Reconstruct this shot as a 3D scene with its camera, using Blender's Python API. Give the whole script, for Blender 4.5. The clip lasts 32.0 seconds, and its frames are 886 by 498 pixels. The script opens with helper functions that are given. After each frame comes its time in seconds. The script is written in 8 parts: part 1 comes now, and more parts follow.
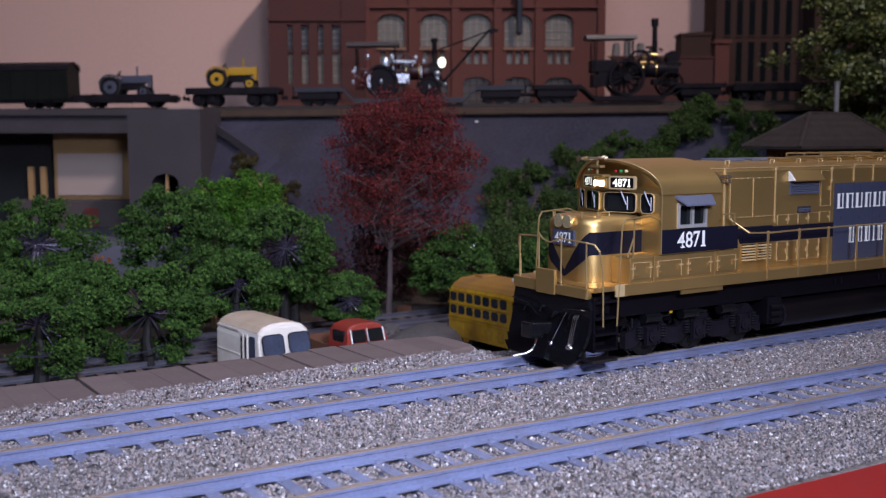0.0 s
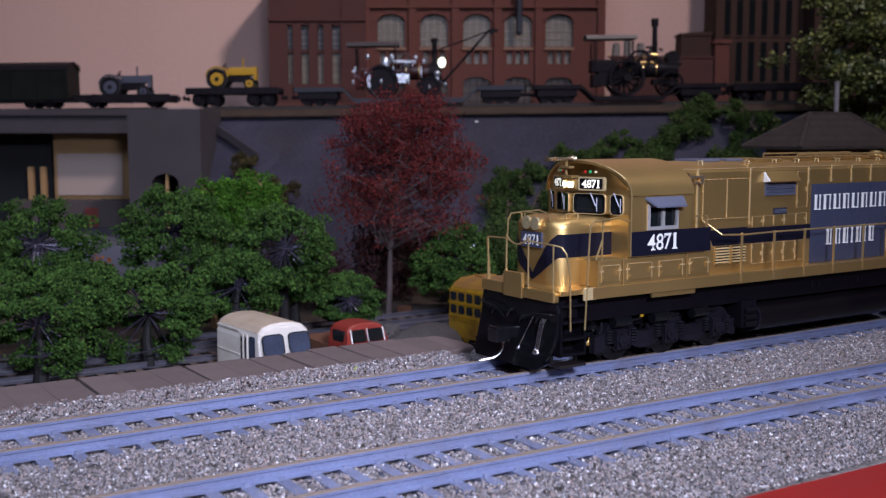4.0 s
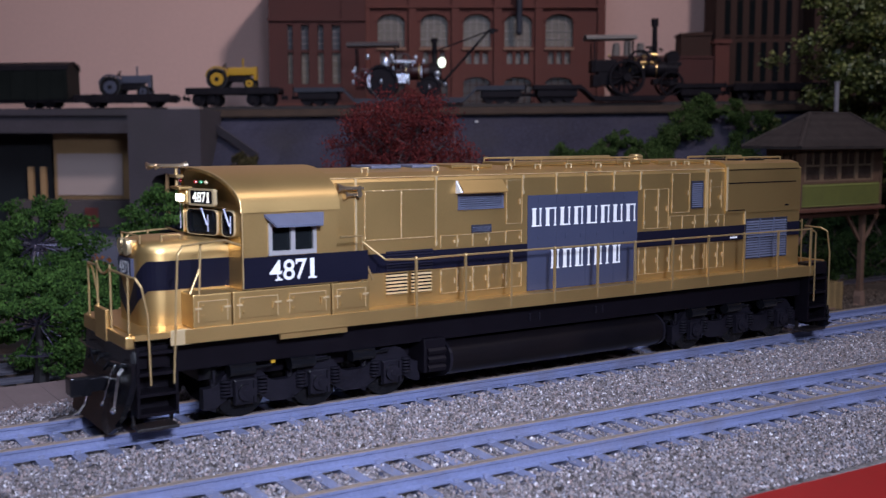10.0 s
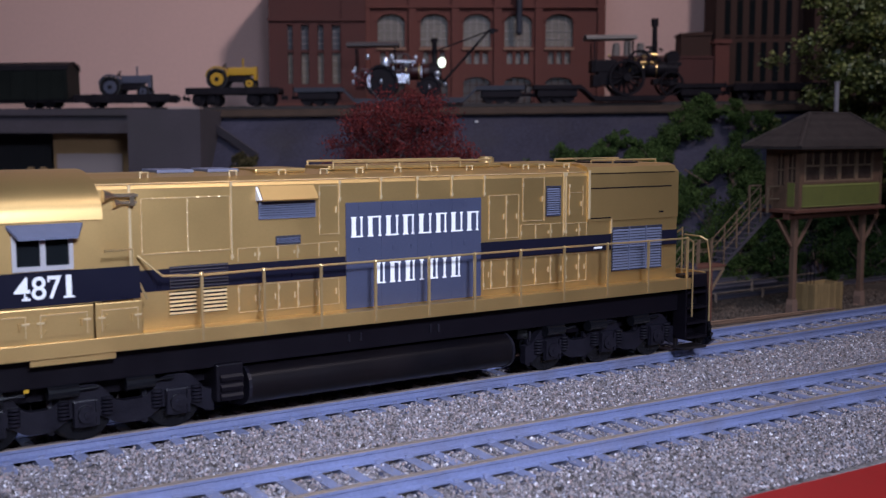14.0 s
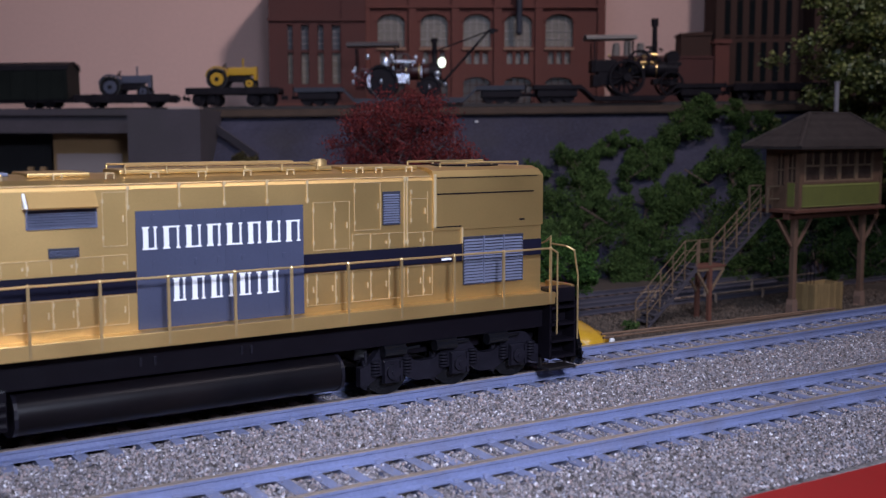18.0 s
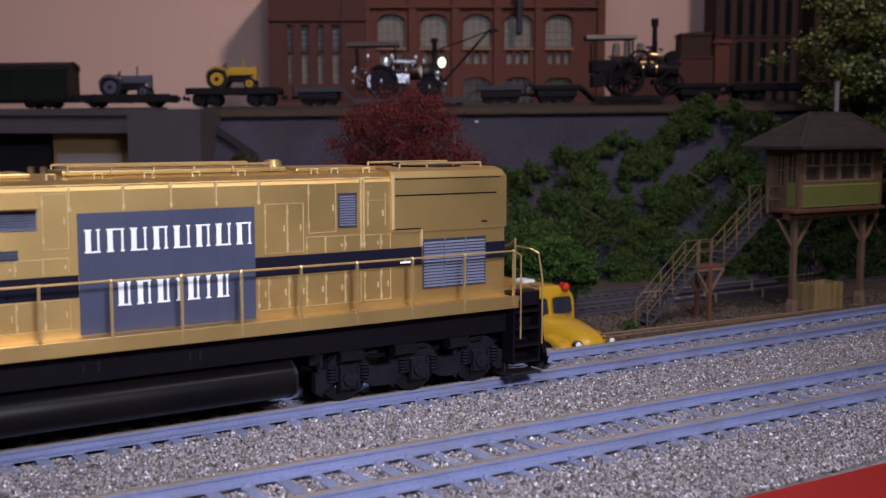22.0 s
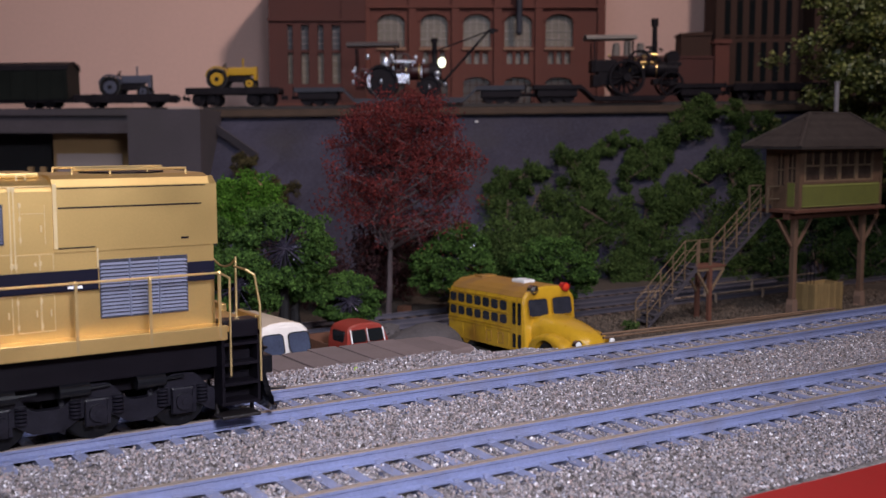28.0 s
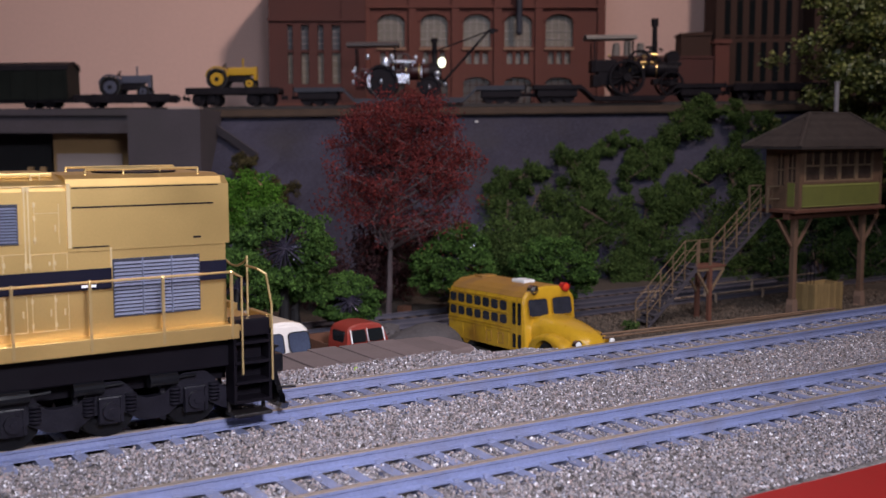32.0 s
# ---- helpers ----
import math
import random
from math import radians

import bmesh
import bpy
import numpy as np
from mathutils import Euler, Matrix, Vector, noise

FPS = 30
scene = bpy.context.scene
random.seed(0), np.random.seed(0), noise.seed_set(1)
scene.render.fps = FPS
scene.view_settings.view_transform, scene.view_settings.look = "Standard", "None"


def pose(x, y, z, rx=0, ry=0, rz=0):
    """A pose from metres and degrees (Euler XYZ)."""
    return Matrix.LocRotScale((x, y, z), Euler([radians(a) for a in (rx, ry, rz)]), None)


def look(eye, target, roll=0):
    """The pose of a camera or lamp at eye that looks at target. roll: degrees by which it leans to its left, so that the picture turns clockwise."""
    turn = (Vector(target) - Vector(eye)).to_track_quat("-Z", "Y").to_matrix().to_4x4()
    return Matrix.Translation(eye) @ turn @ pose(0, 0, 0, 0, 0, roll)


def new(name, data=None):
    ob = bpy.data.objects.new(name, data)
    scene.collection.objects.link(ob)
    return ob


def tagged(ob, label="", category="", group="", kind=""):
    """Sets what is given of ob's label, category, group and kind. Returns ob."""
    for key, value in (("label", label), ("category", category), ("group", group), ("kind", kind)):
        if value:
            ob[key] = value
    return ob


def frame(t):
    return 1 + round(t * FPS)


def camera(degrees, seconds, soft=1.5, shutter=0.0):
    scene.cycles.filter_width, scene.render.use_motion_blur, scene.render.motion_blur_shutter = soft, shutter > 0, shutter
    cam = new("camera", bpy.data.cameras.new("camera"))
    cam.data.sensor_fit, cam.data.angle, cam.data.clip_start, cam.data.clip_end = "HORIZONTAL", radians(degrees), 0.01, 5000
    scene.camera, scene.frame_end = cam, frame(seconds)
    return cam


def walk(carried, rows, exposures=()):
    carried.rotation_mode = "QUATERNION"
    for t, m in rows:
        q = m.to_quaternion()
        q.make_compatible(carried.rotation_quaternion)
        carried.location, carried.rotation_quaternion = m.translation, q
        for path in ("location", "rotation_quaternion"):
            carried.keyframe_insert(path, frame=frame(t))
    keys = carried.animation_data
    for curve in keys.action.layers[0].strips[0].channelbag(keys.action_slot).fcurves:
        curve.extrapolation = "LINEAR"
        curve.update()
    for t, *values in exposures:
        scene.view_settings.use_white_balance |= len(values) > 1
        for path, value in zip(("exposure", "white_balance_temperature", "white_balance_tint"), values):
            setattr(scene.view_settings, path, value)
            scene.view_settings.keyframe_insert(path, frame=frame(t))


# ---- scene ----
# model railway at its true size: all measures below are in millimetres, mm() makes metres of them
MM = 0.001


def at(x, y, z, rx=0, ry=0, rz=0):
    return pose(x * MM, y * MM, z * MM, rx, ry, rz)


cam = camera(44.15, 32.0, soft=1.3, shutter=0.5)
EYE = at(-148.5, -226.1, 60.9, 90 - 6.142, 0, -33.12)
cam.data.dof.use_dof = True
cam.data.dof.focus_distance = 0.285
cam.data.dof.aperture_fstop = 42
walk(cam, [(0.0, EYE), (32.0, EYE)],
     [(0, 0.06, 5700, 10), (6, 0.0, 5700, 10), (8.5, -0.1, 5600, 10), (11, -0.2, 5480, 10), (17, -0.2, 5480, 10), (20, -0.17, 5850, 10), (23, -0.15, 6250, 10), (26, -0.03, 6290, 10), (28, 0.03, 6320, 10), (32, 0.05, 6320, 10)])

# local frame of the backdrop: x across the view, y away from the viewer
BACK = at(-148.5, -226.1, 0, 0, 0, -33.12)


def back(x, y, z, rx=0, ry=0, rz=0):
    return BACK @ at(x, y, z, rx, ry, rz)


# ---------------------------------------------------------------- light
world = bpy.data.worlds.new("room_dusk")
scene.world = world
world.use_nodes = True
world.node_tree.nodes["Background"].inputs[0].default_value = (0.55, 0.6, 1.0, 1)
world.node_tree.nodes["Background"].inputs[1].default_value = 0.10


def area_lamp(name, eye, target, size, power, colour, spread=180):
    data = bpy.data.lights.new(name, "AREA")
    data.shape, data.size, data.size_y = "RECTANGLE", size[0] * MM, size[1] * MM
    data.energy, data.color, data.spread = power, colour, radians(spread)
    ob = new(name, data)
    ob.matrix_world = look([v * MM for v in eye], [v * MM for v in target])
    return ob


# lamps of the room: one behind the viewer, one that lights the layout's far end
area_lamp("tripod_lamp", (-134, -420, 218), (-22, -6, 14), (80, 60), 0.325, (0.93, 0.91, 1.0), 60)
# unseen broad fill, added to lift the shadows round the locomotive
area_lamp("ceiling_lamp_near", (-300, -320, 640), (-110, 20, 0), (600, 420), 3.05, (0.82, 0.86, 1.0))
area_lamp("ceiling_lamp_far", (283, -390, 930), (190, 740, 110), (90, 90), 1.8, (1.0, 0.79, 0.70), 82)


# ---------------------------------------------------------------- materials
def dull(m, level):
    m.node_tree.nodes["Principled BSDF"].inputs["Specular IOR Level"].default_value = level
    return m


def material(name, colour, rough=0.6, metal=0.0, tone=0.25, scale=400, bump=0.2, grain=2500, dirt=None, dirt_amount=0.0, coat=0.0, obj_var=0.0, height=0.0002):
    """Base colour broken up at two scales, with dirt in patches and fine relief. Scales are per metre."""
    m = bpy.data.materials.new(name)
    m.use_nodes = True
    nt = m.node_tree
    n, l = nt.nodes, nt.links
    b = n["Principled BSDF"]
    tc = n.new("ShaderNodeTexCoord")
    co = tc.outputs["Object"]
    big = n.new("ShaderNodeTexNoise")
    big.inputs["Scale"].default_value, big.inputs["Detail"].default_value = scale, 4
    fine = n.new("ShaderNodeTexNoise")
    fine.inputs["Scale"].default_value, fine.inputs["Detail"].default_value = grain, 3
    l.new(co, big.inputs["Vector"])
    l.new(co, fine.inputs["Vector"])
    add = n.new("ShaderNodeMath")
    add.operation = "ADD"
    l.new(big.outputs["Fac"], add.inputs[0])
    l.new(fine.outputs["Fac"], add.inputs[1])
    ramp = n.new("ShaderNodeMapRange")
    ramp.inputs["From Min"].default_value, ramp.inputs["From Max"].default_value = 0.6, 1.4
    ramp.inputs["To Min"].default_value, ramp.inputs["To Max"].default_value = 1 - tone, 1 + tone
    l.new(add.outputs[0], ramp.inputs["Value"])
    value = ramp.outputs["Result"]
    if obj_var:
        info = n.new("ShaderNodeObjectInfo")
        r2 = n.new("ShaderNodeMapRange")
        r2.inputs["To Min"].default_value, r2.inputs["To Max"].default_value = 1 - obj_var, 1 + obj_var
        l.new(info.outputs["Random"], r2.inputs["Value"])
        mul = n.new("ShaderNodeMath")
        mul.operation = "MULTIPLY"
        l.new(value, mul.inputs[0])
        l.new(r2.outputs["Result"], mul.inputs[1])
        value = mul.outputs[0]
    tint = n.new("ShaderNodeVectorMath")
    tint.operation = "SCALE"
    tint.inputs[0].default_value = colour
    l.new(value, tint.inputs["Scale"])
    out = tint.outputs[0]
    if dirt:
        mix = n.new("ShaderNodeMix")
        mix.data_type = "RGBA"
        spots = n.new("ShaderNodeTexNoise")
        spots.inputs["Scale"].default_value, spots.inputs["Detail"].default_value = scale * 0.6, 6
        l.new(co, spots.inputs["Vector"])
        r3 = n.new("ShaderNodeMapRange")
        r3.inputs["From Min"].default_value, r3.inputs["From Max"].default_value = 0.5, 0.72
        r3.inputs["To Max"].default_value = dirt_amount
        l.new(spots.outputs["Fac"], r3.inputs["Value"])
        l.new(r3.outputs["Result"], mix.inputs[0])
        l.new(out, mix.inputs[6])
        mix.inputs[7].default_value = (*dirt, 1)
        out = mix.outputs[2]
    l.new(out, b.inputs["Base Color"])
    rr = n.new("ShaderNodeMapRange")
    rr.inputs["To Min"].default_value, rr.inputs["To Max"].default_value = max(0.03, rough - 0.08), min(1, rough + 0.08)
    l.new(big.outputs["Fac"], rr.inputs["Value"])
    l.new(rr.outputs["Result"], b.inputs["Roughness"])
    b.inputs["Metallic"].default_value = metal
    b.inputs["Coat Weight"].default_value = coat
    if bump:
        bp = n.new("ShaderNodeBump")
        bp.inputs["Strength"].default_value, bp.inputs["Distance"].default_value = bump, height
        l.new(fine.outputs["Fac"], bp.inputs["Height"])
        l.new(bp.outputs["Normal"], b.inputs["Normal"])
    return m


def island_material(name, dark, light, rough=0.9, spots=None, scale=1500, extra=()):
    """For heaps of loose pieces: every piece takes its own tone between dark and light."""
    m = bpy.data.materials.new(name)
    m.use_nodes = True
    nt = m.node_tree
    n, l = nt.nodes, nt.links
    b = n["Principled BSDF"]
    geo = n.new("ShaderNodeNewGeometry")
    ramp = n.new("ShaderNodeValToRGB")
    ramp.color_ramp.elements[0].color = (*dark, 1)
    ramp.color_ramp.elements[1].color = (*light, 1)
    if spots:
        e = ramp.color_ramp.elements.new(0.93)
        e.color = (*light, 1)
        ramp.color_ramp.elements[2].color = (*spots, 1)
    tc = n.new("ShaderNodeTexCoord")
    no = n.new("ShaderNodeTexNoise")
    no.inputs["Scale"].default_value = scale
    l.new(tc.outputs["Object"], no.inputs["Vector"])
    mr = n.new("ShaderNodeMapRange")
    mr.inputs["To Min"].default_value, mr.inputs["To Max"].default_value = -0.2, 0.2
    l.new(no.outputs["Fac"], mr.inputs["Value"])
    add = n.new("ShaderNodeMath")
    add.operation = "ADD"
    add.use_clamp = True
    l.new(geo.outputs["Random Per Island"], add.inputs[0])
    l.new(mr.outputs["Result"], add.inputs[1])
    l.new(add.outputs[0], ramp.inputs["Fac"])
    l.new(ramp.outputs["Color"], b.inputs["Base Color"])
    for pos, col in extra:
        e = ramp.color_ramp.elements.new(pos)
        e.color = (*col, 1)
    b.inputs["Roughness"].default_value = rough
    return m


def glow(name, colour, strength):
    m = bpy.data.materials.new(name)
    m.use_nodes = True
    b = m.node_tree.nodes["Principled BSDF"]
    b.inputs["Base Color"].default_value = (*colour, 1)
    b.inputs["Emission Color"].default_value = (*colour, 1)
    b.inputs["Emission Strength"].default_value = strength
    return m


GOLD = material("gold_paint", (0.63, 0.425, 0.165), 0.39, 0.86, 0.07, 60, 0.22, 4200, height=0.00006)
GOLD_BRIGHT = material("gold_rail", (0.60, 0.43, 0.20), 0.34, 0.75, 0.08, 200, 0.05)
BLACK = material("black_paint", (0.005, 0.004, 0.0065), 0.36, 0, 0.2, 150, 0.1)
BLACK_SATIN = material("satin_black_casting", (0.009, 0.008, 0.013), 0.36, 0, 0.35, 260, 0.3, 1800)
BLACK_PILOT = material("glossy_black_pilot", (0.004, 0.004, 0.006), 0.22, 0, 0.3, 200, 0.2, 1200)
BLACK_TANK = material("worn_black_tank", (0.004, 0.0035, 0.005), 0.33, 0, 0.3, 60, 0.1, 900, dirt=(0.012, 0.008, 0.008), dirt_amount=0.4)
BLACK_GLOSS = material("black_gloss", (0.006, 0.006, 0.008), 0.16, 0, 0.1, 150, 0.0)
STRIPE = material("black_stripe", (0.008, 0.008, 0.018), 0.3, 0, 0.1, 150, 0.05)
SIGN = material("slate_grey_panel", (0.047, 0.053, 0.098), 0.45, 0.1, 0.1, 120, 0.05)
WHITE = material("white_lettering", (0.8, 0.8, 0.82), 0.5, 0, 0.03, 300, 0)
GREY_METAL = material("grey_louvre_metal", (0.13, 0.14, 0.21), 0.45, 0.2, 0.1, 300, 0.1)
GRILLE_DARK = material("dark_grey_grille", (0.035, 0.036, 0.055), 0.5, 0.2, 0.1, 300, 0.1)
CHROME = material("polished_metal", (0.7, 0.68, 0.68), 0.2, 1.0, 0.05, 300, 0)
DARK_GLASS = material("dark_window", (0.01, 0.012, 0.014), 0.06, 0, 0.1, 200, 0)
RAIL = material("rail_side", (0.20, 0.225, 0.385), 0.42, 0.25, 0.18, 90, 0.2, 1500, dirt=(0.16, 0.12, 0.1), dirt_amount=0.35)
RAIL_TOP = material("rail_head", (0.36, 0.29, 0.25), 0.3, 0.3, 0.2, 40, 0.1, 900)
TIE = material("plastic_tie", (0.18, 0.195, 0.31), 0.5, 0, 0.25, 120, 0.3, 1800, obj_var=0.15)
BALLAST_BED = material("ballast_bed", (0.20, 0.175, 0.17), 0.95, 0, 0.45, 700, 0.6, 1600, height=0.0006)
GRAVEL_BROWN = island_material("brown_gravel", (0.045, 0.034, 0.026), (0.15, 0.11, 0.085), 0.95, None, 900)
STONE = island_material("ballast_stone", (0.10, 0.088, 0.10), (0.35, 0.305, 0.325), 0.8, (0.70, 0.67, 0.72), 900, ((0.3, (0.21, 0.175, 0.175)), (0.45, (0.18, 0.175, 0.215)), (0.6, (0.33, 0.27, 0.26)), (0.75, (0.27, 0.265, 0.305)), (0.85, (0.34, 0.24, 0.22))))
SLAB = material("brown_slab", (0.138, 0.100, 0.098), 0.9, 0, 0.18, 90, 0.4, 1800, dirt=(0.12, 0.08, 0.07), dirt_amount=0.5, obj_var=0.10)
GROUND = material("scenic_ground", (0.062, 0.047, 0.038), 0.97, 0, 0.5, 60, 0.6, 1200, dirt=(0.07, 0.065, 0.06), dirt_amount=0.7, height=0.0008)
RED = material("red_fascia", (0.30, 0.012, 0.012), 0.35, 0, 0.06, 30, 0.05)
WALL = material("beige_wall", (0.62, 0.415, 0.365), 0.85, 0, 0.05, 8, 0.1, 300)
CEILING = material("white_ceiling", (0.7, 0.68, 0.64), 0.9, 0, 0.04, 5, 0.1, 200)
FLOOR = material("dark_carpet", (0.06, 0.05, 0.05), 0.95, 0, 0.3, 15, 0.3, 600)
SLATE = material("slate_embankment", (0.045, 0.043, 0.068), 0.85, 0, 0.35, 25, 0.5, 500, dirt=(0.05, 0.045, 0.045), dirt_amount=0.6)
CONCRETE = material("weathered_concrete", (0.058, 0.049, 0.060), 0.9, 0, 0.25, 40, 0.3, 900, dirt=(0.05, 0.045, 0.05), dirt_amount=0.7)
BROWN_BED = material("brown_roadbed", (0.050, 0.033, 0.024), 0.95, 0, 0.4, 80, 0.5, 1200)
BRICK = material("red_brick_paint", (0.118, 0.039, 0.030), 0.85, 0, 0.15, 60, 0.3, 900, obj_var=0.06)
BRICK_DARK = material("brown_brick", (0.05, 0.024, 0.018), 0.9, 0, 0.15, 60, 0.3, 900)
PALE_GLASS = material("pale_window", (0.165, 0.14, 0.11), 0.35, 0, 0.25, 50, 0)
WOOD = material("stained_timber", (0.14, 0.08, 0.048), 0.8, 0, 0.3, 150, 0.4, 1500, obj_var=0.15)
WOOD_GREY = material("weathered_timber", (0.12, 0.082, 0.066), 0.85, 0, 0.3, 150, 0.4, 1500, obj_var=0.15)
GREEN_SIDING = material("pale_green_siding", (0.17, 0.18, 0.04), 0.75, 0, 0.15, 120, 0.2, 1500, dirt=(0.10, 0.09, 0.04), dirt_amount=0.5)
ROOF = material("dark_shingle", (0.044, 0.035, 0.033), 0.9, 0, 0.3, 200, 0.5, 1500, obj_var=0.12)
BUS_YELLOW = material("bus_yellow", (0.56, 0.32, 0.020), 0.3, 0, 0.14, 120, 0.15, dirt=(0.26, 0.12, 0.02), dirt_amount=0.85, coat=0.4)
CREAM = material("cream_paint", (0.76, 0.70, 0.66), 0.5, 0, 0.08, 120, 0.1, dirt=(0.45, 0.36, 0.30), dirt_amount=0.6)
CAR_RED = material("faded_red_paint", (0.26, 0.035, 0.025), 0.45, 0, 0.12, 120, 0.1)
RUBBER = material("black_rubber", (0.014, 0.014, 0.016), 0.7, 0, 0.2, 300, 0.2)
RUST = material("rusty_metal", (0.14, 0.06, 0.035), 0.8, 0.2, 0.3, 200, 0.4)
FOLIAGE = island_material("green_foam_foliage", (0.012, 0.030, 0.008), (0.078, 0.150, 0.030), 0.9, scale=120)
FOLIAGE_LIGHT = island_material("bright_green_foliage", (0.022, 0.06, 0.006), (0.095, 0.21, 0.022), 0.9, scale=200)
FOLIAGE_DARK = island_material("dull_green_foliage", (0.018, 0.034, 0.010), (0.088, 0.138, 0.038), 0.95, scale=120)
# the dull green again, darkened: shade low on the slope is put in its colour
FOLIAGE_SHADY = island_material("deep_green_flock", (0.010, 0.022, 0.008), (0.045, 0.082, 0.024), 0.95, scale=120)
FOLIAGE_RED = island_material("maroon_foliage", (0.062, 0.013, 0.016), (0.19, 0.034, 0.030), 0.9, scale=300)
# the palest leaf tone is a painted gold glint
FOLIAGE_GOLD = island_material("olive_leaf_foliage", (0.03, 0.045, 0.011), (0.17, 0.19, 0.05), 0.45, (0.42, 0.42, 0.14), scale=300)
BARK = material("tree_bark", (0.11, 0.075, 0.06), 0.9, 0, 0.3, 300, 0.5, 1500)
BARK_DARK = material("dark_glossy_wire", (0.085, 0.075, 0.115), 0.22, 0.5, 0.3, 300, 0.2, 1500)
BARK_PALE = material("pale_twig", (0.28, 0.17, 0.09), 0.8, 0, 0.3, 300, 0.3, 1500)
FOLIAGE_BROWN = island_material("brown_scrub", (0.03, 0.025, 0.012), (0.085, 0.07, 0.03), 0.95, scale=300)
FOLIAGE_PLUM = island_material("dark_plum_scrub", (0.026, 0.010, 0.014), (0.085, 0.030, 0.030), 0.95, scale=300)
# lighter gold for edges and small fittings: their specular glint is in the colour
GOLD_GLINT = material("bright_gold_fitting", (0.78, 0.61, 0.34), 0.34, 0.55, 0.05, 200, 0)
DIM_GLASS = material("dim_factory_window", (0.055, 0.042, 0.036), 0.4, 0, 0.3, 50, 0)
# mottled brown base imitates reflections and the interior seen in the tower panes
BROWN_GLASS = material("brown_reflecting_window", (0.07, 0.048, 0.038), 0.12, 0, 0.6, 120, 0)
# mottled blue-grey paints reflections into the bus panes
BUS_GLASS = material("blue_grey_bus_glass", (0.028, 0.030, 0.042), 0.18, 0, 0.5, 150, 0)
BUS_DUSTY = material("dusty_ochre_roof", (0.34, 0.175, 0.035), 0.55, 0, 0.18, 120, 0.2, dirt=(0.22, 0.12, 0.055), dirt_amount=0.8)
ROOF_DUST = material("dusty_cream_roof", (0.50, 0.40, 0.31), 0.7, 0, 0.14, 120, 0.2, dirt=(0.36, 0.26, 0.18), dirt_amount=0.7)
RAIL_DARK = material("sooty_rail", (0.035, 0.028, 0.028), 0.6, 0.2, 0.2, 100, 0.2)
FOLIAGE_ORANGE = island_material("orange_foliage", (0.12, 0.04, 0.012), (0.30, 0.11, 0.03), 0.9, scale=300)
IRON = material("dark_wagon_iron", (0.016, 0.014, 0.018), 0.5, 0.2, 0.3, 120, 0.2)
WAGON_GREEN = material("dark_green_wagon", (0.010, 0.012, 0.011), 0.5, 0, 0.3, 60, 0.2)
WAGON_GREY = material("grey_well_wagon", (0.045, 0.048, 0.065), 0.55, 0.1, 0.3, 80, 0.2)
TRACTOR_BLUE = material("blue_grey_tractor", (0.075, 0.08, 0.12), 0.45, 0.1, 0.2, 100, 0.1)
TRACTOR_YELLOW = material("yellow_tractor", (0.48, 0.28, 0.012), 0.4, 0, 0.1, 100, 0.1)
ENGINE_MAROON = material("maroon_engine_paint", (0.035, 0.010, 0.010), 0.2, 0, 0.15, 100, 0.1)
BRASS = material("polished_brass", (0.70, 0.48, 0.2), 0.32, 1.0, 0.1, 200, 0)
CANOPY = material("pale_canopy", (0.22, 0.20, 0.19), 0.7, 0, 0.15, 100, 0.2)
TAN = material("tan_card", (0.36, 0.22, 0.10), 0.8, 0, 0.1, 30, 0.2)
PALE_CARD = material("pale_card", (0.42, 0.33, 0.30), 0.8, 0, 0.06, 20, 0.1)
DOOR_RED = material("brick_red_door", (0.16, 0.03, 0.025), 0.7, 0, 0.15, 100, 0.2)
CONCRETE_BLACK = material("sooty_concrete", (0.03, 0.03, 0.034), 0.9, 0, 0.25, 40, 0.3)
CONCRETE_BROWN = material("brown_grey_stone", (0.075, 0.06, 0.062), 0.9, 0, 0.25, 60, 0.3)
ROAD_BLUE = material("blue_grey_paving", (0.11, 0.11, 0.15), 0.8, 0, 0.2, 60, 0.2)
SILL = material("tan_sill", (0.26, 0.15, 0.10), 0.8, 0, 0.15, 100, 0.2)
FRAME_PALE = material("pale_window_bar", (0.27, 0.235, 0.22), 0.6, 0, 0.1, 100, 0)
BRICK_WING = material("dull_brick", (0.078, 0.028, 0.025), 0.88, 0, 0.15, 60, 0.3)
GREY_GLASS = material("grey_window", (0.085, 0.08, 0.09), 0.3, 0, 0.3, 60, 0)
dull(BLACK, 0.18)
dull(BLACK_SATIN, 0.3)
dull(BLACK_TANK, 0.16)
dull(STRIPE, 0.25)
dull(IRON, 0.08)
dull(WAGON_GREEN, 0.1)
dull(WAGON_GREY, 0.2)
dull(ROOF, 0.2)
dull(SLATE, 0.2)
for foliage in (FOLIAGE, FOLIAGE_LIGHT, FOLIAGE_DARK, FOLIAGE_SHADY, FOLIAGE_RED, FOLIAGE_BROWN, FOLIAGE_ORANGE):
    dull(foliage, 0.15)


# ---------------------------------------------------------------- mesh helpers (millimetres)
def box(bm, x0, x1, y0, y1, z0, z1, bevel=0.0):
    vs = [bm.verts.new((x, y, z)) for x in (x0, x1) for y in (y0, y1) for z in (z0, z1)]
    fs = [bm.faces.new([vs[i] for i in f]) for f in ((0, 1, 3, 2), (4, 6, 7, 5), (0, 4, 5, 1), (2, 3, 7, 6), (0, 2, 6, 4), (1, 5, 7, 3))]
    if bevel:
        es = list({e for f in fs for e in f.edges})
        bmesh.ops.bevel(bm, geom=es, offset=bevel, segments=2, profile=0.6, affect="EDGES")


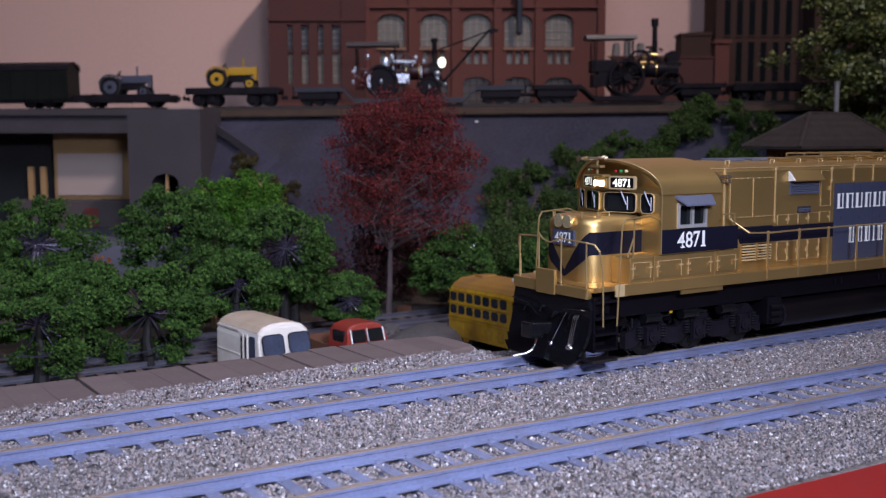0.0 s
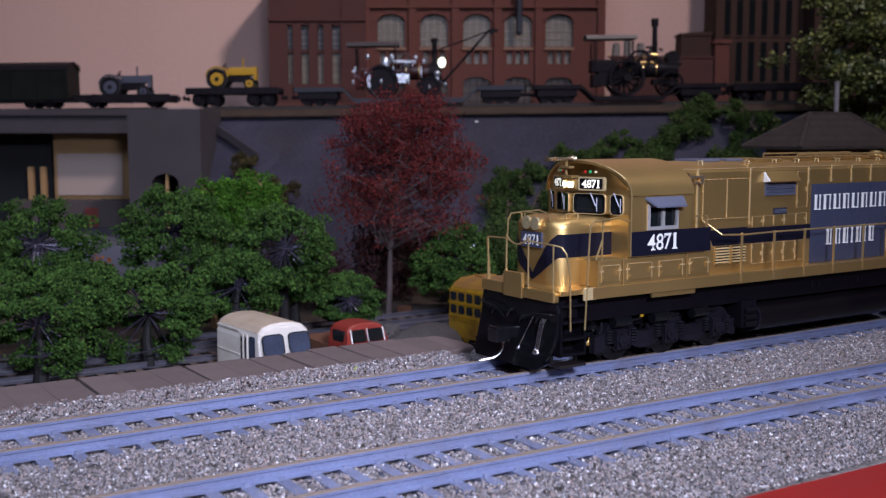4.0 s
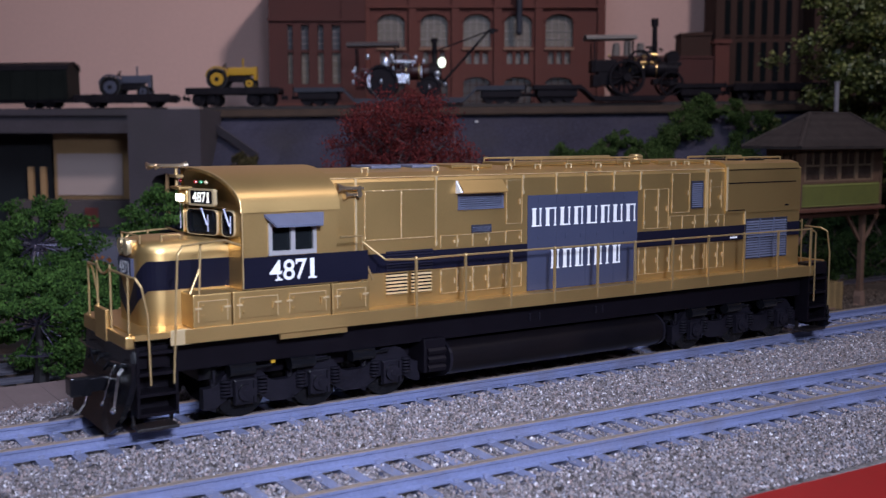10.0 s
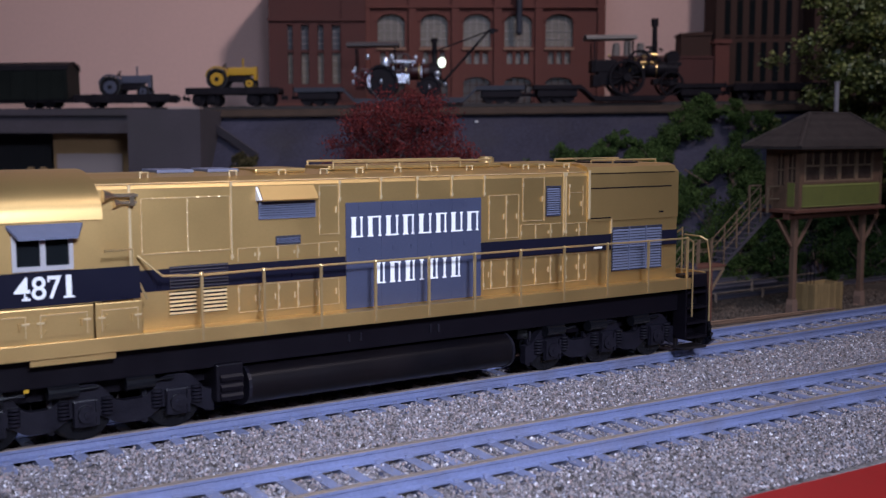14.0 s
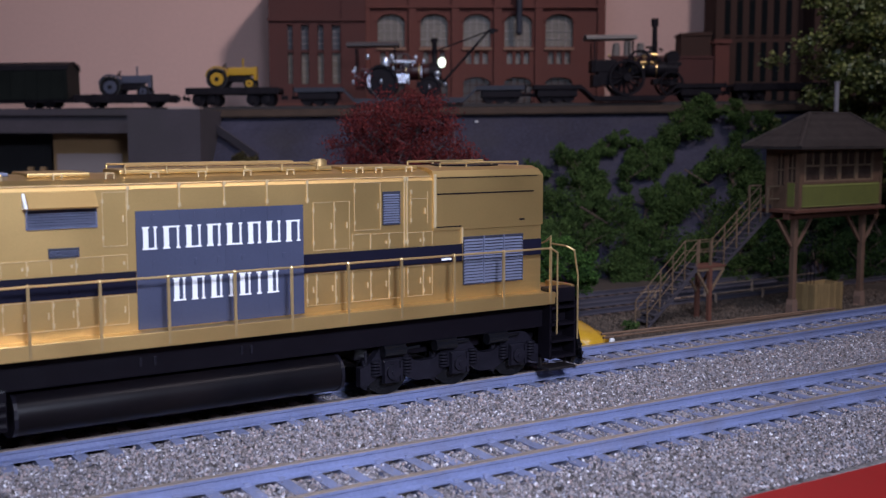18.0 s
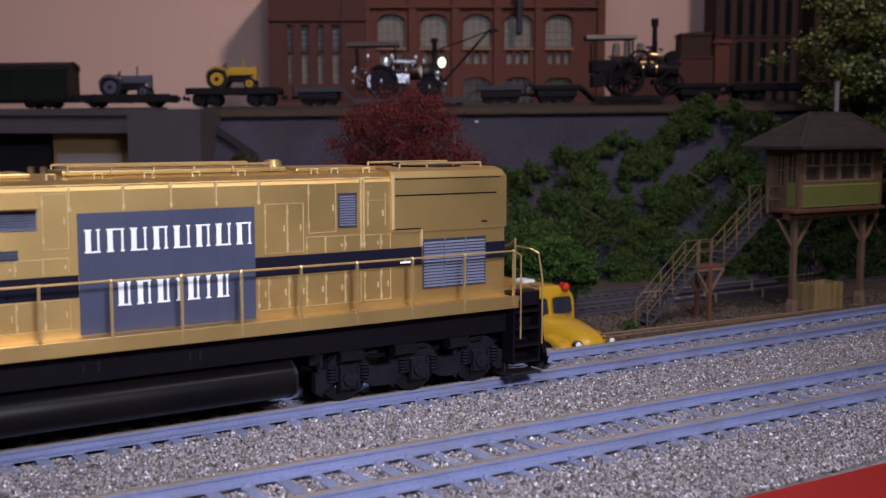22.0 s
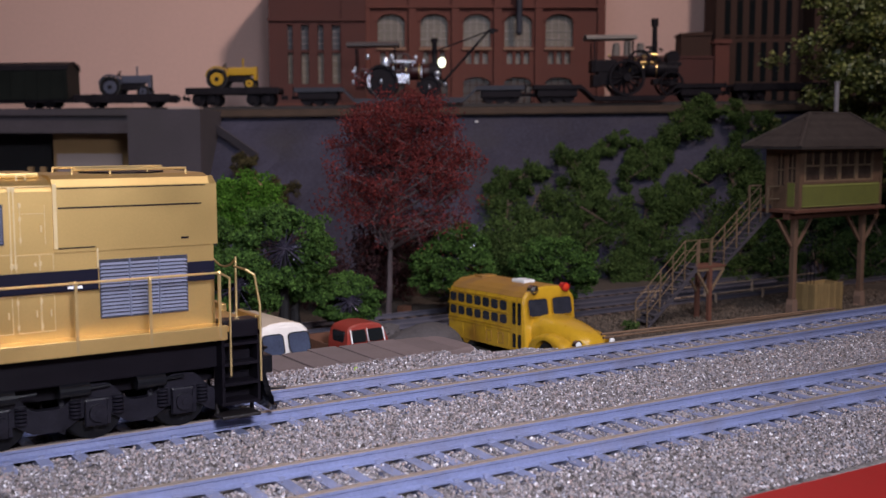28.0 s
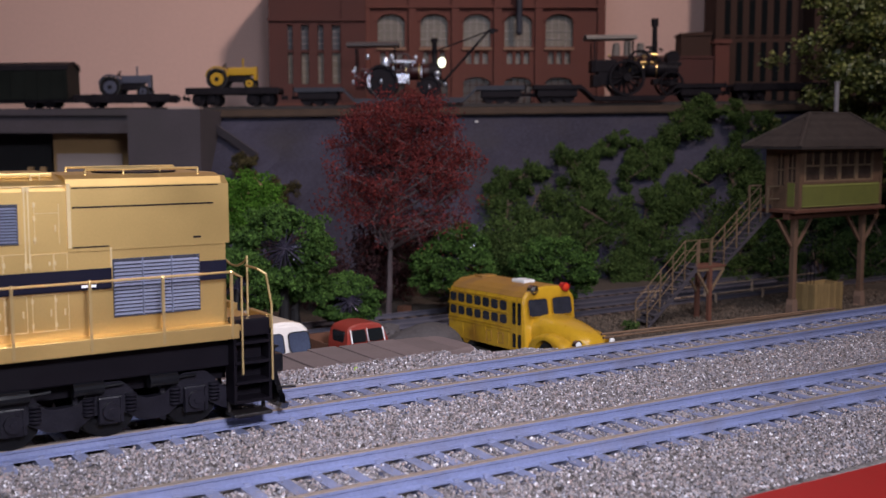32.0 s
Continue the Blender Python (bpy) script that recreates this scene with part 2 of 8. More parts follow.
def prism(bm, pts, axis, a, b):
    """A closed outline in the plane across an axis ('x': points are y, z; 'y': x, z; 'z': x, y), from a to b along it."""
    def put(p, v):
        return {"x": (v, p[0], p[1]), "y": (p[0], v, p[1]), "z": (p[0], p[1], v)}[axis]
    lo = [bm.verts.new(put(p, a)) for p in pts]
    hi = [bm.verts.new(put(p, b)) for p in pts]
    k = len(pts)
    fs = [bm.faces.new(lo), bm.faces.new(hi[::-1])]
    for i in range(k):
        fs.append(bm.faces.new((lo[i], hi[i], hi[(i + 1) % k], lo[(i + 1) % k])))
    bmesh.ops.recalc_face_normals(bm, faces=fs)


def rod(bm, p, q, r0, r1=None, seg=6, cap=True):
    p, q = Vector(p), Vector(q)
    r1 = r0 if r1 is None else r1
    d = (q - p)
    if d.length < 1e-6:
        return
    u = d.normalized().orthogonal().normalized()
    w = d.normalized().cross(u)
    rings = []
    for c, r in ((p, r0), (q, r1)):
        rings.append([bm.verts.new(c + (u * math.cos(2 * math.pi * i / seg) + w * math.sin(2 * math.pi * i / seg)) * r) for i in range(seg)])
    for i in range(seg):
        bm.faces.new((rings[0][i], rings[0][(i + 1) % seg], rings[1][(i + 1) % seg], rings[1][i]))
    if cap:
        bm.faces.new(rings[0][::-1])
        bm.faces.new(rings[1])


def wire(bm, pts, r, seg=6):
    """One bent round wire through the points."""
    pts = [Vector(p) for p in pts]
    rings, up = [], None
    for i, p in enumerate(pts):
        d = ((pts[i] - pts[i - 1]).normalized() if i else Vector()) + ((pts[i + 1] - pts[i]).normalized() if i + 1 < len(pts) else Vector())
        d.normalize()
        u = d.orthogonal().normalized() if up is None else (up - d * up.dot(d)).normalized()
        up = u
        w = d.cross(u)
        rings.append([bm.verts.new(p + (u * math.cos(2 * math.pi * k / seg) + w * math.sin(2 * math.pi * k / seg)) * r) for k in range(seg)])
    for a, b in zip(rings, rings[1:]):
        for k in range(seg):
            bm.faces.new((a[k], a[(k + 1) % seg], b[(k + 1) % seg], b[k]))
    bm.faces.new(rings[0][::-1])
    bm.faces.new(rings[-1])


def disc(bm, c, axis, r, depth, seg=20, hub=0.0):
    """A wheel-like drum round c, its axis along x, y or z."""
    a = Vector({"x": (1, 0, 0), "y": (0, 1, 0), "z": (0, 0, 1)}[axis])
    rod(bm, Vector(c) - a * depth / 2, Vector(c) + a * depth / 2, r, seg=seg)


def ball(bm, c, r, sub=1, squash=(1, 1, 1)):
    bmesh.ops.create_icosphere(bm, subdivisions=sub, radius=1, matrix=Matrix.Translation(c) @ Matrix.Diagonal((r * squash[0], r * squash[1], r * squash[2], 1)))


def mesh_of(bm, name, smooth=False):
    me = bpy.data.meshes.new(name)
    bm.transform(Matrix.Scale(MM, 4))
    bm.to_mesh(me)
    bm.free()
    if smooth:
        for p in me.polygons:
            p.use_smooth = True
    return me


def part(name, bm, mat, parent, label="", smooth=False, m=None):
    me = mesh_of(bm, name, smooth)
    me.materials.append(mat)
    ob = new(name, me)
    ob.parent = parent
    if m is not None:
        ob.matrix_local = m
    if label:
        tagged(ob, label)
    return ob


def again(ob, m, parent=None):
    """The same piece once more, on the same mesh."""
    o = new(ob.name.split(".")[0], ob.data)
    o.parent = parent or ob.parent
    o.matrix_local = m
    return o


def thing(name, label, category, m, group="", kind=""):
    ob = new(name)
    ob.empty_display_size = 0.01
    ob.matrix_world = m
    return tagged(ob, label, category, group, kind)


def solid(name, bm, mat, label, category, m=None, group="", kind="", smooth=False):
    me = mesh_of(bm, name, smooth)
    me.materials.append(mat)
    ob = new(name, me)
    if m is not None:
        ob.matrix_world = m
    return tagged(ob, label, category, group, kind)


# ---------------------------------------------------------------- the layout's ground, tracks and retaining wall
def lump(x, y, s, a):
    return noise.noise(Vector((x * s, y * s, 3.1))) * a


def ground_height(x, y):
    if y < 24:
        return -5.2
    edge = 33 if x < 36 else 25 - 8 * min(1, max(0, (x - 50) / 25)) + 1.5 * math.sin(x * 0.05)
    if x >= 36 and y >= 14:
        k = min(1, max(0, (y - edge) / 34))
        k = k * k * (3 - 2 * k)
        return (-5.0 + lump(x, y, 0.2, 0.3)) * (1 - k) + (-33 + lump(x, y, 0.02, 1.0) + lump(x, y, 0.11, 0.5)) * k
    if x < 36 and y < 56:
        return -4.4
    start = 56 if x < 36 else edge
    run = 5 if x < 36 else 34
    k = min(1, max(0, (y - start) / run))
    k = k * k * (3 - 2 * k)
    low = -33 + lump(x, y, 0.02, 1.0) + lump(x, y, 0.11, 0.5)
    return (-4.2 + lump(x, y, 0.2, 0.4)) * (1 - k) + low * k


def sheet(name, x0, x1, nx, ys, mat, label):
    xs = np.linspace(x0, x1, nx)
    vs = [(x * MM, y * MM, ground_height(x, y) * MM) for y in ys for x in xs]
    # the sheet ends at the room's wall
    inside = [(v[0] / MM + 148.5) * 0.5464 + (v[1] / MM + 226.1) * 0.8375 < 1012 for v in vs]
    fs = [(j * nx + i, j * nx + i + 1, (j + 1) * nx + i + 1, (j + 1) * nx + i) for j in range(len(ys) - 1) for i in range(nx - 1) if inside[(j + 1) * nx + i + 1]]
    me = bpy.data.meshes.new(name)
    me.from_pydata(vs, [], fs)
    me.materials.append(mat)
    for p in me.polygons:
        p.use_smooth = True
    return tagged(new(name, me), label, "ground", kind="structure")


YS = list(np.arange(-104, 24, 8)) + list(np.arange(24, 80, 1.5)) + list(np.arange(80, 320, 5)) + list(np.arange(320, 1400, 20))
ground = sheet("ground", -420, 1300, 430, YS, GROUND, "brown scenic ground of a model railway layout")
bed_bm = bmesh.new()
prism(bed_bm, [(-99, -4.6), (-97.5, -4.0), (24, -4.0), (29, -4.2), (33, -5.0), (33, -6.5), (-99, -6.5)], "x", -420, 52)
prism(bed_bm, [(-99, -4.6), (-97.5, -4.0), (15.5, -4.0), (18, -4.8), (21, -6.4), (21, -7.5), (-99, -7.5)], "x", 52, 900)
bed = solid("ballast_bed", bed_bm, BALLAST_BED, "grey crushed stone ballast bed under two tracks", "ballast", kind="structure")


def stones(name, n, box_of, size, seed, label, zfun, mat=None):
    """Loose stones: squashed octahedra, each one an island of its own."""
    g = np.random.default_rng(seed)
    x = g.uniform(box_of[0], box_of[1], n)
    y = g.uniform(box_of[2], box_of[3], n)
    keep = (x > -176 + 0.158 * (y + 226)) & (x < -105 + 1.54 * (y + 226))
    x, y = x[keep], y[keep]
    n = len(x)
    r = g.uniform(size[0], size[1], n) * g.choice([0.7, 1.0, 1.0, 1.3], n)
    z = zfun(x, y) + g.uniform(-0.2, 0.35, n) * r
    base = np.array([(1, 0, 0), (-1, 0, 0), (0, 1, 0), (0, -1, 0), (0, 0, 1), (0, 0, -1)], float)
    v = base[None] * g.uniform(0.55, 1.15, (n, 6, 1))
    q = g.normal(size=(n, 4))
    q /= np.linalg.norm(q, axis=1)[:, None]
    w_, a, b, c = q.T
    rot = np.stack([1 - 2 * (b * b + c * c), 2 * (a * b - c * w_), 2 * (a * c + b * w_), 2 * (a * b + c * w_), 1 - 2 * (a * a + c * c), 2 * (b * c - a * w_), 2 * (a * c - b * w_), 2 * (b * c + a * w_), 1 - 2 * (a * a + b * b)], 1).reshape(n, 3, 3)
    v = np.einsum("nij,nkj->nki", rot, v) * r[:, None, None]
    v += np.stack([x, y, z], 1)[:, None]
    tri = np.array([(0, 2, 4), (2, 1, 4), (1, 3, 4), (3, 0, 4), (2, 0, 5), (1, 2, 5), (3, 1, 5), (0, 3, 5)])
    f = (tri[None] + 6 * np.arange(n)[:, None, None]).reshape(-1, 3)
    me = bpy.data.meshes.new(name)
    me.from_pydata((v.reshape(-1, 3) * MM).tolist(), [], f.tolist())
    me.materials.append(mat or STONE)
    return tagged(new(name, me), label, "ballast", kind="stuff")


ANG = -0.0249
NEAR_Y = -56.7


def bed_z(x, y):
    """Stones heap up between the tracks and lie low where the rails are."""
    z = np.full_like(x, -2.75)
    for c in (np.zeros_like(x), NEAR_Y + ANG * x):
        d = np.abs(y - c)
        z = np.where(d < 15, -2.84, z)
        z = np.where(np.abs(d - 8.85) < 2.1, -4.3, z)
    z = np.where(y > 22, np.where(x < 22, -2.7 + (y - 22) * 0.05, -3.1 - (y - 22) * 0.13), z)
    z = np.where((x > 52) & (y > 15.5), np.minimum(z, -3.3 - (y - 15.5) * 0.62), z)
    return z


stones("ballast_stones", 210000, (-175, 330, -98.5, 34), (0.2, 0.44), 5, "grey and tan crushed stone ballast between the rails", bed_z)
stones("ballast_stones", 9000, (330, 760, -95, 30), (0.6, 1.0), 6, "grey and tan crushed stone ballast farther along", bed_z)


def rail_profile(y, top=0.0):
    pts = [(-1.35, -2.5), (-1.35, -2.2), (-0.4, -1.85), (-0.32, -0.95), (-0.62, -0.7), (-0.62, -0.15), (-0.5, -0.06)]
    full = pts + [(-a, b) for a, b in pts[::-1]]
    return [(y + a, top + b) for a, b in full]


def track(name, m, x0, x1, label, spacing=6.65, seed=1, rough=None):
    t = thing(name, label, "track", m, "model railway tracks", "structure")
    for s in (1, -1):
        bm = bmesh.new()
        prism(bm, rail_profile(s * 8.85), "x", x0, x1)
        rail = part("rail", bm, RAIL, t)
        bm = bmesh.new()
        box(bm, x0, x1, s * 8.85 - 0.63, s * 8.85 + 0.63, -0.18, 0.0)
        part("rail_head", bm, RAIL_TOP, rail, "worn bright rail head")
    g = random.Random(seed)
    bm = bmesh.new()
    box(bm, -1.25, 1.25, -14.6, 14.6, -4.2, -2.52)
    for s in (1, -1):
        for e in (1, -1):
            box(bm, -0.55, 0.55, s * 8.85 + e * 1.1 - 0.55, s * 8.85 + e * 1.1 + 0.55, -2.6, -1.95)
    tie = part("tie", bm, TIE, t)
    x = x0 + 3
    tie.matrix_local = at(x, 0, 0)
    while x + spacing < x1:
        x += spacing
        again(tie, at(x + g.uniform(-0.25, 0.25), g.uniform(-0.3, 0.3), g.uniform(-0.1, 0.05), 0, 0, g.uniform(-0.6, 0.6)))
    return t


track("far_track", at(0, 0, 0), -230, 760, "blue-grey model railway track in grey ballast")
track("near_track", at(0, NEAR_Y, 0, 0, 0, math.degrees(ANG)), -230, 700, "blue-grey model railway track in grey ballast")

# brown slabs along the top of a low retaining wall
wall = thing("slab_wall", "low retaining wall capped with dusty brown slabs beside the track", "wall", at(0, 0, 0), kind="structure")
bm = bmesh.new()
box(bm, -150, 35, 53, 56, -36, -2.9)
part("wall_face", bm, SLAB, wall)
g = random.Random(4)
bm = bmesh.new()
box(bm, -4.56, 4.56, 32.5, 55.5, -4.9, -2.0, 0.2)
slab = None
for i in range(19):
    m = at(-149 + 9.45 * i + 1, 0.10 * i - 1.0 + g.uniform(-0.4, 0.4), g.uniform(-0.06, 0.06), g.uniform(-0.2, 0.2), g.uniform(-0.2, 0.2), g.uniform(-0.7, 0.7))
    if slab is None:
        slab = part("slab", bm, SLAB, wall, m=m)
    else:
        again(slab, m)

bm = bmesh.new()
prism(bm, [(-4.6, 33.5), (1.5, 34.5), (2.6, 37), (3.0, 44), (2.2, 52), (0.5, 55), (-4.6, 55.3)], "z", -4.9, -2.2)
bmesh.ops.bevel(bm, geom=[e for e in bm.edges if all(v.co.z > -3 for v in e.verts)], offset=0.7, segments=3, profile=0.5, affect="EDGES")
part("end_slab", bm, SLAB, wall, m=at(-149 + 9.45 * 19 + 1, 0.9, 0))

# red edge of the layout
bm = bmesh.new()
prism(bm, [(-99, -60), (-99, -3.2), (-100, -2.6), (-119, -2.4), (-120, -3.2), (-120, -60)], "x", -700, 1100)
solid("red_fascia", bm, RED, "glossy red painted edge board of the layout", "edge board", at(0, 0, 0, 0, 0, -1.6), kind="structure")

# room round the layout
def slab_of(name, m, x0, x1, y0, y1, z0, z1, mat, label, category="wall"):
    bm = bmesh.new()
    box(bm, x0, x1, y0, y1, z0, z1)
    return solid(name, bm, mat, label, category, m, kind="structure")


slab_of("wall_north", BACK, -2600, 2600, 1010, 1060, -1000, 1500, WALL, "plain beige painted room wall")
slab_of("wall_south", BACK, -2600, 2600, -2650, -2600, -1000, 1500, WALL, "plain beige painted room wall")
slab_of("wall_west", BACK, -2650, -2600, -2600, 1060, -1000, 1500, WALL, "plain beige painted room wall")
slab_of("wall_east", BACK, 2600, 2650, -2600, 1060, -1000, 1500, WALL, "plain beige painted room wall")
slab_of("floor", BACK, -2650, 2650, -2650, 1060, -1050, -1000, FLOOR, "dark carpeted room floor", "floor")
slab_of("ceiling", BACK, -2650, 2650, -2650, 1060, 1500, 1550, CEILING, "plain white room ceiling", "ceiling")


# ---------------------------------------------------------------- the locomotive (its front looks to -x, rail top is z = 0)
def arch(w, z0, z1, n=14, power=2.3):
    """Points of a roof arch from one eave over the top to the other."""
    pts = []
    for i in range(n + 1):
        a = math.pi * i / n
        c, s = math.cos(a), math.sin(a)
        pts.append((-w * math.copysign(abs(c) ** (2 / power), c), z0 + (z1 - z0) * s ** (2 / power)))
    return pts


def number_text(words, h, mat, parent, m, label):
    """Road numbers of height h in bold figures with slab serifs on the 4, 7 and 1."""
    widths = {"4": 0.66, "8": 0.60, "7": 0.60, "1": 0.24}
    total = bmesh.new()
    x = 0.0
    for ch in words:
        cu = bpy.data.curves.new("lettering", "FONT")
        cu.body, cu.size, cu.extrude, cu.offset = ch, 1.0, 0.0, 0.010
        tmp = bpy.data.objects.new("tmp", cu)
        scene.collection.objects.link(tmp)
        me = bpy.data.meshes.new_from_object(tmp.evaluated_get(bpy.context.evaluated_depsgraph_get()))
        bpy.data.objects.remove(tmp)
        co = np.array([v.co for v in me.vertices])
        lo, hi = co.min(0), co.max(0)
        w = widths[ch] * h
        pad = 0.11 * h if ch == "1" else 0.0
        me.transform(Matrix.Translation((x + pad, 0, 0)) @ Matrix.Diagonal((w / (hi[0] - lo[0]), h / (hi[1] - lo[1]), 1, 1)) @ Matrix.Translation((-lo[0], -lo[1], 0)))
        total.from_mesh(me)
        bpy.data.meshes.remove(me)
        t = 0.09 * h
        bars = {"4": ((x + 0.46 * w, x + 1.0 * w, 0, t),), "7": ((x, x + t, h * 0.74, h),), "1": ((x, x + w + 2 * pad, 0, t),), "8": ()}[ch]
        for a, b, z0, z1 in bars:
            vs = [total.verts.new(q) for q in ((a, z0, 0.01), (b, z0, 0.01), (b, z1, 0.01), (a, z1, 0.01))]
            total.faces.new(vs)
        x += w + 2 * pad + 0.06 * h
    for v in total.verts:
        v.co.x -= (x - 0.06 * h) / 2
        v.co.y -= h / 2
    ob = part("lettering", total, mat, parent, label)
    ob.matrix_local = m
    return ob


def side_at(x, y, z):
    return at(x, y, z, 90, 0, 0)


def front_at(x, y, z):
    return at(x, y, z, 90, 0, -90)


def build_locomotive():
    L = thing("diesel_locomotive", "gold and black six-axle model diesel locomotive with slate panel", "locomotive", at(102.8, 0, 0))

    def p(name, bm, mat, label="", parent=None, smooth=False):
        return part(name, bm, mat, parent or L, label, smooth)

    # frame, walkway and side sills
    bm = bmesh.new()
    box(bm, -66, 140, -13.5, 13.5, 12.2, 18.6, 0.3)
    box(bm, -69, -62, -15, 15, 14, 18.4)
    frame_ob = p("underframe", bm, BLACK, "black steel underframe")
    bm = bmesh.new()
    box(bm, -69, 134.6, -16.9, 16.9, 20.0, 21.2)
    box(bm, 134.6, 141.2, -11.4, 11.4, 20.0, 21.0)
    p("walkway", bm, GOLD)
    for s in (-1, 1):
        bm = bmesh.new()
        box(bm, -59, 133.5, s * 17.2 - 0.25, s * 17.2 + 0.25, 18.5, 21.5, 0.1)
        box(bm, -38, -22, s * 16.6 - 0.3, s * 16.6 + 0.3, 17.2, 18.6)
        p("side_sill", bm, GOLD, "gold walkway edge")
    # fuel tank
    bm = bmesh.new()
    def barrel(r):
        pts = [(-15.0 * math.copysign(abs(math.cos(a)) ** 0.75, math.cos(a)) * r, 7.2 + 5.3 * r * math.copysign(abs(math.sin(a)) ** 0.75, math.sin(a))) for a in [2 * math.pi * k / 28 for k in range(28)]]
        return pts
    prism(bm, barrel(1.0), "x", 6.5, 75.5)
    tank = p("fuel_tank", bm, BLACK_TANK, "black rounded fuel tank", smooth=True)
    tank.data.set_sharp_from_angle(angle=radians(40))
    for x in (6.2, 75.2):
        bm = bmesh.new()
        prism(bm, barrel(1.02), "x", x, x + 0.7)
        p("tank_rim", bm, BLACK_SATIN, parent=tank)
    for x in (30.5, 33.5, 52.0, 54.2):
        bm = bmesh.new()
        box(bm, x, x + 0.5, -13.9, -13.5, 14.2, 16.0, 0.1)
        p("frame_bracket", bm, BLACK_SATIN, parent=frame_ob)
    bm = bmesh.new()
    box(bm, -1, 5, -15, 15, 5, 13, 0.4)
    for i in range(3):
        rod(bm, (-0.2, -15.2, 6 + 2 * i), (4.6, -15.2, 6 + 2 * i), 0.8)
    p("air_reservoir", bm, BLACK)

    # trucks
    for tx, axles in ((-27, (-17.5, 0, 18.5)), (108, (-18.5, 0, 17.5))):
        p_truck(L, tx, axles)
    # long hood
    prof = [(-12, 21.2), (-12, 49.6), (-11.3, 50.7), (-9, 51.6), (-4, 52.4), (4, 52.4), (9, 51.6), (11.3, 50.7), (12, 49.6), (12, 21.2)]
    bm = bmesh.new()
    prism(bm, prof, "x", -24.4, 101)
    hood = p("long_hood", bm, GOLD, "gold engine hood")
    bm = bmesh.new()
    prism(bm, [(-12.3, 37.8), (-12.3, 50.4), (-11.6, 51.8), (-9, 52.5), (9, 52.5), (11.6, 51.8), (12.3, 50.4), (12.3, 37.8)], "x", 101, 132.2)
    prism(bm, [(-12, 21.2), (-12, 37.8), (12, 37.8), (12, 21.2)], "x", 101, 133)
    prism(bm, [(-11.2, 37.8), (-11.2, 50.2), (-9, 51.8), (9, 51.8), (11.2, 50.2), (11.2, 37.8)], "x", 132.2, 134.2)
    rad = p("radiator_section", bm, GOLD, "gold radiator housing at the rear")
    bm = bmesh.new()
    box(bm, 102, 130.4, -12.42, -12.2, 46.2, 46.5)
    box(bm, 126, 127.6, -12.42, -12.2, 39.3, 39.7)
    box(bm, 102, 131.4, -12.42, -12.2, 50.0, 50.2)
    box(bm, 101.8, 108.8, -12.42, -12.2, 38.5, 38.75)
    p("seam", bm, BLACK, parent=rad)
    bm = bmesh.new()
    for s in (-1, 1):
        rod(bm, (106, s * 7.5, 53.4), (129, s * 7.5, 53.4), 0.3)
        for x in (106, 113.5, 121, 129):
            rod(bm, (x, s * 7.5, 52.2), (x, s * 7.5, 53.5), 0.25)
    p("roof_rail", bm, GOLD_BRIGHT, parent=rad)
    bm = bmesh.new()
    disc(bm, (118, 0, 52.6), "z", 8.5, 0.5, 24)
    p("roof_fan", bm, BLACK, parent=rad)

    # black band on the hood
    for s in (-1, 1):
        bm = bmesh.new()
        for a, b, z0, z1 in ((-24.3, 30.9, 28.9, 33.3), (67.7, 109.2, 30.2, 34.3), (127.3, 133.05, 30.4, 34.4)):
            bm = bmesh.new()
            box(bm, a, b, s * 12.12 - 0.06, s * 12.12 + 0.06, z0, z1)
            p("black_band", bm, STRIPE, "black painted band", hood)
    # slate panel with white bars, two rows
    for s in (-1, 1):
        bm = bmesh.new()
        box(bm, 31.0, 67.6, s * 12.17 - 0.12, s * 12.17 + 0.12, 21.4, 45.2)
        panel = p("slate_panel", bm, SIGN, "slate grey painted panel with two rows of white marks", hood)
        def bars(x0, x1, z0, z1, widths):
            gap = 1.15
            unit = (x1 - x0 - gap * (len(widths) - 1)) / sum(widths)
            x = x0
            for k, w in enumerate(widths):
                bm = bmesh.new()
                y = s * 12.36
                a, b = x, x + w * unit
                mid = (a + b) / 2
                thick, thin, foot = min(1.05, (b - a) * 0.42), 0.42, 0.34
                if w < 0.6:
                    box(bm, mid - thick / 2, mid + thick / 2, y - 0.05, y + 0.05, z0 + foot, z1 - foot)
                else:
                    box(bm, a + 0.2, a + 0.2 + thick, y - 0.05, y + 0.05, z0 + foot, z1 - foot)
                    box(bm, b - 0.2 - thin, b - 0.2, y - 0.05, y + 0.05, z0 + foot, z1 - foot)
                feet = ((mid - thick / 2 - 0.3, mid + thick / 2 + 0.3),) if w < 0.6 else ((a, a + 0.4 + thick), (b - 0.4 - thin, b))
                for e, z in enumerate((z0, z1 - foot)):
                    for q0, q1 in (((a, b),) if w >= 0.6 and e == k % 2 else feet):
                        box(bm, q0, q1, y - 0.05, y + 0.05, z, z + foot)
                part("white_bar", bm, WHITE, panel)
                x = b + gap
        for x in (34.5, 43.3, 48.2, 53.6, 62.9):
            for z in (44.0, 34.6):
                bm = bmesh.new()
                box(bm, x - 0.35, x + 0.35, s * 12.32 - 0.12, s * 12.32 + 0.12, z - 0.5, z + 0.5)
                part("hinge_plate", bm, SIGN, panel)
        for x in (40.1, 49.7, 59.3):
            bm = bmesh.new()
            box(bm, x - 0.08, x + 0.08, s * 12.3 - 0.06, s * 12.3 + 0.06, 21.6, 45.1)
            part("panel_seam", bm, SIGN, panel)
        bars(32.2, 66.8, 37.4, 42.0, (1, 1.15, 1.1, 1, 1.15, 1, 1.1, 1.1))
        bars(38.3, 61.6, 26.6, 31.4, (1, 1.1, 1, 0.5, 1, 0.5, 1))

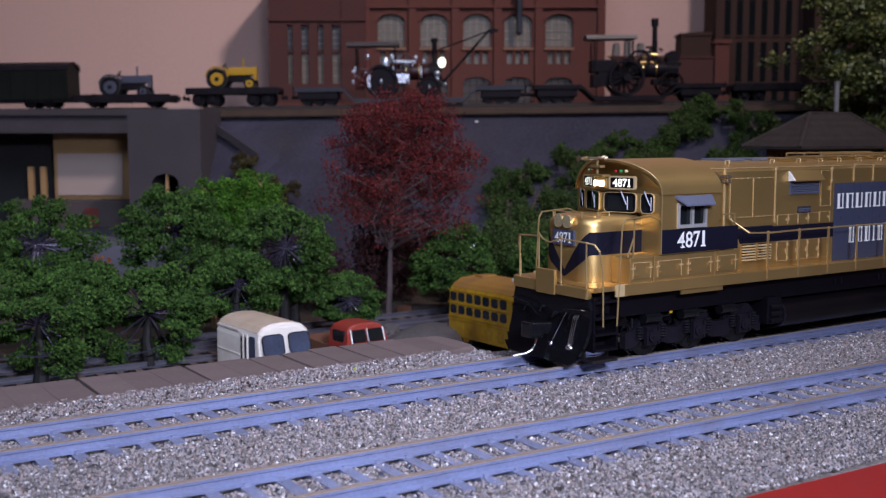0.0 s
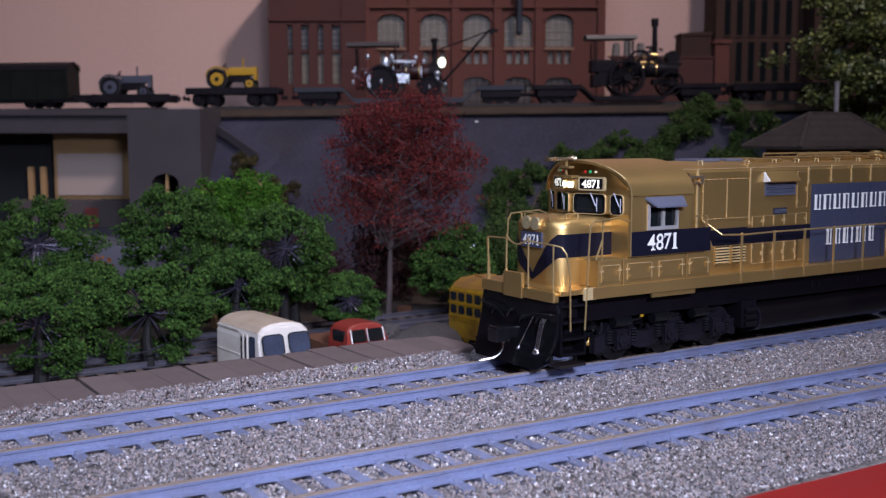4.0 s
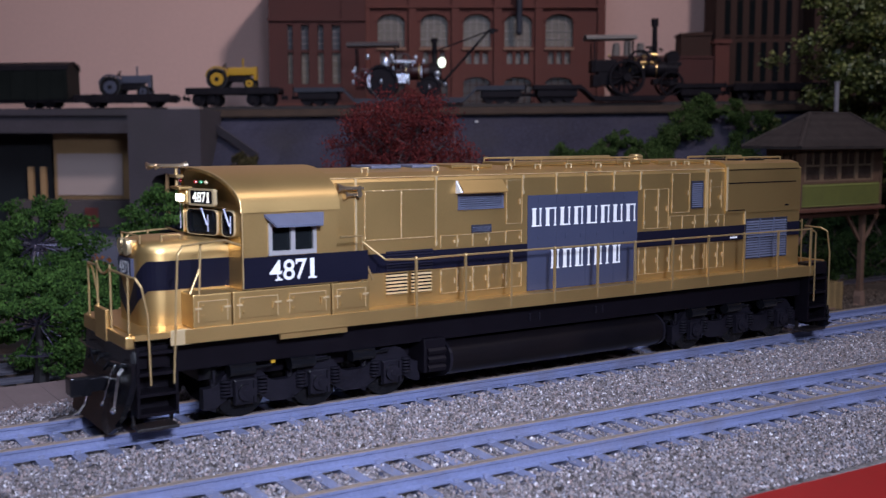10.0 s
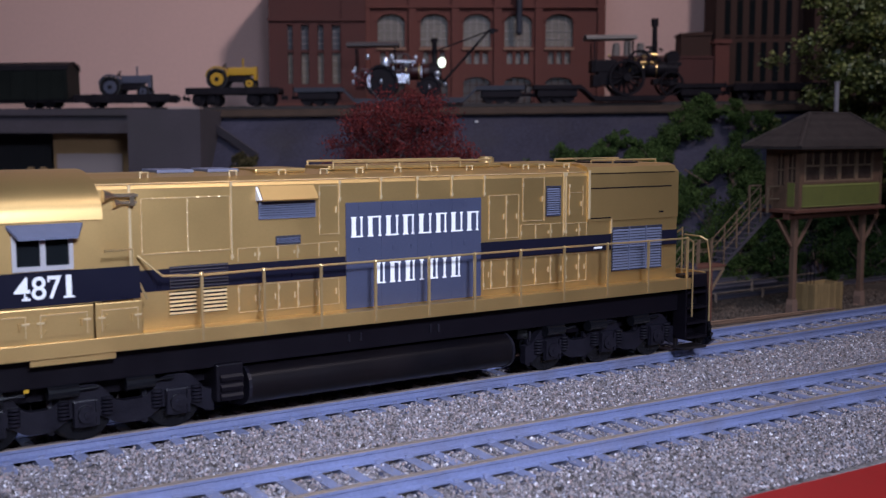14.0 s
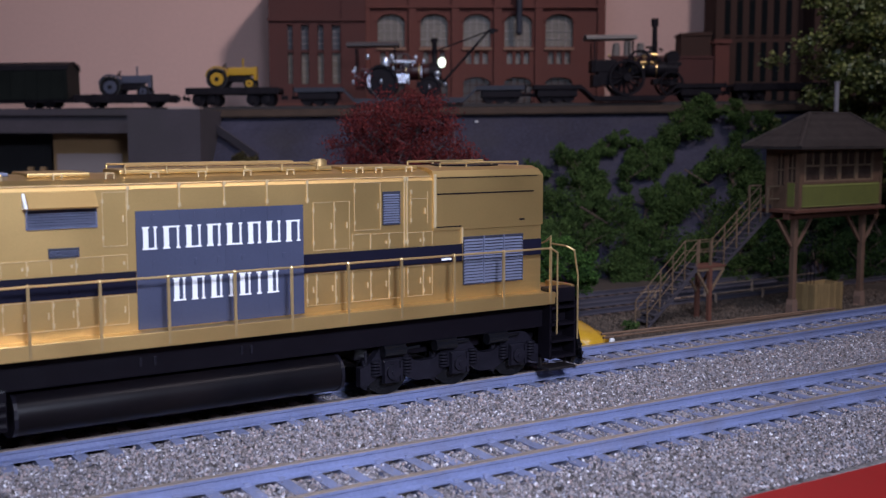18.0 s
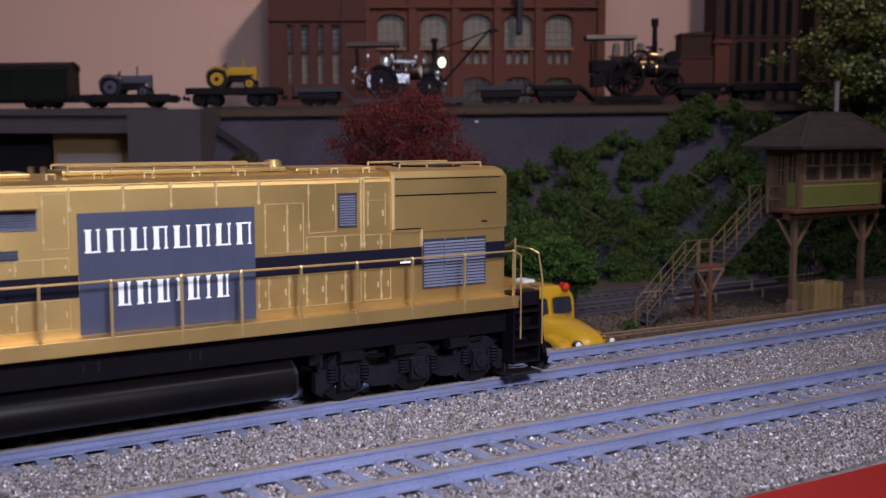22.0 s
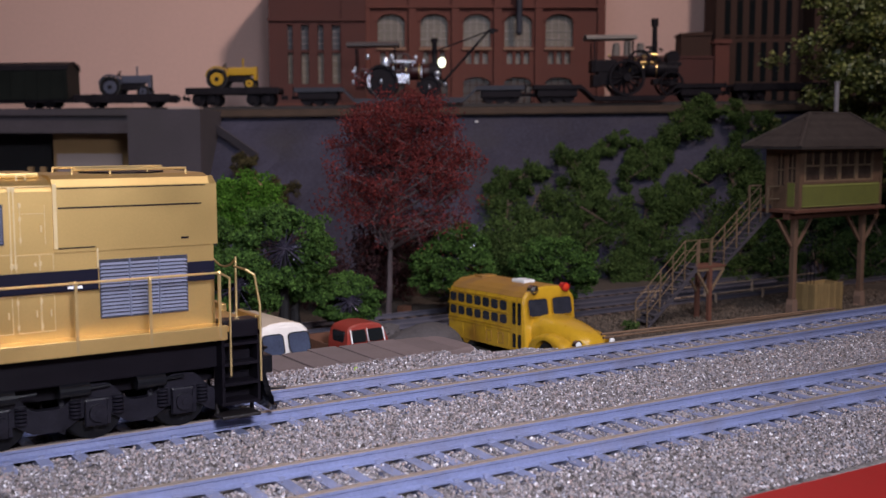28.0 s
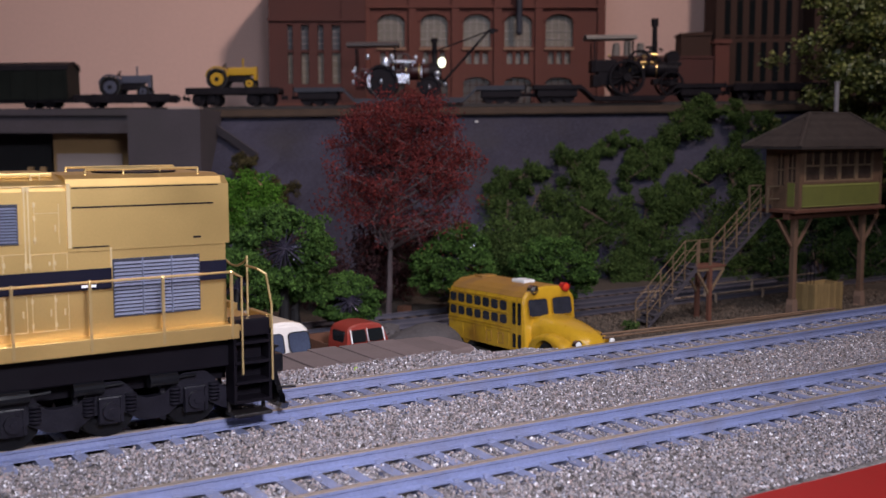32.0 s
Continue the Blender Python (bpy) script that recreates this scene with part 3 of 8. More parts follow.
    # hood doors: thin raised panels with hinges and latches, edge glints in a lighter gold
    for s in (-1, 1):
        y0, y1 = s * 12.0, s * 12.08
        ye = s * 12.12
        doors = [(-14.8, -5.35, 36.5, 47.6), (-5.25, 3.9, 36.5, 47.6), (24.6, 29.3, 38.5, 49.1), (70.1, 75.1, 35.0, 45.5), (75.3, 79.0, 35.0, 45.5), (80.3, 86.9, 38.9, 49.5), (95.0, 99.5, 39.7, 45.5), (95.0, 99.5, 45.7, 47.1)]
        low = [(5.5, 10.0, 36.5), (10.2, 14.5, 36.5), (14.7, 19.1, 36.6), (19.3, 24.3, 36.6), (24.5, 29.2, 36.7), (79.7, 84.2, 38.0), (84.4, 89.0, 37.9), (89.2, 93.1, 37.9), (94.1, 98.2, 37.7), (98.4, 100.8, 37.7)]
        doors += [(a, b, 34.5 if z > 37 else 33.7, z) for a, b, z in low]
        doors += [(a, b, 22.9, 28.6 if a < 60 else 29.9) for a, b, z in low] + [(68.4, 70.6, 22.9, 29.9), (70.8, 75.3, 22.9, 29.9), (75.5, 79.5, 22.9, 29.9)]
        for k, (a, b, z0, z1) in enumerate(doors):
            bm = bmesh.new()
            box(bm, a, b, min(y0, y1), max(y0, y1), z0, z1)
            d = p("hood_door", bm, GOLD, parent=hood)
            bm = bmesh.new()
            e = 0.05
            sides = [(a - e, a + e, z0, z1), (b - e, b + e, z0, z1)]
            if z1 - z0 > 4 or z0 > 33.5 and k >= 8 and z0 > 30:
                sides.append((a + e, b - e, z1 - e, z1 + e))
            if z1 - z0 > 7 or z0 < 23:
                sides.append((a + e, b - e, z0 - e, z0 + e))
            for q0, q1, q2, q3 in sides:
                box(bm, q0, q1, ye - 0.09, ye + 0.09, q2, q3)
            h_ = z1 - z0
            if k < 2:
                marks = [(a, z0 + h_ * f) for f in (0.06, 0.28, 0.5, 0.72, 0.94)] + [(a + (b - a) * f, zz) for f in (0.25, 0.5, 0.75) for zz in (z0, z1)]
                for x, z in marks:
                    ball(bm, (x, s * 12.18, z), 0.2, 1)
            elif h_ > 4:
                for f in (0.16, 0.84):
                    box(bm, a - 0.22, a + 0.2, s * 12.24 - 0.12, s * 12.24 + 0.12, z0 + h_ * f - 0.42, z0 + h_ * f + 0.42)
                rod(bm, (b - 0.75, s * 12.3, z0 + h_ * 0.5 - 0.65), (b - 0.75, s * 12.3, z0 + h_ * 0.5 + 0.65), 0.17)
            elif h_ < 4 and k % 2:
                box(bm, a - 0.25, a + 0.25, s * 12.25 - 0.12, s * 12.25 + 0.12, z0 + 1.0, z0 + 1.9)
            else:
                box(bm, b - 0.9, b - 0.5, s * 12.22 - 0.1, s * 12.22 + 0.1, z0 + 1.0, z0 + 1.7)
            part("hinge", bm, GOLD_GLINT, d)
        for x, z0, z1, w in ((-17.1, 33.4, 50.4, 0.26), (4.2, 34.2, 50.6, 0.13), (29.6, 45.4, 50.3, 0.1), (40.1, 45.5, 50.8, 0.12), (49.7, 45.5, 50.8, 0.12), (59.3, 45.5, 50.8, 0.12), (68.7, 45.4, 50.4, 0.14), (93.25, 35.0, 50.6, 0.13), (93.95, 35.0, 50.6, 0.13)):
            bm = bmesh.new()
            box(bm, x - w, x + w, s * 12.12 - 0.12, s * 12.12 + 0.12, z0, z1)
            if w < 0.2:
                for z in (z0 + 0.7, z1 - 0.5):
                    box(bm, x - 0.3, x + 0.3, s * 12.2 - 0.14, s * 12.2 + 0.14, z - 0.4, z + 0.4)
            p("hood_batten", bm, GOLD_GLINT, parent=hood)
        # thin pale rod draws the highlight along the rounded roof edge
        bm = bmesh.new()
        rod(bm, (-24.3, s * 11.62, 50.55), (100.9, s * 11.62, 50.55), 0.1, seg=6)
        p("roof_seam", bm, GOLD_GLINT, parent=hood)
        bm = bmesh.new()
        box(bm, 101.0, 101.7, s * 12.4 - 0.14, s * 12.4 + 0.14, 38.6, 51.0)
        box(bm, 109.0, 109.35, s * 12.2 - 0.2, s * 12.2 + 0.2, 34.5, 38.3)
        p("radiator_edge", bm, GOLD_GLINT, parent=rad)
        bm = bmesh.new()
        box(bm, 103.3, 106.1, s * 12.22 - 0.04, s * 12.22 + 0.04, 30.7, 31.2)
        box(bm, 104.4, 105.0, s * 12.22 - 0.04, s * 12.22 + 0.04, 31.4, 31.8)
        p("white_mark", bm, WHITE, "tiny white maker's mark", hood)
        bm = bmesh.new()
        for i in range(7):
            prism(bm, [(s * 12.45, 29.3 + 0.66 * i), (s * 12.15, 29.75 + 0.66 * i), (s * 12.15, 29.3 + 0.66 * i)], "x", -9.4, 3.2)
        p("band_louvre", bm, STRIPE, "black louvres in the painted band", hood)
        # louvred openings
        for a, b, z0, z1, k in ((10.2, 23.5, 42.4, 46.2, 6), (14.1, 19.9, 36.8, 38.7, 4), (87.4, 92.0, 39.8, 47.4, 12), (109.4, 127.2, 24.4, 36.0, 15)):
            bm = bmesh.new()
            fr = 0.4
            yo = s * 12.3
            box(bm, a, b, yo - 0.12, yo + 0.12, z0, z0 + fr)
            box(bm, a, b, yo - 0.12, yo + 0.12, z1 - fr, z1)
            box(bm, a, a + fr, yo - 0.12, yo + 0.12, z0 + fr, z1 - fr)
            box(bm, b - fr, b, yo - 0.12, yo + 0.12, z0 + fr, z1 - fr)
            box(bm, a + fr, b - fr, yo - 0.15, yo - 0.1, z0 + fr, z1 - fr) if s > 0 else box(bm, a + fr, b - fr, yo + 0.1, yo + 0.15, z0 + fr, z1 - fr)
            g_ = p("grille", bm, GREY_METAL if k < 12 and k != 4 else GRILLE_DARK, "grey louvred grille", hood)
            bm = bmesh.new()
            step = (z1 - z0 - 2 * fr) / k
            for i in range(k):
                z = z0 + fr + step * i
                prism(bm, [(yo + s * 0.3, z), (yo - s * 0.05, z + step * 0.62), (yo - s * 0.05, z)], "x", a + fr * 0.3, b - fr * 0.3)
            if k == 15:
                for i in range(1, 3):
                    x = a + (b - a) * i / 3
                    box(bm, x - 0.15, x + 0.15, yo + min(0, s * 0.35), yo + max(0, s * 0.35), z0, z1)
            part("louvre", bm, GREY_METAL, g_)
        # gold louvres low on the hood
        # black sheet added behind the slats for the shade in their gaps
        bm = bmesh.new()
        for a, b in ((-9.5, -3.8), (-2.8, 2.8)):
            box(bm, a, b, *sorted((s * 12.0, s * 12.1)), 23.7, 28.6)
        p("louvre_backing", bm, BLACK, parent=hood)
        bm = bmesh.new()
        for a, b in ((-9.5, -3.8), (-2.8, 2.8)):
            for q0, q1, q2, q3 in ((a - 0.2, b + 0.2, 23.4, 23.7), (a - 0.2, b + 0.2, 28.6, 28.9), (a - 0.2, a, 23.7, 28.6), (b, b + 0.2, 23.7, 28.6)):
                box(bm, q0, q1, *sorted((s * 12.0, s * 12.25)), q2, q3)
        p("louvre_frame", bm, GOLD, parent=hood)
        bm = bmesh.new()
        for i in range(6):
            for a, b in ((-9.5, -3.8), (-2.8, 2.8)):
                prism(bm, [(s * 12.6, 23.9 + 0.8 * i), (s * 12.12, 24.3 + 0.8 * i), (s * 12.12, 23.9 + 0.8 * i)], "x", a, b)
        p("low_louvre", bm, GOLD_GLINT, parent=hood)
        # hinged awning over the upper grille
        bm = bmesh.new()
        prism(bm, [(s * 12.0, 49.4), (s * 14.6, 46.6), (s * 14.4, 46.3), (s * 12.0, 48.9)], "x", 10.4, 23.3)
        p("awning", bm, GOLD, "gold hinged awning", hood)
        bm = bmesh.new()
        prism(bm, [(s * 12.1, 49.3), (s * 14.5, 46.6), (s * 12.1, 46.3)], "x", 9.7, 10.2)
        p("awning_cheek", bm, WHITE, "pale awning cheek", hood)
    # roof details
    bm = bmesh.new()
    box(bm, 2, 9, -5, 5, 52.3, 53.0, 0.2)
    box(bm, -9, -1, -5, 5, 52.3, 53.0, 0.2)
    p("roof_hatch", bm, GREY_METAL, "grey roof hatch", hood)
    bm = bmesh.new()
    box(bm, 30, 78, -6, 6, 52.2, 53.2, 0.3)
    box(bm, 12, 24, -7, 7, 52.0, 52.9, 0.3)
    box(bm, 80, 100, -7, 7, 52.0, 53.0, 0.3)
    p("roof_housing", bm, GOLD, parent=hood)
    bm = bmesh.new()
    disc(bm, (77, -1, 53.7), "z", 2.0, 1.2, 18)
    disc(bm, (77, -1, 54.4), "z", 1.6, 0.5, 18)
    p("exhaust_stack", bm, GOLD_BRIGHT, "bright brass exhaust stack", hood)
    bm = bmesh.new()
    for y in (-6.5, 6.5):
        rod(bm, (31, y, 54.0), (74, y, 54.0), 0.28)
        for i in range(6):
            rod(bm, (31 + 8.6 * i, y, 52.4), (31 + 8.6 * i, y, 54.1), 0.22)
    p("roof_walk_rail", bm, GOLD_BRIGHT, parent=hood)
    for x, y in ((-13, -9), (6, -9), (17, -9.6), (27, -9.6), (36, -9.6), (46, -9.6), (56, -9.6), (66, -9.6), (83, -9.6), (88, -9.6), (96, -9.6)):
        bm = bmesh.new()
        wire(bm, [(x - 0.8, y, 51.6), (x - 0.8, y, 52.7), (x + 0.8, y, 52.7), (x + 0.8, y, 51.6)], 0.2)
        p("lifting_eye", bm, GOLD_GLINT, parent=hood)
    # horn and lamp behind the cab
    bm = bmesh.new()
    rod(bm, (-15.8, -13.3, 48.4), (-20.5, -13.3, 48.5), 0.4, 0.45, 10)
    rod(bm, (-20.5, -13.3, 48.5), (-22.6, -13.3, 48.5), 0.45, 1.35, 14)
    rod(bm, (-16.0, -13.0, 47.0), (-19.0, -13.0, 47.0), 0.35, 0.4, 10)
    rod(bm, (-19.0, -13.0, 47.0), (-20.4, -13.0, 47.0), 0.4, 1.0, 14)
    box(bm, -17.4, -16.4, -13.6, -11.9, 46.4, 48.9)
    p("horn", bm, HORN_METAL, "brass horn", hood)

    build_cab(L, p)
    build_nose(L, p)
    build_rails(L, p)
    return L


def p_truck(L, tx, axles):
    tr = thing("truck", "black three-axle truck", "", at(tx, 0, 0))
    tr.parent = L
    tr.matrix_local = at(tx, 0, 0)
    bm = bmesh.new()
    box(bm, -26, 26, -8, 8, 8.5, 11.5)
    part("bolster", bm, BLACK, tr)
    for s in (-1, 1):
        bm = bmesh.new()
        y0, y1 = sorted((s * 9.9, s * 12.0))
        xs = [-26.5 + 53 * k / 52 for k in range(53)]
        hump = [max(math.exp(-((x - ax) / 5.0) ** 4) for ax in axles) for x in xs]
        pts = [(x, 7.4 + 4.2 * h) for x, h in zip(xs, hump)] + [(x, 2.9 + 2.4 * h) for x, h in zip(xs[::-1], hump[::-1])]
        prism(bm, pts, "y", y0, y1)
        for ax in axles:
            a0, a1 = sorted((y0 if s < 0 else y1, s * 12.9))
            box(bm, ax - 2.5, ax + 2.5, a0, a1, 3.2, 8.8, 0.4)
            disc(bm, (ax, s * 13.2, 5.9), "y", 1.75, 1.1, 16)
            disc(bm, (ax, s * 13.8, 5.9), "y", 0.7, 0.4, 10)
            for e in (-0.5, 0.5):
                box(bm, ax + 4.2 * e - 0.3, ax + 4.2 * e + 0.3, min(s * 12.8, s * 13.4), max(s * 12.8, s * 13.4), 3.6, 8.4)
            for e in (-4.2, 4.2):
                for k in range(5):
                    disc(bm, (ax + e, s * 12.2, 5.6 + 0.75 * k), "z", 1.15, 0.42, 12)
        part("sideframe", bm, BLACK_SATIN, tr)
        for cx in (-21, -7, 8):
            bm = bmesh.new()
            rod(bm, (cx, s * 13.2, 11.0), (cx + 5.5, s * 13.2, 11.0), 1.35, seg=14)
            rod(bm, (cx - 0.4, s * 13.2, 11.0), (cx, s * 13.2, 11.0), 1.55, seg=14)
            rod(bm, (cx + 5.5, s * 13.2, 11.0), (cx + 9.5, s * 13.2, 11.2), 0.32, seg=8)
            part("brake_cylinder", bm, BLACK_GLOSS, tr)
        bm = bmesh.new()
        for ax in axles:
            prism(bm, [(ax - 7.2, 2.4), (ax - 6.0, 2.0), (ax - 5.4, 5.0), (ax - 6.2, 9.0), (ax - 7.0, 9.0), (ax - 6.6, 5.4)], "y", *sorted((s * 10.2, s * 11.2)))
            rod(bm, (ax - 6.4, s * 11.6, 8.6), (ax - 6.4, s * 11.6, 11.0), 0.35, seg=8)
        part("brake_shoe", bm, BLACK_SATIN, tr)
    for ax in axles:
        bm = bmesh.new()
        for s in (-1, 1):
            disc(bm, (0, s * 8.7, 0), "y", 5.85, 2.4, 28)
            disc(bm, (0, s * 7.3, 0), "y", 6.4, 0.5, 28)
            for k in range(6):
                a = math.pi * k / 3
                disc(bm, (3.2 * math.cos(a), s * 9.95, 3.2 * math.sin(a)), "y", 0.7, 0.3, 8)
        rod(bm, (0, -9, 0), (0, 9, 0), 1.3)
        w = part("wheelset", bm, BLACK_GLOSS, tr)
        w.matrix_local = at(ax, 0, 5.9)
        WHEELS.append((w, ax))
    return tr


WHEELS = []


WEDGE = 6.2


def rounded(a, b, z0, z1, r, n=3):
    pts = []
    for cx, cz, a0 in ((b - r, z1 - r, 0), (a + r, z1 - r, 90), (a + r, z0 + r, 180), (b - r, z0 + r, 270)):
        for i in range(n + 1):
            t = radians(a0 + 90 * i / n)
            pts.append((cx + r * math.cos(t), cz + r * math.sin(t)))
    return pts


def loop(bm, outer, inner, x0, x1):
    """A flat ring that looks to -x, between two outlines of (y, z)."""
    n = len(outer)
    vs = [[bm.verts.new((x, *q)) for q in ring] for x in (x0, x1) for ring in (outer, inner)]
    for i in range(n):
        j = (i + 1) % n
        bm.faces.new((vs[0][i], vs[0][j], vs[1][j], vs[1][i]))
        bm.faces.new((vs[2][i], vs[3][i], vs[3][j], vs[2][j]))
        bm.faces.new((vs[0][i], vs[2][i], vs[2][j], vs[0][j]))
        bm.faces.new((vs[1][i], vs[1][j], vs[3][j], vs[3][i]))


def wedge(bm):
    """The cab's front runs to a blunt point: push what lies at the front forward towards the middle."""
    for v in bm.verts:
        if v.co.x < -43:
            v.co.x -= WEDGE * max(0.0, 1 - abs(v.co.y) / 17.2)


def build_cab(L, p):
    W = 17.2
    # cab shell: sides, front and rear walls round real window openings
    roof = arch(W, 44.7, 53.1, 28, 2.0)
    cab = None
    bm = bmesh.new()
    # side walls: pieces round the window (x -40..-30.2, z 35.8..41.2)
    for s in (-1, 1):
        y0, y1 = sorted((s * W, s * (W - 0.9)))
        for a, b, z0, z1 in ((-46, -40, 28.4, 44.7), (-30.2, -24.5, 28.4, 44.7), (-40, -30.2, 28.4, 35.9), (-40, -30.2, 41.4, 44.7)):
            box(bm, a, b, y0, y1, z0, z1)
    # front wall: window strips
    for a, b in ((-46, -45), (-25.4, -24.5)):
        for y0, y1, z0, z1 in ((-16.3, 16.3, 21.2, 39.4), (-16.3, -14.8, 39.4, 44.4), (-11.6, -9.9, 39.4, 44.4), (-1.2, 1.2, 39.4, 44.4), (9.9, 11.6, 39.4, 44.4), (14.8, 16.3, 39.4, 44.4), (-16.3, 16.3, 44.4, 44.7)):
            box(bm, a, b, y0, y1, z0, z1)
        prism(bm, roof, "x", a, b)
    wedge(bm)
    cab = p("cab", bm, GOLD, "gold operator's cab")
    bm = bmesh.new()
    outer = [(y * 1.012, z + 0.35) for y, z in roof]
    outer[0], outer[-1] = (-W - 0.35, 44.3), (W + 0.35, 44.3)
    inner = [(y * 0.985, z - 0.25) for y, z in roof]
    prism(bm, outer + inner[::-1], "x", -46.6, -23.9)
    wedge(bm)
    p("cab_roof", bm, GOLD, "rounded gold cab roof", cab, True).data.set_sharp_from_angle(angle=radians(30))
    bm = bmesh.new()
    for q, w in zip(outer, outer[1:]):
        rod(bm, (-46.6, q[0], q[1]), (-46.6, w[0], w[1]), 0.14)
    rod(bm, (-46.3, -W - 0.1, 44.4), (-46.3, -W - 0.1, 28.6), 0.2)
    wedge(bm)
    p("roof_beading", bm, GOLD_BRIGHT, parent=cab)
    for s in (-1, 1):
        bm = bmesh.new()
        box(bm, -46.05, -17, s * (W + 0.06) - 0.06, s * (W + 0.06) + 0.06, 28.6, 35.0)
        band = p("black_band", bm, STRIPE, "black painted band", cab)
        m = side_at(-35.0, -W - 0.14, 32.0) if s < 0 else at(-35.0, W + 0.14, 32.0, 90, 0, 180)
        number_text("4871", 4.35, WHITE, band, m, "white road number 4871")
        # window with grey frame, sash bar and sun visor
        bm = bmesh.new()
        y = s * (W + 0.1)
        for a, b, z0, z1 in ((-40.6, -39.8, 35.2, 42), (-30.4, -29.6, 35.2, 42), (-39.8, -30.4, 35.2, 36.1), (-39.8, -30.4, 41.2, 42), (-35.6, -34.6, 36.1, 41.2)):
            box(bm, a, b, y - 0.35, y + 0.35, z0, z1)
        win = p("side_window", bm, CHROME_PAINT, "pale metal window frame", cab)
        bm = bmesh.new()
        box(bm, -39.8, -30.4, s * (W - 0.5) - 0.1, s * (W - 0.5) + 0.1, 36.0, 41.3)
        part("pane", bm, DARK_GLASS, win)
        bm = bmesh.new()
        yv = s * (W + 3.0)
        vs = [bm.verts.new(v) for v in ((-41.4, s * W, 43.9), (-27.6, s * W, 43.9), (-29.2, yv, 41.6), (-39.9, yv, 41.6), (-41.4, s * W, 43.3), (-27.6, s * W, 43.3), (-29.2, yv, 41.2), (-39.9, yv, 41.2))]
        for f in ((0, 1, 2, 3), (7, 6, 5, 4), (0, 4, 5, 1), (1, 5, 6, 2), (2, 6, 7, 3), (3, 7, 4, 0)):
            bm.faces.new([vs[i] for i in f])
        p("sun_visor", bm, GREY_METAL, "grey sun visor", cab)
    # front windows, two over the nose, one in each door
    for y0, y1 in ((-14.8, -11.6), (-9.9, -1.2), (1.2, 9.9), (11.6, 14.8)):
        bm = bmesh.new()
        loop(bm, rounded(y0 - 0.1, y1 + 0.1, 39.3, 44.5, 1.0), rounded(y0 + 0.35, y1 - 0.35, 39.75, 44.05, 0.8), -46.25, -45.6)
        wedge(bm)
        win = p("front_window", bm, BLACK_GLOSS, "windscreen in a black seal with a gold rim", cab)
        bm = bmesh.new()
        loop(bm, rounded(y0 - 0.24, y1 + 0.24, 39.16, 44.64, 1.1), rounded(y0 - 0.1, y1 + 0.1, 39.3, 44.5, 1.0), -46.35, -45.9)
        wedge(bm)
        part("rim", bm, GOLD_GLINT, win)
        bm = bmesh.new()
        box(bm, -45.6, -45.4, y0, y1, 39.4, 44.4)
        wedge(bm)
        part("pane", bm, DARK_GLASS, win)
        bm = bmesh.new()
        c = y0 + 0.3 * (y1 - y0)
        wire(bm, [(-46.9, c + 1.0, 45.0), (-46.9, c - 0.6, 41.4)], 0.15)
        wire(bm, [(-46.9, c - 0.9, 43.6), (-46.9, c - 0.9, 40.0)], 0.12)
        wedge(bm)
        part("wiper", bm, WIPER, win)
    # number boards, class lights, headlight over the windows
    for s in (-1, 1):
        bm = bmesh.new()
        box(bm, -47.2, -46, s * 6.8 - 3.4, s * 6.8 + 3.4, 45.7, 48.7, 0.3)
        wedge(bm)
        nb = p("number_board", bm, BLACK, "black number board with lit figures", cab)
        bm = bmesh.new()
        loop(bm, rounded(s * 6.8 - 3.7, s * 6.8 + 3.7, 45.4, 49.0, 0.5), rounded(s * 6.8 - 3.3, s * 6.8 + 3.3, 45.8, 48.6, 0.4), -47.3, -46.5)
        wedge(bm)
        part("rim", bm, GOLD_GLINT, nb)
        number_text("4871", 2.15, GLOW_WARM, nb, at(-47.32 - WEDGE * (1 - 6.8 / 17.2), s * 6.8, 47.2, 90, 0, -90 - s * math.degrees(math.atan(WEDGE / 17.2))), "lit white number 4871")
        for k, mat in enumerate((LAMP_RED, LAMP_GREEN, LAMP_CLEAR)):
            bm = bmesh.new()
            ball(bm, (-46.7, s * (4.6 + 1.5 * k), 50.3), 0.42, 1)
            wedge(bm)
            p("class_light", bm, mat, parent=cab)
    bm = bmesh.new()
    box(bm, -47.4, -46, -2.5, 2.5, 45.6, 48.4, 0.4)
    box(bm, -49.0, -46, -2.7, 2.7, 48.7, 49.3, 0.2)
    wedge(bm)
    hl = p("headlight", bm, GOLD, "twin headlight, lit", cab)
    for y in (-1.25, 1.25):
        bm = bmesh.new()
        disc(bm, (-47.6, y, 46.9), "x", 0.8, 0.5, 16)
        wedge(bm)
        part("lens", bm, GLOW_HEAD, hl)
    # horns on the roof front
    bm = bmesh.new()
    rod(bm, (-47, 0, 49.5), (-47, 0, 53.6), 0.4)
    box(bm, -47.8, -46.2, -2.2, 2.2, 51.2, 51.8)
    for v in bm.verts:
        v.co.x -= WEDGE + 0.6
    stem = p("horn_bracket", bm, GOLD_BRIGHT, parent=cab)
    for y, z, l in ((-1.3, 53.6, 4.6), (0.2, 53.8, 6.2), (1.6, 53.5, 5.2)):
        for d in (-0.9, 0.25):
            bm = bmesh.new()
            tip = -47.6 - WEDGE + l * d
            rod(bm, (-47.6 - WEDGE, y, z), (tip, y, z), 0.26, 0.34, 10)
            rod(bm, (tip, y, z), (tip + math.copysign(0.8, d), y, z), 0.34, 0.8, 12)
            part("air_horn", bm, HORN_METAL, stem)


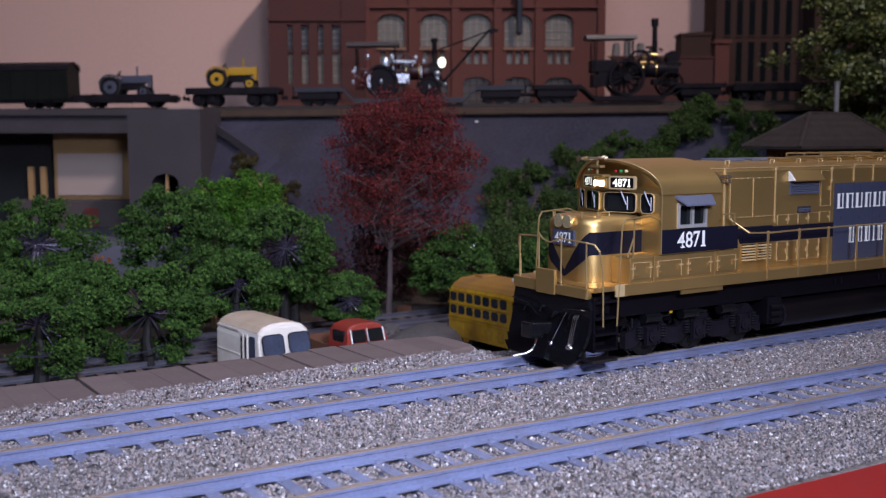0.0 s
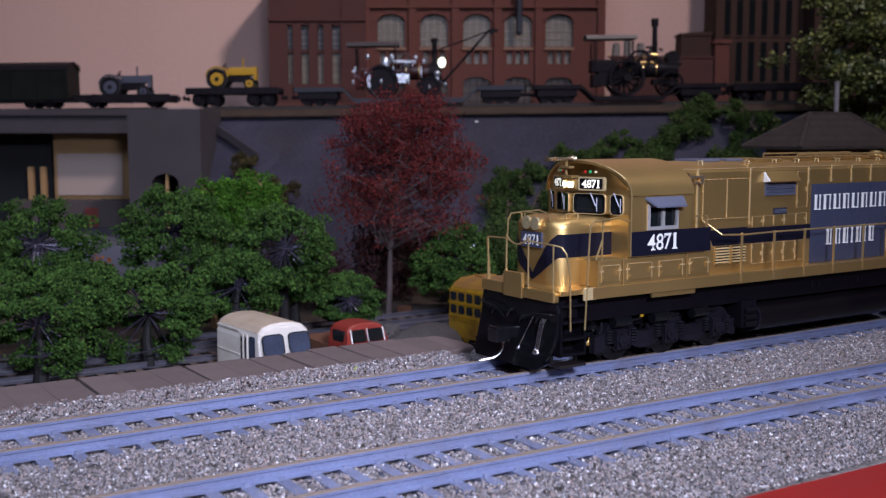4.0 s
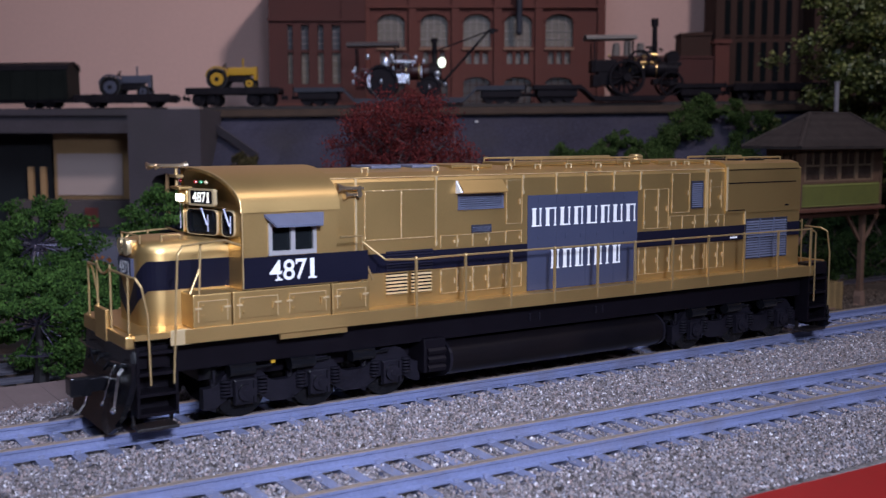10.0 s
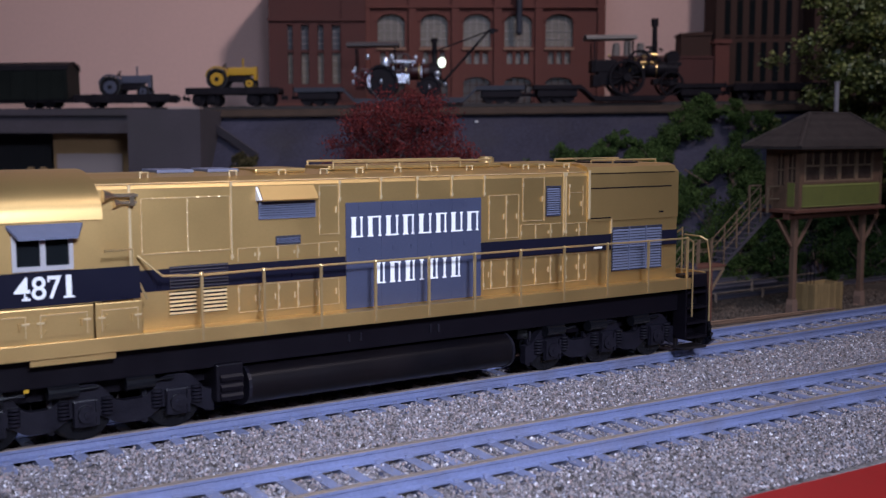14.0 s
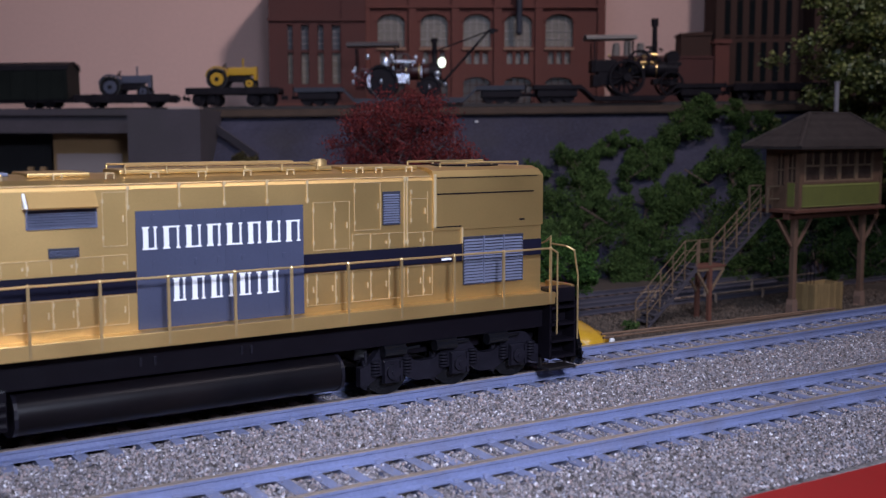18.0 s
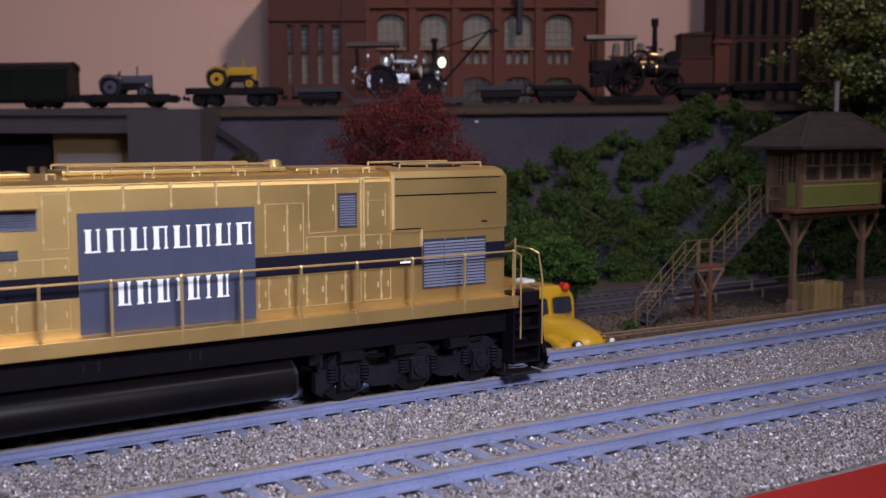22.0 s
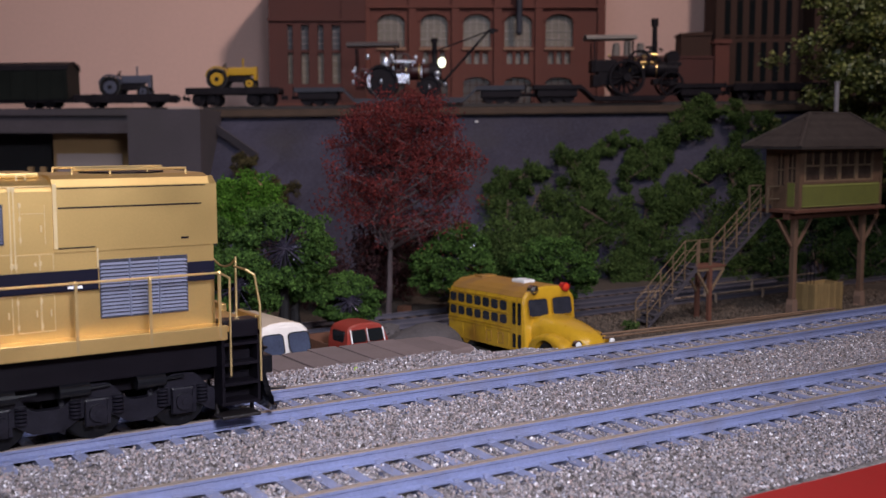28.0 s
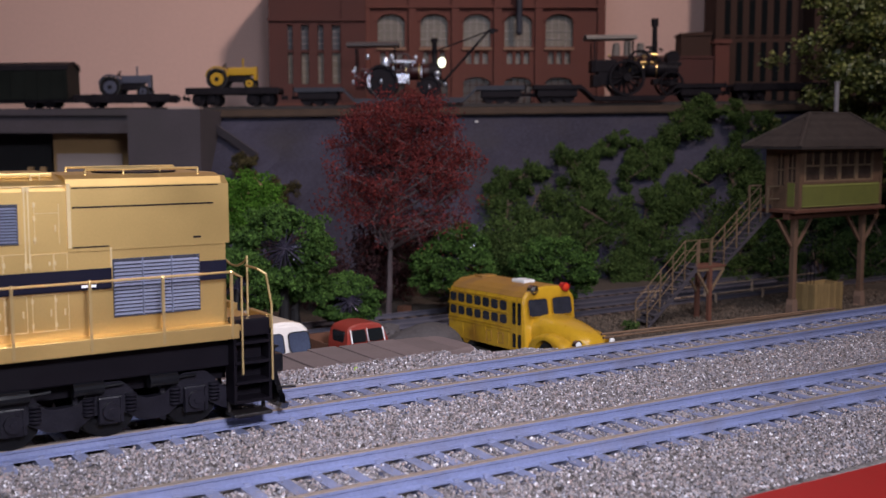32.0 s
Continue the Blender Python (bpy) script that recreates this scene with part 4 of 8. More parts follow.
FOOTBOARD = material("dark_brown_footboard", (0.010, 0.007, 0.008), 0.5, 0, 0.3, 200, 0.3)
HORN_METAL = material("brass_horn", (0.72, 0.58, 0.40), 0.2, 0.9, 0.05, 200, 0)
# pale lavender is the light the wipers reflect, put in their base colour
WIPER = material("lavender_wiper", (0.6, 0.6, 0.75), 0.35, 0.3, 0.05, 200, 0)
# pale gold base stands in for the glow mirrored by the nose reflectors
REFLECTOR = material("gold_reflector", (0.9, 0.76, 0.46), 0.28, 0.75, 0.05, 200, 0)
CHROME_PAINT = material("pale_metal_frame", (0.55, 0.53, 0.55), 0.4, 0.5, 0.05, 300, 0)
GLOW_WARM = glow("lit_number", (1.0, 0.93, 0.78), 1.0)
GLOW_HEAD = glow("lit_headlight", (1.0, 0.92, 0.68), 5)
LAMP_RED = material("red_lens", (0.4, 0.02, 0.02), 0.15, 0, 0, 100, 0)
LAMP_GREEN = material("green_lens", (0.05, 0.35, 0.12), 0.15, 0, 0, 100, 0)
LAMP_CLEAR = material("clear_lens", (0.7, 0.6, 0.35), 0.15, 0, 0, 100, 0)


def build_nose(L, p):
    # short hood before the cab, with large rounded corners and a rounded top edge
    w, front, rc = 9.8, -64.8, 4.8

    def outline(inset):
        r = rc
        pts = [(-45.9, -w + inset)]
        for i in range(9):
            t = radians(10 * i * 9 / 8)
            pts.append((front + inset + r - r * math.sin(t), -w + inset + r - r * math.cos(t)))
        return pts + [(x, -y) for x, y in pts[::-1]]

    bm = bmesh.new()
    rows = [[bm.verts.new((x, y, z)) for x, y in outline(inset)] for z, inset in ((19.5, 0), (36.0, 0), (37.0, 0.15), (37.8, 0.6), (38.4, 1.3), (38.7, 2.4))]
    for lo, hi in zip(rows, rows[1:]):
        for i in range(len(lo) - 1):
            bm.faces.new((lo[i], hi[i], hi[i + 1], lo[i + 1]))
    bm.faces.new(rows[-1][::-1])
    bmesh.ops.recalc_face_normals(bm, faces=bm.faces[:])
    nose = p("nose", bm, GOLD, "gold short nose with rounded corners", smooth=True)
    nose.data.set_sharp_from_angle(angle=radians(50))
    # the black band runs round each corner and swoops down to a point on the front
    for sgn in (1, -1):
        half = outline(-0.13)
        half = [q for q in half if q[1] < 0][:10] + [(front - 0.13, -w + rc - (rc - w) * k / 8) for k in range(1, 9)]
        bm = bmesh.new()
        prev = None
        for x, y in half:
            f = max(0.0, 1 - abs(y) / 8.6)
            top = 34.6 - 9.0 * f ** 1.15 - 1.6 * f
            bot = 28.6 - 6.4 * f ** 0.75
            cur = [bm.verts.new((x, -sgn * y, z)) for z in (bot, max(top, bot + 0.9))]
            if prev:
                bm.faces.new((prev[0], prev[1], cur[1], cur[0]))
            prev = cur
        bmesh.ops.recalc_face_normals(bm, faces=bm.faces[:])
        bmesh.ops.solidify(bm, geom=bm.faces[:], thickness=0.08)
        bmesh.ops.recalc_face_normals(bm, faces=bm.faces[:])
        p("black_band", bm, STRIPE, "black painted band that sweeps to a point", nose)
    bm = bmesh.new()
    box(bm, front - 0.7, front + 0.3, -4.3, 4.3, 30.8, 34.8)
    pl = p("nose_plate", bm, SIGN, "slate number plate", nose)
    number_text("4871", 2.75, WHITE, pl, front_at(front - 0.75, 0, 32.8), "white number 4871")
    bm = bmesh.new()
    box(bm, front - 0.5, front + 1.5, -3.0, 3.0, 35.6, 38.6, 0.5)
    lamp = p("nose_headlight", bm, GOLD_BRIGHT, "twin nose headlight", nose)
    for y in (-1.5, 1.5):
        bm = bmesh.new()
        disc(bm, (front - 0.7, y * 1.2, 37.1), "x", 1.75, 0.7, 20)
        part("lens", bm, REFLECTOR, lamp)
    bm = bmesh.new()
    wire(bm, [(-64, 6, 38.0), (-64, 6, 39.6), (-64, -6, 39.6), (-64, -6, 38.0)], 0.24)
    wire(bm, [(-60, -7.5, 38.4), (-60, -7.5, 39.6), (-56, -7.5, 39.6), (-56, -7.5, 38.4)], 0.3)
    p("grab_iron", bm, GOLD_BRIGHT, parent=nose)
    # low boxes along the walkway beside nose and cab
    for s in (-1, 1):
        for a, b in ((-57, -48.8), (-48.5, -26), (-25.7, -16.5)):
            bm = bmesh.new()
            y0, y1 = sorted((s * 9.8, s * 17.0))
            box(bm, a, b, y0, y1, 21.3, 28.2, 0.25)
            bx = p("battery_box", bm, GOLD, "gold equipment box")
            bm = bmesh.new()
            q = max(1, round((b - a) / 9))
            for i in range(q):
                c0, c1 = a + (b - a) * (i + 0.12) / q, a + (b - a) * (i + 0.88) / q
                yy = s * 17.1
                box(bm, c0, c1, yy - 0.1, yy + 0.1, 22.6, 26.8)
                box(bm, c0 + 0.6, c0 + 1.2, yy - 0.35, yy + 0.35, 23.4, 24.0)
                box(bm, c0 + 0.6, c0 + 1.2, yy - 0.35, yy + 0.35, 25.4, 26.0)
                rod(bm, (c1 - 1.2, yy - 0.3, 24.2), (c1 - 1.2, yy - 0.3, 25.6), 0.18)
            part("hatch", bm, GOLD, bx)
            bm = bmesh.new()
            for i in range(q):
                c0, c1 = a + (b - a) * (i + 0.12) / q, a + (b - a) * (i + 0.88) / q
                for x in (c0, c1):
                    box(bm, x - 0.06, x + 0.06, s * 17.2 - 0.1, s * 17.2 + 0.1, 22.6, 26.8)
                    box(bm, x - 0.7, x + 0.7, s * 17.3 - 0.1, s * 17.3 + 0.1, 25.2, 25.6)
                box(bm, c0, c1, s * 17.2 - 0.1, s * 17.2 + 0.1, 26.75, 26.87)
            part("hinge", bm, GOLD_GLINT, bx)
    # end platforms, pilots, steps, couplers, hoses
    for d, xe in ((-1, -69.6), (1, 141.8)):
        bm = bmesh.new()
        x0, x1 = sorted((xe, xe - d * 1.2))
        for k in range(9):
            z0, z1 = 19.6 - 2.05 * k, 19.6 - 2.05 * (k + 1)
            b0, b1 = 0.24 * max(0, k - 3) ** 1.6, 0.24 * max(0, k - 2) ** 1.6
            w0, w1 = (15.6, 16.2)[k > 1], (15.6, 16.2, 16.2, 16.2, 16.2, 16.0, 15.4, 14.4, 13.0)[k]
            pl_v = [bm.verts.new(q) for q in ((xe + d * b0, -w0, z0), (xe + d * b0, w0, z0), (xe + d * b1, w1, z1), (xe + d * b1, -w1, z1),
                                              (xe + d * (b0 - 1.2), -w0, z0), (xe + d * (b0 - 1.2), w0, z0), (xe + d * (b1 - 1.2), w1, z1), (xe + d * (b1 - 1.2), -w1, z1))]
            for f in ((0, 1, 2, 3), (7, 6, 5, 4), (0, 4, 5, 1), (1, 5, 6, 2), (2, 6, 7, 3), (3, 7, 4, 0)):
                bm.faces.new([pl_v[i] for i in f])
        bmesh.ops.remove_doubles(bm, verts=bm.verts[:], dist=0.01)
        bmesh.ops.recalc_face_normals(bm, faces=bm.faces[:])
        pilot = p("pilot", bm, BLACK_PILOT, "black pilot that curves forward at its foot")
        for y in (-9.5, -2.6, 2.6, 9.5):
            bm = bmesh.new()
            disc(bm, (xe + d * 0.5, y, 13.6 + 0.9 * math.sin(y)), "x", 0.55, 1.0, 10)
            rod(bm, (xe + d * 0.9, y, 13.6 + 0.9 * math.sin(y)), (xe + d * 1.6, y, 12.4 + 0.9 * math.sin(y)), 0.28, seg=6)
            part("hose_valve", bm, BLACK_GLOSS, pilot)
        for s in (-1, 1):
            bm = bmesh.new()
            wire(bm, [(xe + d * 0.4, s * 15.2, 15.2), (xe + d * 1.5, s * 14.6, 15.4), (xe + d * 1.5, s * 8.0, 14.8), (xe + d * 1.8, s * 3.4, 12.2)], 0.22)
            part("cut_lever", bm, BLACK_GLOSS, pilot)
        bm = bmesh.new()
        x0, x1 = sorted((xe + d * 0.3, xe - d * 1.0))
        if d < 0:
            box(bm, x0 - 0.7, x0 + 0.3, -2.8, 5.2, 17.9, 24.5, 0.2)
            box(bm, x0 - 0.2, x1, 5.4, 15.8, 18.2, 21.2, 0.3)
            box(bm, x0 - 0.6, x1, -15.8, -3.0, 18.2, 20.9, 0.5)
        else:
            for y0, y1 in ((4.2, 14.6), (-14.6, -4.2)):
                box(bm, x0, x1, y0, y1, 19.0, 22.4, 0.2)
        part("end_sheet", bm, GOLD, pilot)
        bm = bmesh.new()
        box(bm, min(xe, xe + d * 5), max(xe, xe + d * 5), -1.4, 1.4, 7.4, 10.4, 0.3)
        box(bm, min(xe + d * 4, xe + d * 8.4), max(xe + d * 4, xe + d * 8.4), -2.4, 2.0, 6.8, 11.0, 0.6)
        knuckle = part("coupler", bm, BLACK_GLOSS, pilot, "black knuckle coupler")
        bm = bmesh.new()
        wire(bm, [(xe + d * 4.4, 0, 7.4), (xe + d * 5.0, 0, 4.7), (xe + d * 6.2, 0, 3.3), (xe + d * 7.8, 0, 2.7), (xe + d * 12.4, 0, 2.4)], 0.36)
        part("trip_pin", bm, CHROME, knuckle, "bright curved steel wire")
        bm = bmesh.new()
        for y, lean in ((-12.4, 1.2), (-11.7, 1.1), (-11.0, 1.0), (-7.2, 4.0)):
            wire(bm, [(xe + d * 0.4, y, 13.8), (xe + d * 1.3, y, 12.6), (xe + d * 2.0, y + lean, 5.6)], 0.13)
            ball(bm, (xe + d * 2.0, y + lean, 5.1), 0.72, 2)
        part("air_hose", bm, CHROME, pilot, "glinting air hoses")
        for s in (-1, 1):
            xs = (xe - d * 1.2, xe - d * 9)
            bm = bmesh.new()
            y0, y1 = sorted((s * 11.4, s * 12.0))
            box(bm, min(xs), max(xs), y0, y1, 4.2, 18.6)
            if d > 0:
                box(bm, min(xs) + 0.2, max(xs), *sorted((s * 12.0, s * 16.6)), 18.6, 22.2, 0.3)
            well = p("step_well", bm, BLACK, "black corner step well")
            bm = bmesh.new()
            y0, y1 = sorted((s * 11.6, s * 16.6))
            box(bm, min(xs) - 0.4, max(xs) + 0.4, y0, y1, 1.5, 2.2, 0.2)
            for x in xs:
                box(bm, x - 0.3, x + 0.3, *sorted((s * 12.2, s * 13.0)), 2.2, 5.0)
            part("footboard", bm, FOOTBOARD, well, "dark brown footboard just above the rail")
            for z in (17.6, 13.4, 9.2, 5.2):
                bm = bmesh.new()
                y0, y1 = sorted((s * 12.0, s * 17.0))
                box(bm, min(xs), max(xs), y0, y1, z - 0.6, z)
                part("step", bm, BLACK, well)
            for x in xs:
                bm = bmesh.new()
                y0, y1 = sorted((s * 12.0, s * 16.6))
                box(bm, x - 0.3, x + 0.3, y0, y1, 4.4, 18.6)
                part("step_cheek", bm, BLACK, well)


def build_rails(L, p):
    R = 0.25
    for s in (-1, 1):
        y = s * 17.3
        xs = [-4.5, 9.0, 22.2, 35.6, 49.6, 62.3, 75.8, 89.3, 103.5, 117.7, 132.0]
        bm = bmesh.new()
        wire(bm, [(-16.0, s * 13.2, 36.4), (-12.5, y, 32.6), (-4.5, y, 32.2)] + [(x, y, 32.4) for x in xs[1:]], R)
        p("handrail", bm, GOLD_BRIGHT, "gold wire handrail")
        for x in xs:
            bm = bmesh.new()
            box(bm, x - 0.28, x + 0.28, y - 0.24, y + 0.24, 18.9, 32.4)
            ball(bm, (x, y, 32.4), 0.48, 1)
            p("stanchion", bm, GOLD_BRIGHT)
        bm = bmesh.new()
        wire(bm, [(-18.2, s * 17.0, 28.2), (-18.2, s * 17.0, 38.2), (-23.8, s * 17.4, 38.2)], R)
        wire(bm, [(-18.2, s * 17.0, 34), (-15.6, s * 17, 28.3)], R)
        p("cab_grab_rail", bm, GOLD_BRIGHT)
        # end rails: each bent wire by itself
        ends = ([(-61.4, y, 10.9), (-60.6, y, 28), (-60.1, y, 36.6), (-59.0, y, 38.3), (-50, s * 16.6, 38.9), (-46.4, s * 16.6, 37.6)],
                [(-55.5, s * 16.6, 28.2), (-55.0, s * 16.4, 38.6)], [(-57.5, s * 16.6, 28.4), (-55.2, s * 16.4, 33.5)],
                [(-66.1, y, 11.0), (-66.4, y, 25), (-67.4, s * 17.0, 30.5), (-68.2, s * 16, 32.2), (-69.2, s * 14, 32.6), (-69.9, s * 4.7, 33.0)],
                [(-69.2, s * 14.0, 20), (-69.2, s * 14.0, 32.6)], [(-69.9, s * 4.7, 18.5), (-69.9, s * 4.7, 34.0)],
                [(-69.9, s * 4.7, 33.6), (-70.0, s * 2.8, 32.4), (-70.1, s * 1, 31.9), (-70.1, 0, 31.8)],
                [(134.2, y, 10.8), (134.2, y, 31.2), (132, y, 32.4)],
                [(140.8, y, 9.0), (140.8, y, 25), (139.8, s * 17.0, 31.4), (138.6, s * 15.5, 32.4), (138.2, s * 10, 32.6)],
                [(139.4, s * 8, 20), (139.4, s * 8, 34.4)],
                [(139.4, s * 8, 34.0), (139.6, s * 5, 32.4), (139.6, s * 2, 31.6), (139.6, 0, 31.5)])
        for pts in ends:
            bm = bmesh.new()
            wire(bm, pts, R if len(pts) != 4 and len(pts) != 3 or abs(pts[0][2] - 32) > 1.5 else 0.25)
            p("end_rail", bm, GOLD_BRIGHT, "gold bent wire rail")
        bm = bmesh.new()
        box(bm, -61.9, -57.9, s * 17.1 - 0.3, s * 17.1 + 0.3, 18.4, 21.6, 0.15)
        p("step_bracket", bm, GOLD_GLINT, "bright gold step bracket")
        bm = bmesh.new()
        box(bm, -38.6, -37.7, s * 13.2 - 0.2, s * 13.2 + 0.2, 11.6, 13.2)
        p("yellow_tag", bm, TRACTOR_YELLOW, "tiny yellow tag on the truck")


LOCO = build_locomotive()


# ---------------------------------------------------------------- trees and bushes
def tetra_cloud(pts, sizes, seed, flat=0.0):
    """Small ragged tetrahedra at the given points: foam, flock and leaf clumps."""
    g = np.random.default_rng(seed)
    n = len(pts)
    base = np.array([(1, 1, 1), (1, -1, -1), (-1, 1, -1), (-1, -1, 1)], float) * 0.75
    v = base[None] * g.uniform(0.4, 1.25, (n, 4, 3))
    q = g.normal(size=(n, 4))
    q /= np.linalg.norm(q, axis=1)[:, None]
    w_, a, b, c = q.T
    rot = np.stack([1 - 2 * (b * b + c * c), 2 * (a * b - c * w_), 2 * (a * c + b * w_), 2 * (a * b + c * w_), 1 - 2 * (a * a + c * c), 2 * (b * c - a * w_), 2 * (a * c - b * w_), 2 * (b * c + a * w_), 1 - 2 * (a * a + b * b)], 1).reshape(n, 3, 3)
    v = np.einsum("nij,nkj->nki", rot, v) * sizes[:, None, None] + pts[:, None]
    tri = np.array([(0, 1, 2), (0, 3, 1), (0, 2, 3), (1, 3, 2)])
    f = (tri[None] + 4 * np.arange(n)[:, None, None]).reshape(-1, 3)
    return v.reshape(-1, 3), f


def cloud_part(name, pts, sizes, mat, parent, seed, label=""):
    v, f = tetra_cloud(np.asarray(pts, float), np.asarray(sizes, float), seed)
    me = bpy.data.meshes.new(name)
    me.from_pydata((v * MM).tolist(), [], f.tolist())
    me.materials.append(mat)
    ob = new(name, me)
    ob.parent = parent
    if label:
        tagged(ob, label)
    return ob


def on_ball(g, n):
    d = g.normal(size=(n, 3))
    return d / np.linalg.norm(d, axis=1)[:, None]


VIEW = np.array([-0.37, -0.92, 0.12])


def foam_tree(x, y, z0, height, radius, seed, mat=None, label="", gap="", squash=0.85, clump=400, size=0.74, lobes=28, group="foam trees"):
    """A bought model tree: dark glossy trunk and spoked branches, a crown of ragged foam pads. gap: 'star' bares the
    spokes on one side, 'hollow' opens the crown low down round the trunk."""
    g = np.random.default_rng(seed)
    mat = mat or FOLIAGE
    t = thing("tree", label or "green foam model tree on a dark trunk", "tree", at(x, y, z0), group)
    top = height - radius * squash
    bare = {"star": VIEW, "hollow": VIEW * 0.75 + np.array([0, 0, -0.68]), "": np.array([0, 0, -1.0])}[gap]
    bare = bare / np.linalg.norm(bare)
    limit = {"star": 0.80, "hollow": 0.66, "": 0.72}[gap]
    bm = bmesh.new()
    p0 = Vector((0, 0, -1))
    for k in range(4):
        p1 = Vector((g.uniform(-1, 1), g.uniform(-1, 1), top * (k + 1) / 4))
        rod(bm, p0, p1, 3.2 - 0.6 * k, 2.6 - 0.6 * k, 9)
        p0 = p1
    part("trunk", bm, BARK_BLACK, t)
    keep = []
    for c in on_ball(g, lobes * 12):
        if all(np.linalg.norm(c - k) > 0.46 for k in keep) and c @ bare < limit:
            keep.append(c)
        if len(keep) >= lobes:
            break
    hub = np.array([0, 0, top])
    bm = bmesh.new()
    for c in keep:
        rod(bm, Vector(hub), Vector(hub + c * np.array([1, 1, squash]) * radius * 0.72), 0.55, 0.22, 5)
    if gap == "star":
        node = hub + VIEW * radius * 0.46
        rod(bm, Vector(hub), Vector(node), 0.9, 0.8, 6)
        side = np.cross(VIEW, (0, 0, 1.0))
        side /= np.linalg.norm(side)
        up = np.cross(side, VIEW)
        for k in range(22):
            a = 6.283 * k / 22 + g.uniform(-0.15, 0.15)
            d = side * math.cos(a) + up * math.sin(a) + VIEW * g.uniform(-0.15, 0.75)
            rod(bm, Vector(node), Vector(node + d / np.linalg.norm(d) * radius * g.uniform(0.3, 0.46)), 0.34, 0.16, 5)
    for _ in range(2 if gap == "hollow" else 1):
        a = Vector(hub + bare * radius * g.uniform(0.5, 0.75) + np.array([0, 0, g.uniform(-3, 1)]))
        d = Vector((0.84, -0.55, g.uniform(-0.1, 0.35))) * g.uniform(2.5, 7)
        wire(bm, [a - d, a + Vector((0, 0, -0.7)), a + d], 0.22)
    part("branch_frame", bm, BARK_DARK, t, "dark glossy spoked branches")
    pts = []
    for c in keep:
        cc = hub + c * np.array([1, 1, squash]) * radius * g.uniform(0.62, 0.84)
        r = radius * g.uniform(0.24, 0.35)
        for s_ in on_ball(g, 7):
            c2 = cc + s_ * np.array([1.15, 1.15, 0.75]) * r * g.uniform(0.4, 0.85)
            d = on_ball(g, clump // 7)
            pts.append(c2 + d * np.array([1.1, 1.1, 0.75]) * (r * g.uniform(0.3, 0.52) * g.uniform(0.5, 1.15, (len(d), 1))))
    pts = np.concatenate(pts)
    cloud_part("crown", pts, g.uniform(0.45, 1.2, len(pts)) * size, mat, t, seed)
    return t


def bush(x, y, z0, rx, rz, seed, mat, label, n=2600, size=1.1, category="bush", twig=True, group="bushes"):
    g = np.random.default_rng(seed)
    t = thing("bush", label, category, at(x, y, z0), group)
    pts = []
    lobes = [np.array([g.uniform(-0.6, 0.6) * rx, g.uniform(-0.5, 0.5) * rx, rz * g.uniform(0.2, 0.95)]) for _ in range(9)]
    for c in lobes:
        r = rx * g.uniform(0.18, 0.52)
        d = on_ball(g, n // 9)
        pts.append(c + d * r * g.uniform(0.35, 1.25, (len(d), 1)) * np.array([1, 1, 1.05]) + g.normal(size=(len(d), 3)) * r * 0.12)
    pts = np.concatenate(pts)
    pts = pts[pts[:, 2] > -2]
    cloud_part("crown", pts, g.uniform(0.5, 1.25, len(pts)) * size, mat, t, seed)
    if twig:
        bm = bmesh.new()
        for c in lobes:
            mid = Vector(c * 0.5) + Vector((g.uniform(-2, 2), g.uniform(-2, 2), 0))
            rod(bm, Vector((0, 0, -2)), mid, 0.8, 0.5, 5)
            rod(bm, mid, Vector(c * 1.1), 0.5, 0.2, 5)
        part("twig_frame", bm, BARK, t)
    return t


